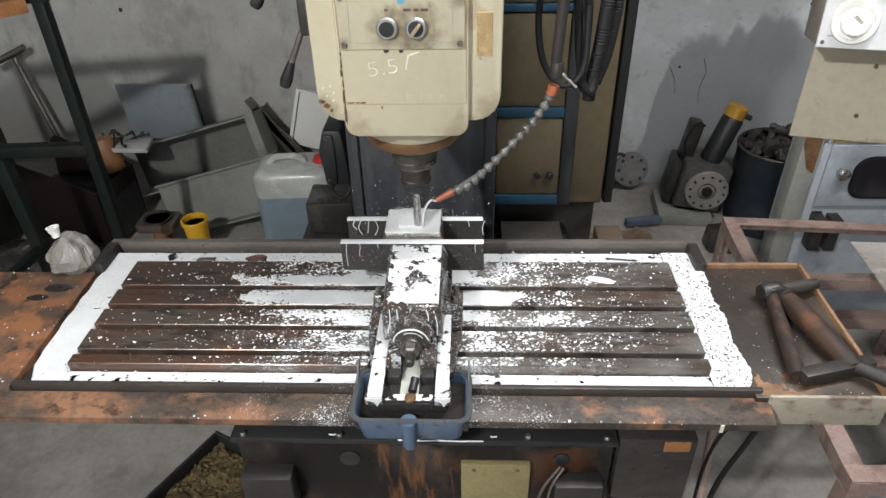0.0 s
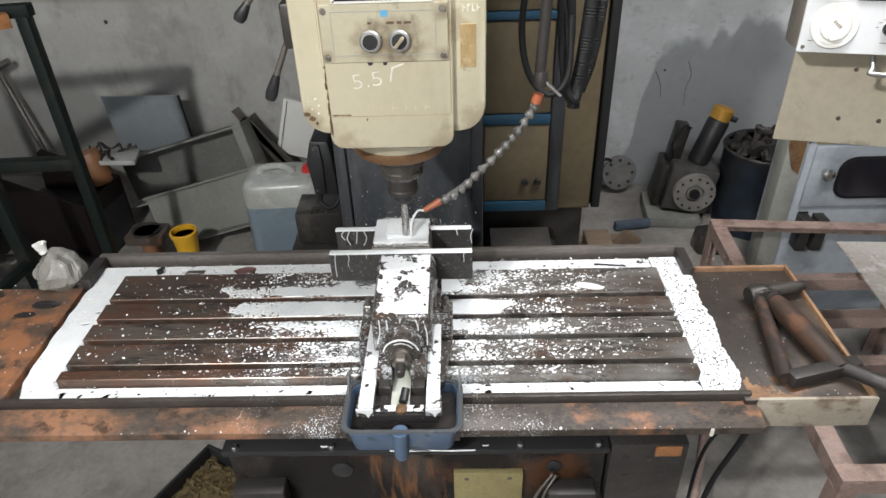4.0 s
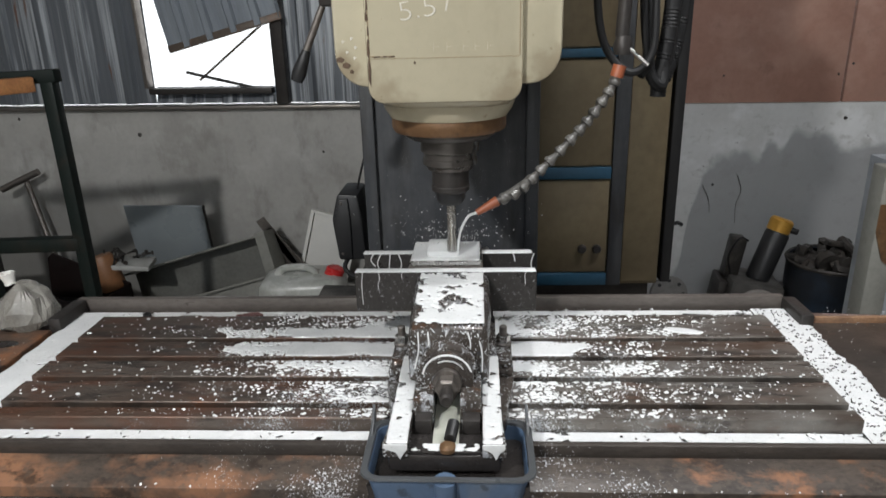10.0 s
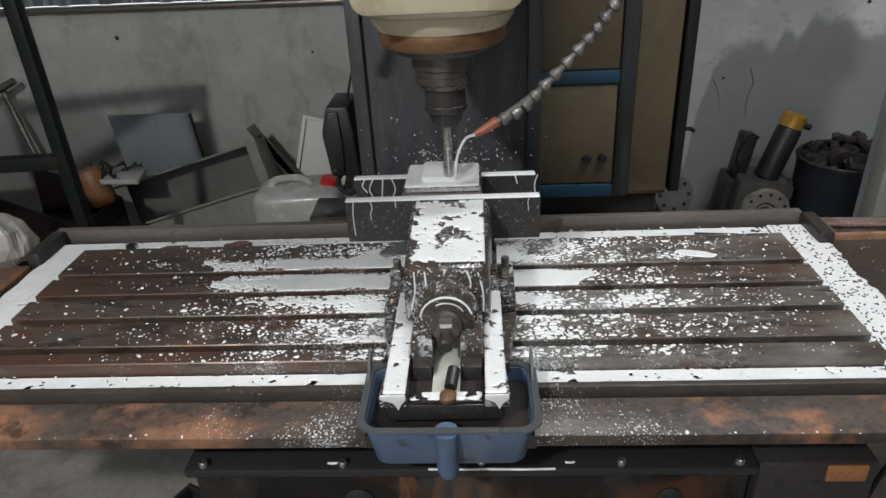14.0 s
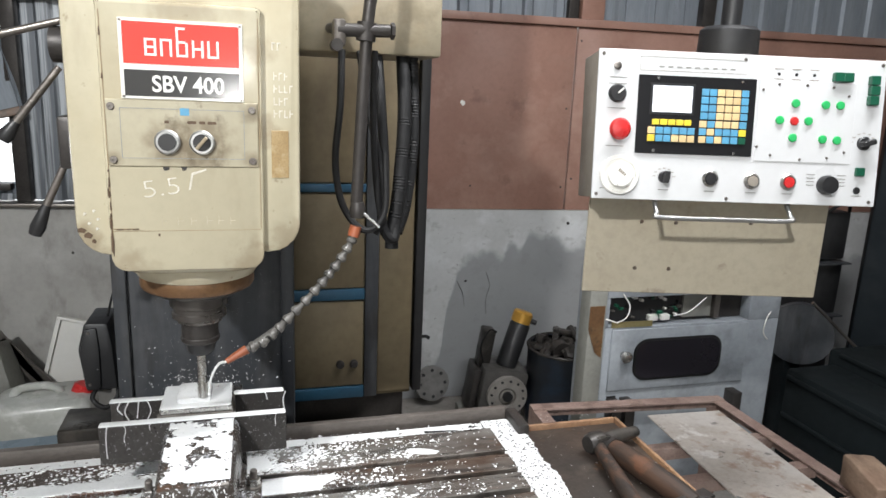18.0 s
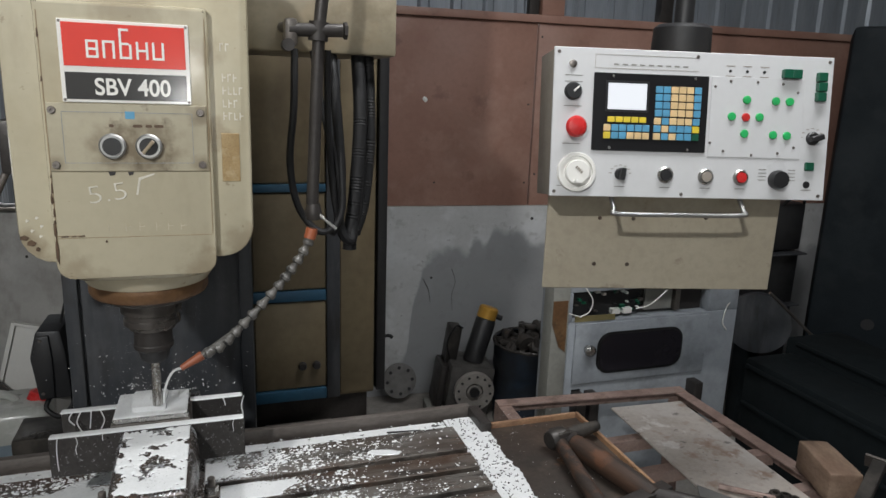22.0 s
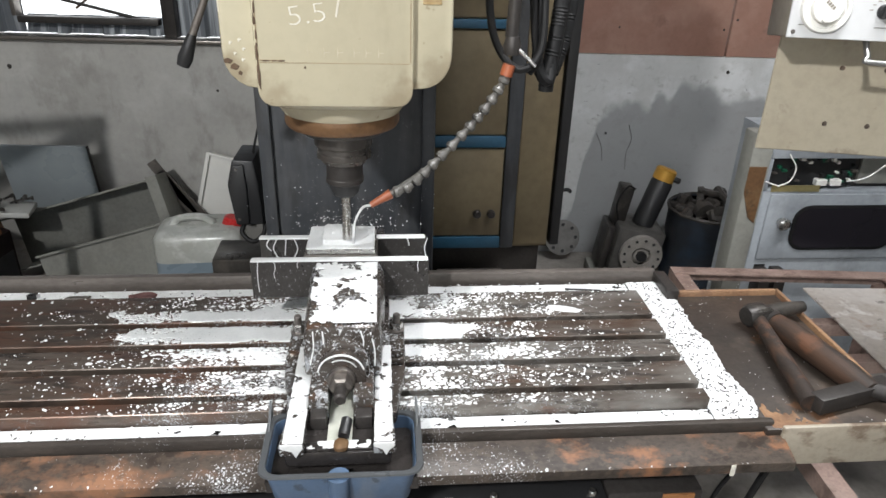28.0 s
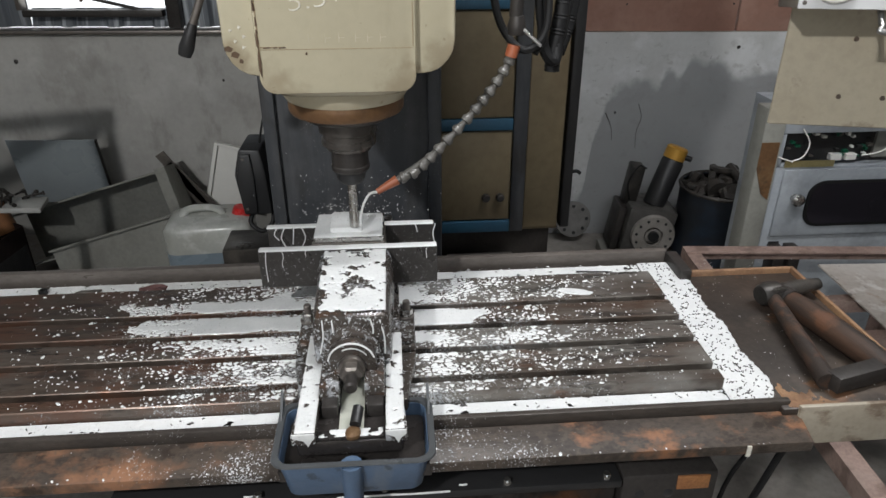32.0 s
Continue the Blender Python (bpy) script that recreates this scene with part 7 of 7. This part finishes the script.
# dark neighbouring machine at the far right
nm_ = thing("neighbour_machine", pose(2.87, 2.6, FLOOR, 0, 0, -47), "tall blue-black machine with a low bed standing in shadow", "machine")
NI = nm_.matrix_world.inverted()
col = part("column", box(0.0, 0.95, 0.0, 0.5, 0.0, 1.97, 0.02), blue_black, nm_, "blue-black enamelled column")
part("hole", lathe([(0, 0), (0.030, 0), (0.028, 0.004), (0, 0.004)], 24, m=pose(0.261, 0.001, 0.566, 90)), black, col)
part("bed", box(2.27, 2.535, 0.9, 2.35, FLOOR, 0.30, 0.02), dark_green, nm_, "oily dark bed casting", m=NI)
part("bed", box(2.54, 2.86, 0.9, 2.40, FLOOR, 0.355, 0.02), dark_green, nm_, m=NI)
for x, z, w in ((2.262, 0.255, 0.006), (2.262, 0.08, 0.006), (2.534, 0.335, 0.005)):
    part("way_strip", box(x - w, x + 0.008, 0.95, 2.33, z, z + 0.018, 0.003), dark_green, nm_, m=NI)
part("guard", box(2.665, 2.86, 2.70, 2.93, FLOOR, 0.395, 0.012), black, nm_, m=NI)
for z0, z1 in ((0.402, 0.665), (0.685, 0.925)):
    part("guard", box(2.665, 2.86, 2.70, 2.93, z0, z1, 0.014), black, nm_, "black guard box", m=NI)
for z in (0.396, 0.667):
    part("ledge", box(2.645, 2.87, 2.66, 2.92, z, z + 0.008, 0.002), column_dark, nm_, m=NI)
part("conduit", tube([(2.70, 2.69, 0.925), (2.73, 2.66, 0.965), (2.79, 2.66, 0.965), (2.83, 2.69, 0.93)], 0.008), black_rubber, nm_, m=NI)
part("round_cover", lathe([(0, 0), (0.15, 0), (0.15, -0.05), (0.13, -0.06), (0, -0.06)], 36, m=pose(2.53, 2.57, 0.355, 90, 0, -45)), column_dark, nm_, "dusty round cover", m=NI)
part("cover_stand", box(2.50, 2.60, 2.60, 2.68, FLOOR, 0.34, 0.01), dark_green, nm_, m=NI)
part("lever", rod((2.436, 2.43, 0.562), (2.745, 2.43, 0.318), 0.007), steel_dull, nm_, "thin bare lever", m=NI)
# cable hanging from the tray's underside
cb = thing("drop_cable", pose(0.62, 0.95, 0.0), "black cable hanging under the tray", "cable")
part("cable", tube([(0.02, 0.0, 0.648), (0.0, 0.02, 0.50), (-0.03, 0.03, 0.32), (-0.02, 0.05, 0.0), (0.02, 0.08, FLOOR + 0.01)], 0.006), black_rubber, cb)
part("cable", tube([(0.0, 0.01, 0.648), (-0.05, 0.05, 0.45), (-0.02, 0.10, 0.1), (0.05, 0.12, FLOOR + 0.01)], 0.004), black_rubber, cb)

# ---- things at the left ----
rk = thing("steel_rack", pose(-1.494, 2.24, FLOOR) @ sized(1.13), "dark green welded steel rack", "rack")


def bar(p, q, w, mt=None, label=""):
    p, q = Vector(p), Vector(q)
    d = q - p
    m = Matrix.Translation(p) @ d.to_track_quat("Z", "Y").to_matrix().to_4x4()
    return part("bar", box(-w / 2, w / 2, -w / 2, w / 2, 0, d.length, 0.003, m=m), mt or green_steel, rk, label)


bar((0.132, 0, 0.0), (0.132, 0, 1.14), 0.036)
bar((0.16, 0, 1.155), (-0.55, 0, 1.13), 0.036)
bar((0.128, 0, 0.672), (-0.55, 0, 0.655), 0.04)
bar((-0.15, -0.02, 0.0), (-0.17, -0.02, 0.65), 0.045)
bar((0.10, -0.02, 1.135), (-0.40, -0.45, 1.12), 0.04, rust, "rust-orange rail on top of the rack")
bar((-0.52, 0, 0.0), (-0.52, 0, 1.13), 0.036)
bar((-0.15, -0.02, 0.30), (-0.20, -0.5, 0.30), 0.03)

jug = thing("jerry_can", pose(-0.738, 2.70, FLOOR, 0, 0, 4) @ sized(1.38, 1.25, 1.10), "translucent white plastic jerry can half full of grey liquid", "jerry can")


def can(levels, r):
    bm = bmesh.new()
    ring_rows(bm, [[(x, y, z) for x, y in rounded(-a, a, -b, b, r, 5)] for a, b, z in levels])
    return bm


part("lower_body", can([(0.115, 0.085, 0.0), (0.122, 0.093, 0.012), (0.122, 0.093, 0.315)], 0.04), jug_liquid, jug, "lower half dark with liquid")
part("upper_body", can([(0.122, 0.093, 0.3153), (0.122, 0.093, 0.395), (0.112, 0.085, 0.415), (0.095, 0.07, 0.425)], 0.04), white_plastic, jug)
part("handle", tube([(-0.075, 0, 0.415), (-0.058, 0, 0.445), (0.0, 0, 0.450), (0.03, 0, 0.435), (0.035, 0, 0.415)], 0.013), white_plastic, jug)
part("cap", lathe([(0, 0), (0.028, 0), (0.028, 0.03), (0.024, 0.034), (0, 0.034)], 20, m=pose(0.088, 0.0, 0.412, 0, 20)), red_plastic, jug, "red screw cap")

# sheet-metal troughs leaning together
for nm, x0, z0, x1, z1, y, w, d in (("sheet_trough", -1.782, 0.067, -1.03, 0.281, 3.22, 0.24, 0.12), ("sheet_trough", -1.518, 0.007, -0.888, 0.185, 2.947, 0.26, 0.07)):
    L = math.hypot(x1 - x0, z1 - z0)
    t = thing(nm, pose(x0, y, z0, 0, -math.degrees(math.atan2(z1 - z0, x1 - x0)), 0) @ pose(0, 0, 0, -14), "grey dusty sheet-metal trough lying on its side", "trough", group="troughs")
    part("web", box(0, L, 0.08 if y > 3.0 else 0.0, 0.086 if y > 3.0 else 0.006, -w, 0.0, 0.001, 1), trough_inside if y > 3.0 else trough, t)
    if y > 3.0:
        part("flange_back", box(0, L, 0.0003, 0.0797, -0.008, 0.002, 0.001, 1), trough, t)
        part("flange_back", box(0, L, 0.0003, 0.0797, -w - 0.004, -w + 0.003, 0.001, 1), trough, t)
    part("flange_top", box(0, L, -d * 0.35, 0.0, -0.008, 0.002, 0.001, 1), trough, t)
    part("flange_low", box(0, L, -d, 0.0, -w - 0.004, -w + 0.003, 0.001, 1), trough, t)
    part("end_plate", box(L - 0.006, L, -d * 0.5, 0.08 if y > 3.0 else 0.03, -w * 0.9, 0.012, 0.001, 1), trough, t)
    part("end_flap", box(L - 0.05, L, -d * 0.5 - 0.008, -d * 0.5, -w * 0.9, 0.012, 0.001, 1), trough, t)
for x, z, a in ((-1.027, 0.23, -32), (-0.99, 0.185, -38)):
    t = thing("steel_strip", pose(x, 3.28, z, 0, a, 0) @ sized(1.17), "dark steel strip leaning on the wall", "strip")
    part("strip", box(-0.02, 0.02, -0.004, 0.004, -0.42, 0.10, 0.001, 1), steel_dull, t)
bs = thing("blue_sheet", pose(-1.60, 3.42, 0.045, 12, 1, 0) @ sized(1.2), "blue-grey sheet leaning against the wall", "sheet")
part("pane", box(-0.17, 0.165, -0.004, 0.004, 0.0, 0.29, 0.001, 1), glass_blue, bs)
part("edge_strip", box(0.165, 0.172, -0.006, 0.006, 0.0, 0.29, 0.001, 1), iron_dark, bs)
ws = thing("white_panel", pose(-0.827, 3.345, 0.025, -4, 15, 0) @ sized(1.17), "white enamel panel with a folded edge leaning by the column", "panel")
part("sheet", box(-0.075, 0.12, -0.004, 0.004, 0.0, 0.255, 0.001, 1), logo_white, ws)
part("fold", box(-0.090, -0.075, -0.02, 0.004, 0.0, 0.255, 0.001, 1), logo_white, ws)
part("fold", box(-0.09, 0.12, -0.02, 0.004, 0.2553, 0.267, 0.001, 1), logo_white, ws)
tp = thing("t_pipe", pose(-2.40, 3.45, -0.06, -8, 0, 0) @ sized(1.12), "grey steel pipe with a cross head leaning on the wall", "pipe")
part("shaft", rod((0.13, 0, 0.0), (0.0, 0, 0.50), 0.013), steel_dull, tp)
part("cross_head", rod((-0.10, -0.03, 0.45), (0.08, -0.02, 0.53), 0.016), steel_dull, tp)
rbx = thing("red_box", pose(-1.90, 2.85, FLOOR, 0, 0, -8) @ sized(0.88, 1.1, 1.08), "dark red open steel box full of parts", "box")
part("side", prism([(-0.22, 0.0), (0.30, 0.0), (0.30, 0.30), (-0.13, 0.42), (-0.16, 0.40)], "y", -0.14, -0.132), dark_red, rbx)
part("side", prism([(-0.22, 0.0), (0.30, 0.0), (0.30, 0.30), (-0.13, 0.42), (-0.16, 0.40)], "y", 0.132, 0.14), dark_red, rbx)
part("bottom", box(-0.21, 0.30, -0.131, 0.131, 0.0, 0.22), black, rbx)
part("end", box(0.293, 0.30, -0.131, 0.131, 0.2205, 0.30), dark_red, rbx)
for nm, lab, x, y, z, r, h, mt, tilt in (("oil_filter", "orange-brown canister", -1.703, 2.97, 0.095, 0.058, 0.165, orange_paint, -14),):
    t = thing(nm, pose(x, y, z, 0, tilt, 0), lab + " standing among scrap", "canister")
    part("can", lathe([(0, 0), (r * 0.9, 0), (r, 0.01), (r, h * 0.85), (r * 0.8, h), (0, h)], 22), mt, t)
t = thing("parts_bin", pose(-1.652, 3.015, 0.19, 0, 6, 10) @ sized(1.17), "white tray heaped with dark bolts", "tray")
part("tray", box(-0.10, 0.10, -0.06, 0.06, 0.0, 0.02, 0.004), bin_white, t)
rs2 = random.Random(5)
for k in range(18):
    q = thing("loose_bolt", pose(-1.652 + rs2.uniform(-0.09, 0.09), 3.005 + rs2.uniform(-0.06, 0.06), 0.225 + rs2.uniform(0, 0.03), rs2.uniform(0, 90), rs2.uniform(0, 180), rs2.uniform(0, 180)), "dark oily bolt in a heap", "bolt", group="loose bolts")
    bm = rod((0, 0, -0.022), (0, 0, 0.022), 0.005, seg=8)
    lathe([(0, 0.022), (0.010, 0.022), (0.010, 0.03), (0, 0.03)], 6, bm)
    part("bolt", bm, scrap, q)
cup = thing("yellow_cup", pose(-1.21, 2.61, FLOOR) @ sized(0.95, 0.95, 1.72), "dirty yellow plastic cup", "cup")
part("cup", lathe([(0, 0), (0.045, 0), (0.058, 0.12), (0.061, 0.13), (0.055, 0.13), (0.043, 0.01), (0, 0.01)], 24), yellow_plastic, cup)
part("rim_band", lathe([(0.056, 0.115), (0.063, 0.115), (0.065, 0.128), (0.061, 0.1305), (0.056, 0.115)], 24), yellow_plastic, cup)
rc = thing("rusty_casting", pose(-1.415, 2.68, FLOOR) @ sized(0.92, 0.92, 1.17), "rusty orange pipe flange casting", "casting")
part("neck", lathe([(0, 0), (0.05, 0), (0.045, 0.12), (0.0, 0.12)], 20), orange_paint, rc)
rim_ = prism(rounded(-0.095, 0.095, -0.075, 0.075, 0.018), "z", 0.121, 0.155, bevel=0.004)
part("flange", rough_up(rim_, 0.002, 30), rusty, rc, "square rusty flange")
part("bore", lathe([(0, 0.1552), (0.060, 0.1552), (0.062, 0.162), (0.070, 0.163), (0.072, 0.1552)], 24), iron_dark, rc)
bag = thing("plastic_bag", pose(-0.905, 1.325, 0.6985) @ sized(0.88), "crumpled clear plastic bag twisted shut", "bag")
part("bag", rough_up(lathe([(0.004, 0.0), (0.050, 0.001), (0.064, 0.016), (0.060, 0.040), (0.046, 0.066), (0.028, 0.086), (0.014, 0.098)], 40), 0.016, 32), clear_film, bag, smooth=0)
part("neck", rough_up(lathe([(0.013, 0.094), (0.012, 0.100), (0.015, 0.112), (0.017, 0.121), (0.010, 0.121), (0.008, 0.10)], 18, m=pose(-0.016, 0, 0, 0, -6)), 0.003, 60), logo_white, bag, "white twisted neck")
sb = thing("scrap_block", pose(-0.478, 2.20, FLOOR) @ sized(1.1, 1.07, 1.5), "dark oily block beside the column", "block")
part("block", rough_up(box(-0.10, 0.12, -0.10, 0.10, 0.0, 0.30, 0.02), 0.006, 9), iron_dark, sb)
part("lump", rough_up(box(-0.07, 0.09, -0.06, 0.08, 0.3005, 0.39, 0.008), 0.005, 12), scrap, sb)
# low left: chip box on the floor and a board
cbx = thing("chip_box", pose(-0.575, 1.09, FLOOR, 0, 0, -28) @ sized(1.07, 1.07, 1.18), "black steel box full of brassy chips", "box")
part("bottom", box(-0.15, 0.15, -0.11, 0.11, 0.0, 0.23), iron_dark, cbx)
for q in ((-0.16, 0.16, -0.12, -0.11), (-0.16, 0.16, 0.11, 0.12), (-0.16, -0.15, -0.1097, 0.1097), (0.15, 0.16, -0.1097, 0.1097)):
    part("wall", box(*q, 0.0, 0.30, 0.002, 1), black, cbx)
tagged(part("swarf", rough_up(rough_up(box(-0.147, 0.147, -0.107, 0.107, 0.2305, 0.27), 0.012, 16, cuts=44), 0.008, 160), chips_mat, cbx, "brassy metal chips"), kind="stuff")
# heap added to darken the floor, which is nearly black in this corner
hp = thing("dark_filler_heap", pose(-1.94, 2.54, FLOOR), "low heap of black scrap added to darken the floor", "scrap heap", kind="stuff")
part("heap", rough_up(rough_up(lathe([(0.42, 0.0), (0.38, 0.04), (0.26, 0.10), (0.10, 0.13), (0.0, 0.135)], 28, m=sized(1.0, 0.42, 1.0)), 0.03, 9), 0.012, 40), scrap, hp, smooth=20)
# crate added to stand in for dark clutter and shadow behind the rack
ck = thing("dark_filler_crate", pose(-2.455, 2.74, FLOOR, 0, 0, 6) @ sized(1.15), "dark crate of scrap, added for the clutter and shadow behind the rack", "crate")
for q in ((-0.24, 0.22, -0.20, -0.192, 0.0, 0.44), (-0.24, 0.22, 0.192, 0.20, 0.0, 0.44), (-0.24, -0.232, -0.1915, 0.1915, 0.0, 0.44), (0.212, 0.22, -0.1915, 0.1915, 0.0, 0.44), (-0.2315, 0.2115, -0.1915, 0.1915, 0.0, 0.30)):
    part("panel", box(*q), iron_dark, ck)
for k in range(14):
    q = thing("scrap_piece", pose(-2.455 + rs2.uniform(-0.19, 0.18), 2.74 + rs2.uniform(-0.15, 0.15), FLOOR + 0.38 + rs2.uniform(0, 0.08), rs2.uniform(0, 180), rs2.uniform(0, 180), 0), "dark oily scrap piece in the crate", "scrap", group="scrap in the crate")
    s = rs2.uniform(0.025, 0.055)
    part("piece", rough_up(box(-s, s, -s * 0.5, s * 0.5, -s * 0.3, s * 0.3, s * 0.1), s * 0.15, 25), scrap, q)
